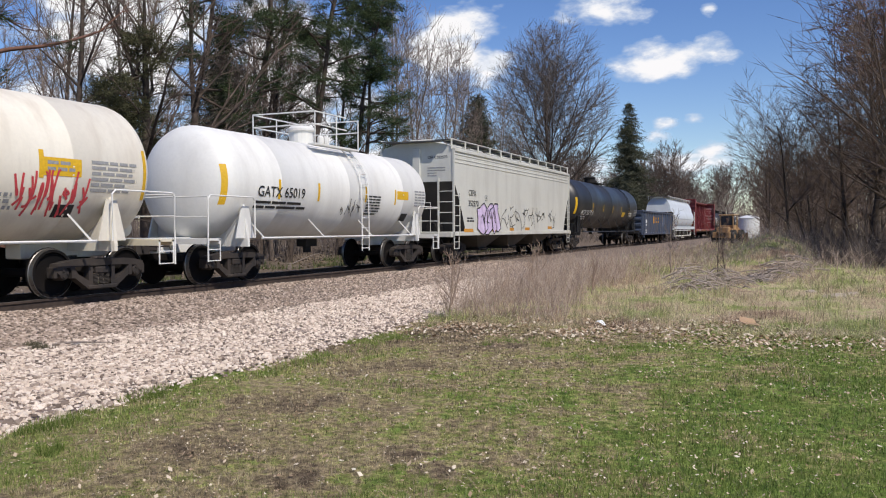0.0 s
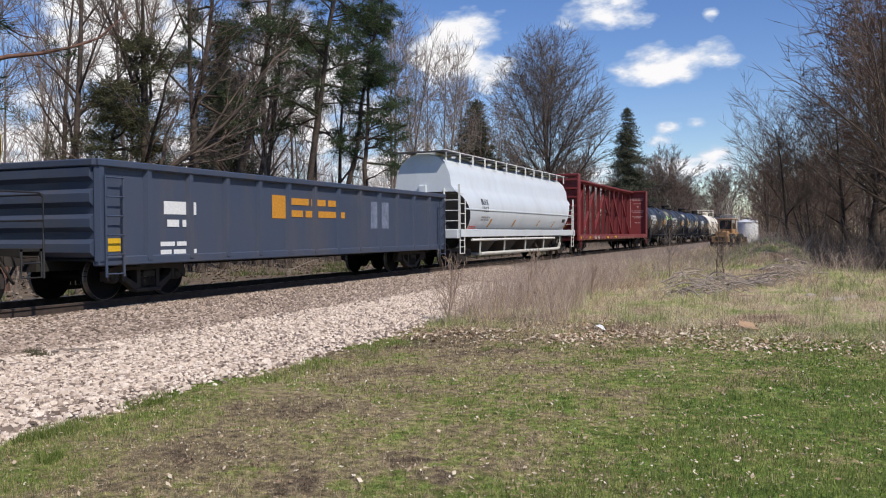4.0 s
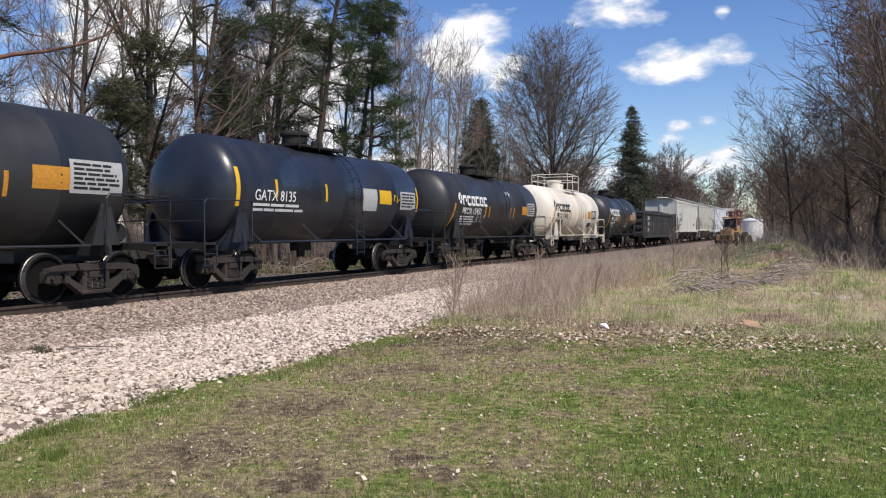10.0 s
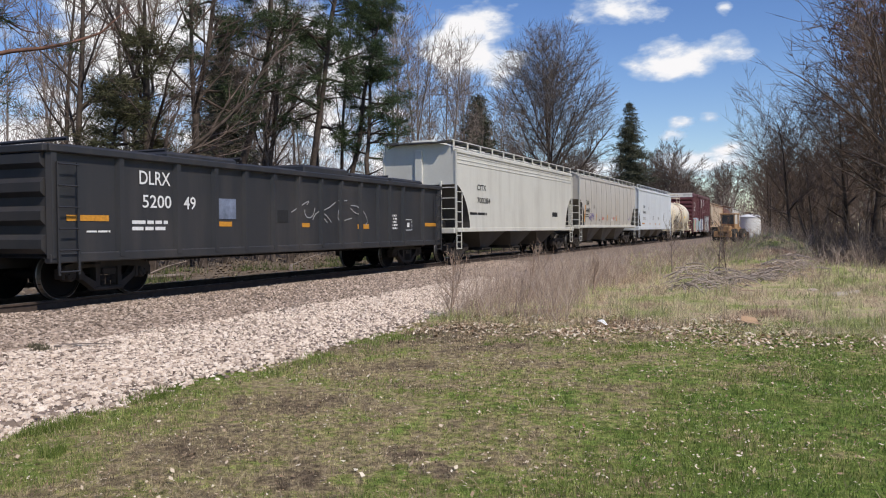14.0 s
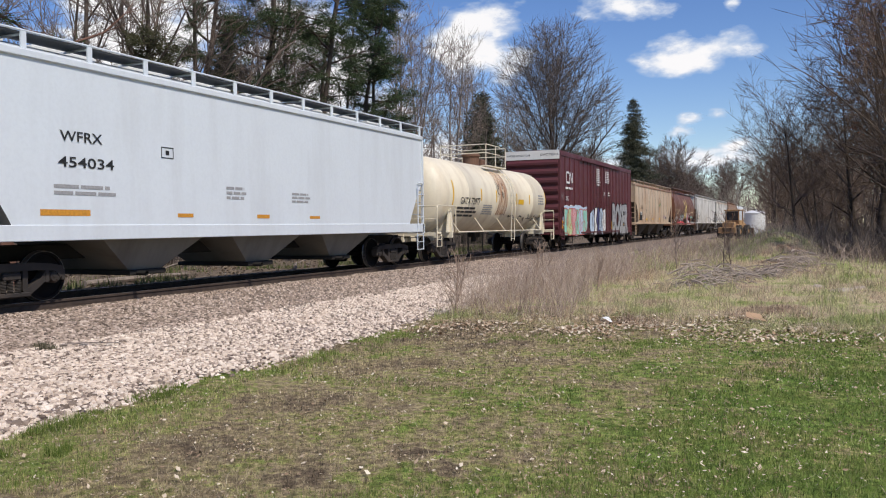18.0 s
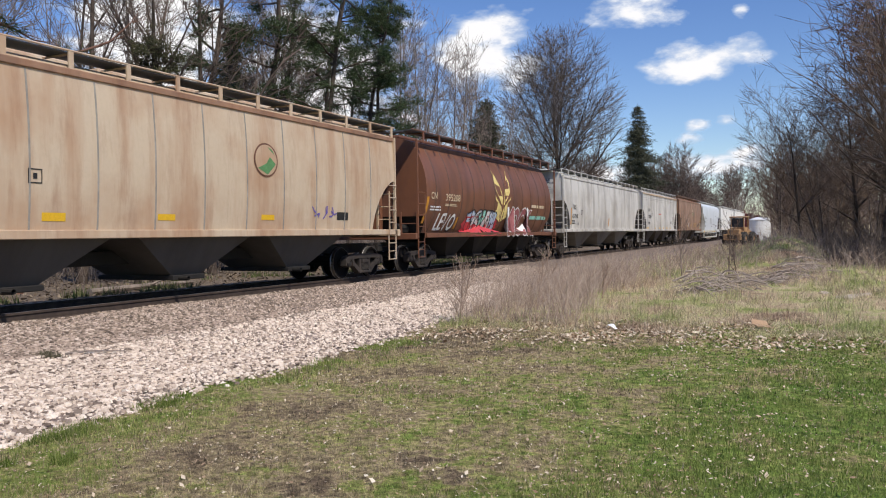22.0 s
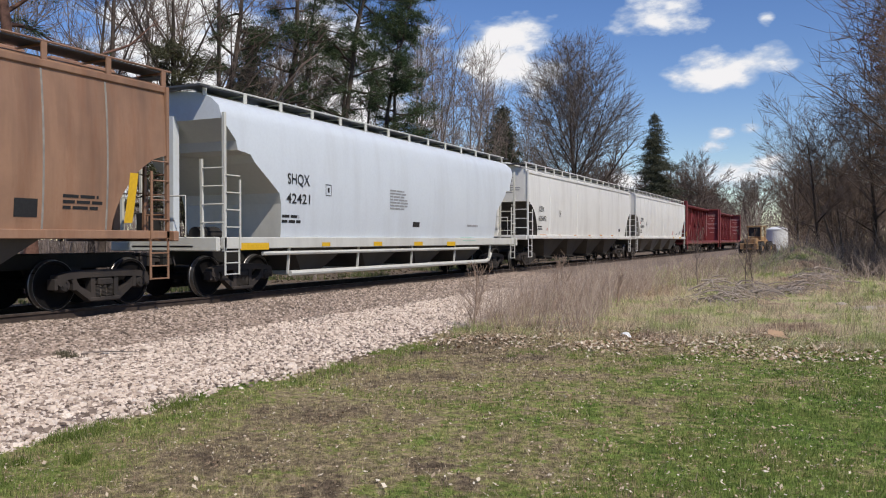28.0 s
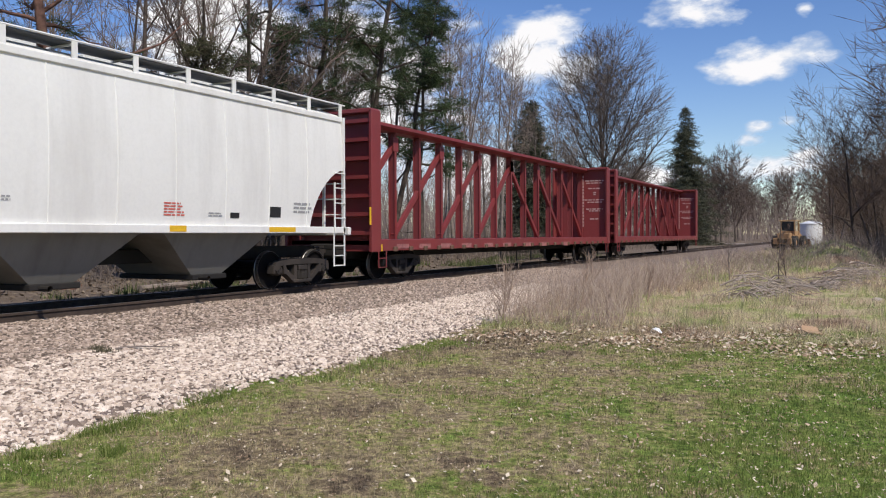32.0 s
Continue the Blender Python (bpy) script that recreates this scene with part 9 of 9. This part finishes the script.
def small_things():
    rng = random.Random(12)
    t = thing("dead_branch", "pale bare stick lying on the gravel", "branch", at=pose(-8.8, 7.95, bed_z(-8.8) + 0.03))
    part("stem", Shape().tube([(-0.25, -0.24, 0), (-0.05, -0.03, 0.02), (0.12, 0.1, 0.01), (0.30, 0.26, 0)], 0.016, 6, 0.007), M_bark_pale, t)
    part("twig", Shape().tube([(0.12, 0.1, 0.01), (0.22, 0.1, 0.06), (0.3, 0.13, 0.07)], 0.007, 5, 0.003), M_bark_pale, t)
    nr = np.random.default_rng(6)
    for x, y, r in ((-9.3, 7.62, 0.08), (-9.02, 7.5, 0.09)):
        n = 240
        g = np.stack([x + nr.normal(0, r * 0.6, n), y + nr.normal(0, r * 0.6, n), np.full(n, bed_z(x) + 0.01)], 1)
        o = blades("dead_weed", g, nr.uniform(0.03, 0.10, n), nr.uniform(0.008, 0.02, n), 0.95, M_deadweed, "dark withered weed clump in the gravel", "weed", int(abs(x) * 10))
        o["kind"] = "thing"
    for x, y, a, sx, sy in ((0.62, 20.4, 20, 0.26, 0.15), (0.98, 21.2, -35, 0.2, 0.15), (0.15, 21.6, 60, 0.12, 0.1)):
        s = Shape().extrude([(-sx, -sy), (sx * 0.8, -sy * 1.1), (sx, sy * 0.3), (sx * 0.4, sy), (-sx * 0.9, sy * 0.8)], "z", -0.04, 0.07)
        t = thing("concrete_slab", "broken grey concrete slab half buried in dead grass", "rubble", "rubble slabs", at=pose(x, y, height(x, y) - 0.035, 10, -8, a))
        part("slab", s, M_concrete, t)
    t = thing("brush_heap", "dark heap of cut brush at the foot of the wood", "brush pile", at=pose(0, 0, 0))
    for i in range(150):
        x, y = 2.6 + rng.gauss(0, 0.7), 42 + rng.gauss(0, 1.6)
        p = Vector((x, y, height(x, y) + abs(rng.gauss(0, 0.45)) * math.exp(-((x - 2.6) / 0.9) ** 2) + 0.05))
        a, l = rng.uniform(0, 6.283), rng.uniform(0.5, 1.6)
        d = Vector((math.cos(a), math.sin(a), rng.gauss(0, 0.25)))
        part("stick", Shape().tube([p - d * l * 0.5, p + Vector((0, 0, 0.06)), p + d * l * 0.5], rng.uniform(0.01, 0.035), 4, 0.006), M_bark_dark, t)


def wire_fence():
    """Dark fence behind the track."""
    t = thing("wire_fence", "low black metal fence standing behind the track", "fence", at=pose(-19.2, 0, height(-19.2, 50)))
    post = Shape().box(-0.04, 0.04, -0.04, 0.04, -0.2, 1.3, 0.01).mesh("post", M_under)
    bar = Shape().box(-0.01, 0.01, -0.01, 0.01, 0.08, 1.2).mesh("picket", M_under)
    for i in range(12):
        part("post", post, None, t, at=pose(0, 44 + i * 2.4, 0))
    for z in (0.1, 1.15):
        part("rail", Shape().box(-0.02, 0.02, 44, 70.4, z - 0.02, z + 0.02), M_under, t)
    for i in range(130):
        part("picket", bar, None, t, at=pose(0.02, 44.2 + i * 0.2, 0))


M_concrete = plain("weathered_concrete", (0.46, 0.39, 0.31), 0.95, 0, 0.3, 5)
M_deadweed = islands("dark_weeds", [(0.05, 0.045, 0.03), (0.12, 0.11, 0.07), (0.20, 0.17, 0.11)], 0.9)
M_shrub = plain("tawny_shrub_bark", (0.34, 0.25, 0.19), 0.95, 0, 0.3, 2, 0.1)
M_card = plain("tan_cardboard", (0.38, 0.25, 0.15), 0.8, 0, 0.15, 6)


# ---- clouds: far sheets of vapour that drift ----
def cloud_material(seed, dense):
    m = bpy.data.materials.new("cloud_vapour")
    m.use_nodes = True
    nt = m.node_tree
    nt.nodes.remove(nt.nodes["Principled BSDF"])
    tc = nt.nodes.new("ShaderNodeTexCoord")
    mp = nt.nodes.new("ShaderNodeMapping")
    mp.inputs["Location"].default_value, mp.inputs["Scale"].default_value = (seed * 3.7, seed * 1.3, 0), (0.6, 1.25, 1)
    nt.links.new(tc.outputs["Object"], mp.inputs["Vector"])
    n = add(nt, "ShaderNodeTexNoise", Scale=0.0085, Detail=9.0, Roughness=0.55)
    nt.links.new(mp.outputs["Vector"], n.inputs["Vector"])
    g = nt.nodes.new("ShaderNodeMapping")
    g.vector_type = "POINT"
    g.inputs["Location"].default_value, g.inputs["Scale"].default_value = (-1, -1, 0), (2, 2, 0)
    nt.links.new(tc.outputs["Generated"], g.inputs["Vector"])
    ln = nt.nodes.new("ShaderNodeVectorMath")
    ln.operation = "LENGTH"
    nt.links.new(g.outputs["Vector"], ln.inputs[0])
    mr = nt.nodes.new("ShaderNodeMapRange")
    mr.inputs["From Min"].default_value, mr.inputs["From Max"].default_value = 0.25, 1.0
    mr.inputs["To Min"].default_value, mr.inputs["To Max"].default_value = dense, -0.75
    nt.links.new(ln.outputs["Value"], mr.inputs["Value"])
    ad = nt.nodes.new("ShaderNodeMath")
    ad.operation = "ADD"
    nt.links.new(n.outputs["Fac"], ad.inputs[0])
    nt.links.new(mr.outputs["Result"], ad.inputs[1])
    wide = nt.nodes.new("ShaderNodeMapRange")
    wide.clamp = False
    wide.inputs["From Min"].default_value, wide.inputs["From Max"].default_value = 0.25, 0.75
    wide.inputs["To Min"].default_value, wide.inputs["To Max"].default_value = -0.15, 1.15
    nt.links.new(n.outputs["Fac"], wide.inputs["Value"])
    nt.links.new(wide.outputs["Result"], ad.inputs[0])
    mask = ramp(nt, ad.outputs[0], 0.36, 0.84)
    em = nt.nodes.new("ShaderNodeEmission")
    col = ramp(nt, ad.outputs[0], 0.5, 0.95, (0.62, 0.72, 0.85, 1), (1.0, 0.99, 0.98, 1))
    nt.links.new(col, em.inputs["Color"])
    em.inputs["Strength"].default_value = CLOUD_GLOW
    tr = nt.nodes.new("ShaderNodeBsdfTransparent")
    mx = nt.nodes.new("ShaderNodeMixShader")
    nt.links.new(mask, mx.inputs["Fac"])
    nt.links.new(tr.outputs[0], mx.inputs[1])
    nt.links.new(em.outputs[0], mx.inputs[2])
    nt.links.new(mx.outputs[0], nt.nodes["Material Output"].inputs["Surface"])
    return m


CLOUD_GLOW = 0.98
CLOUDS = []


def build_clouds():
    # bearing left of the track, height (degrees), width, tall (degrees), density
    far = 2600.0
    rows = ((9.2, 11.3, 11.0, 4.6, 0.46), (5.8, 11.9, 6.4, 3.4, 0.30), (12.5, 15.1, 9.6, 4.4, 0.42), (23.2, 13.0, 10.5, 9.6, 0.50), (20.4, 11.2, 6.0, 4.0, 0.34), (8.7, 7.2, 3.4, 1.8, 0.26), (7.0, 7.4, 3.4, 1.8, 0.22), (5.9, 14.1, 2.6, 2.0, 0.20), (9.2, 6.1, 3.4, 2.6, 0.2), (7.0, 4.4, 12.0, 4.2, 0.3),
            (34, 10.5, 20, 20, 0.5), (45, 13, 20, 18, 0.55), (50, 5, 20, 14, 0.5), (27, 4.0, 20, 9, 0.5), (39, 4, 20, 12, 0.5), (16, 3.6, 16, 6, 0.35))
    for i, (b, e, w, h, dense) in enumerate(rows):
        b, e = radians(b), radians(e)
        at = Vector((-math.sin(b) * math.cos(e), math.cos(b) * math.cos(e), math.sin(e))) * (far + i * 25)
        hw, hh = (far + i * 25) * math.tan(radians(w / 2)), (far + i * 25) * math.tan(radians(h / 2))
        me = Shape().put([(-hw, -hh, 0), (hw, -hh, 0), (hw, hh, 0), (-hw, hh, 0)], [(0, 1, 2, 3)]).mesh("cloud", cloud_material(i * 9.1 + 3, dense))
        ob = tagged(new("cloud", me), "white fair-weather cloud drifting in the blue sky", "cloud", "clouds", "structure")
        ob.matrix_basis = look(at, (0, 0, 1.6))
        ob.visible_shadow = False
        CLOUDS.append(ob)


def far_woods():
    """Woods so far behind the rest that their stems run together."""
    rng = np.random.default_rng(17)
    def patch(n, x0, x1, y0, y1):
        return np.stack([rng.uniform(x0, x1, n), rng.uniform(y0, y1, n), np.full(n, -0.1)], 1)
    for n, box, seed, hs in ((2600, (-115, -58, -25, 190), 31, (7, 15)), (3600, (-130, -22, 170, 330), 32, (4, 11)), (2000, (-16, 70, 150, 320), 33, (4, 10)), (1100, (6, 45, 45, 150), 34, (4, 10)), (1700, (-60, -26, 10, 140), 35, (2, 5))):
        g = patch(n, *box)
        o = stems("far_wood", g, rng.uniform(*hs, len(g)), 0.055 if hs[1] > 6 else 0.022, 0.12, M_farwood, "hazy brown leafless wood", seed, 3)
        o["category"] = "woods"


M_farwood = islands("distant_twigs", [(0.17, 0.13, 0.11), (0.25, 0.20, 0.17), (0.33, 0.28, 0.25)], 0.95)
build_grass()
far_woods()
sapling("slim bare sapling standing in the dead grass", -4.15, 28.5, 2.1, 3, M_twig)
sapling("dark forked bare sapling standing in the dead grass", -2.45, 26.6, 2.2, 4, M_twig_dark)
sapling("dark forked bare sapling standing in the dead grass", -2.25, 26.9, 1.7, 5, M_twig_dark)
for i, (x, y, h) in enumerate(((-5.9, 13.6, 1.3), (-5.2, 16.0, 1.3), (-6.6, 15.2, 1.2), (-5.8, 18.5, 1.4), (-4.6, 19.0, 1.1))):
    sapling("thin bare reddish weed shrub at the gravel's edge", x, y, h, 20 + i, M_shrub)
brush_pile()
wire_fence()
small_things()
fallen_log(-18.9, 17.0, -19.6, 22.0, 0.10, 1)
fallen_log(-19.5, 12.0, -21.5, 14.5, 0.12, 2)
fallen_log(-18.6, 27.0, -20.6, 30.0, 0.09, 3)
loader()
silo()
far_house()
dirt_road()
litter_bits()
build_clouds()


def end_marks():
    """Reporting marks on the leading ends of the hoppers."""
    for i, lines, z, size in ((2, ("CEFX 352570",), 3.92, 0.105), (15, ("TILX", "540602"), 4.0, 0.13), (16, ("WFRX", "454034"), 3.3, 0.13), (21, ("TILX", "637918"), 4.0, 0.13), (22, ("CITX", "702184"), 4.05, 0.11), (25, ("SHQX", "42421"), 4.0, 0.13), (26, ("CEFX", "635864"), 4.0, 0.12)):
        car, y = CARS[i][0], -(ENDS[i + 1] - ENDS[i]) / 2 + 0.85 - 0.006
        for j, word in enumerate(lines):
            vs, fs, wide = lettering(word)
            part("end_lettering", Shape().put([(0.45 + a * size, y, z - j * size * 1.35 + b * size) for a, b in vs], fs), M_ink, car)
        rng = random.Random(i)
        for j in range(4):
            part("stencil_line", Shape().box(0.45, 0.45 + rng.uniform(0.35, 0.75), y - 0.002, y, z - 0.36 - j * 0.10, z - 0.325 - j * 0.10), M_greyink, car)


end_marks()

# ---- motion ----
SPEEDS = ((0, 13.96), (8, 13.67), (16, 14.17), (24, 14.15), (32, 14.41))  # seconds, metres a second


def travelled(t):
    d = 0.0
    for (a, va), (b, vb) in zip(SPEEDS, SPEEDS[1:]):
        if t <= a:
            break
        e = min(t, b)
        ve = va + (vb - va) * (e - a) / (b - a)
        d += (va + ve) / 2 * (e - a)
    return d


def motions():
    for car, mid in CARS:
        walk(car, [(t, pose(TRACK_X, mid - travelled(t), RAIL_Z)) for t in range(0, 33, 2)])
    for ob in CLOUDS:
        m = ob.matrix_basis.copy()
        walk(ob, [(t, Matrix.Translation((3.1 * t, 1.0 * t, 0)) @ m) for t in (0, 16, 32)])
    # all wheels roll alike: one row a frame, about 58 degrees each
    first = WHEELS[0]
    walk(first, [(i / FPS, pose(0, 0, 0, math.degrees(travelled(i / FPS) / WHEEL_R))) for i in range(0, 32 * FPS + 1)])
    for w in WHEELS[1:]:
        w.rotation_mode = "QUATERNION"
        w.animation_data_create()
        w.animation_data.action = first.animation_data.action
        w.animation_data.action_slot = first.animation_data.action_slot


motions()
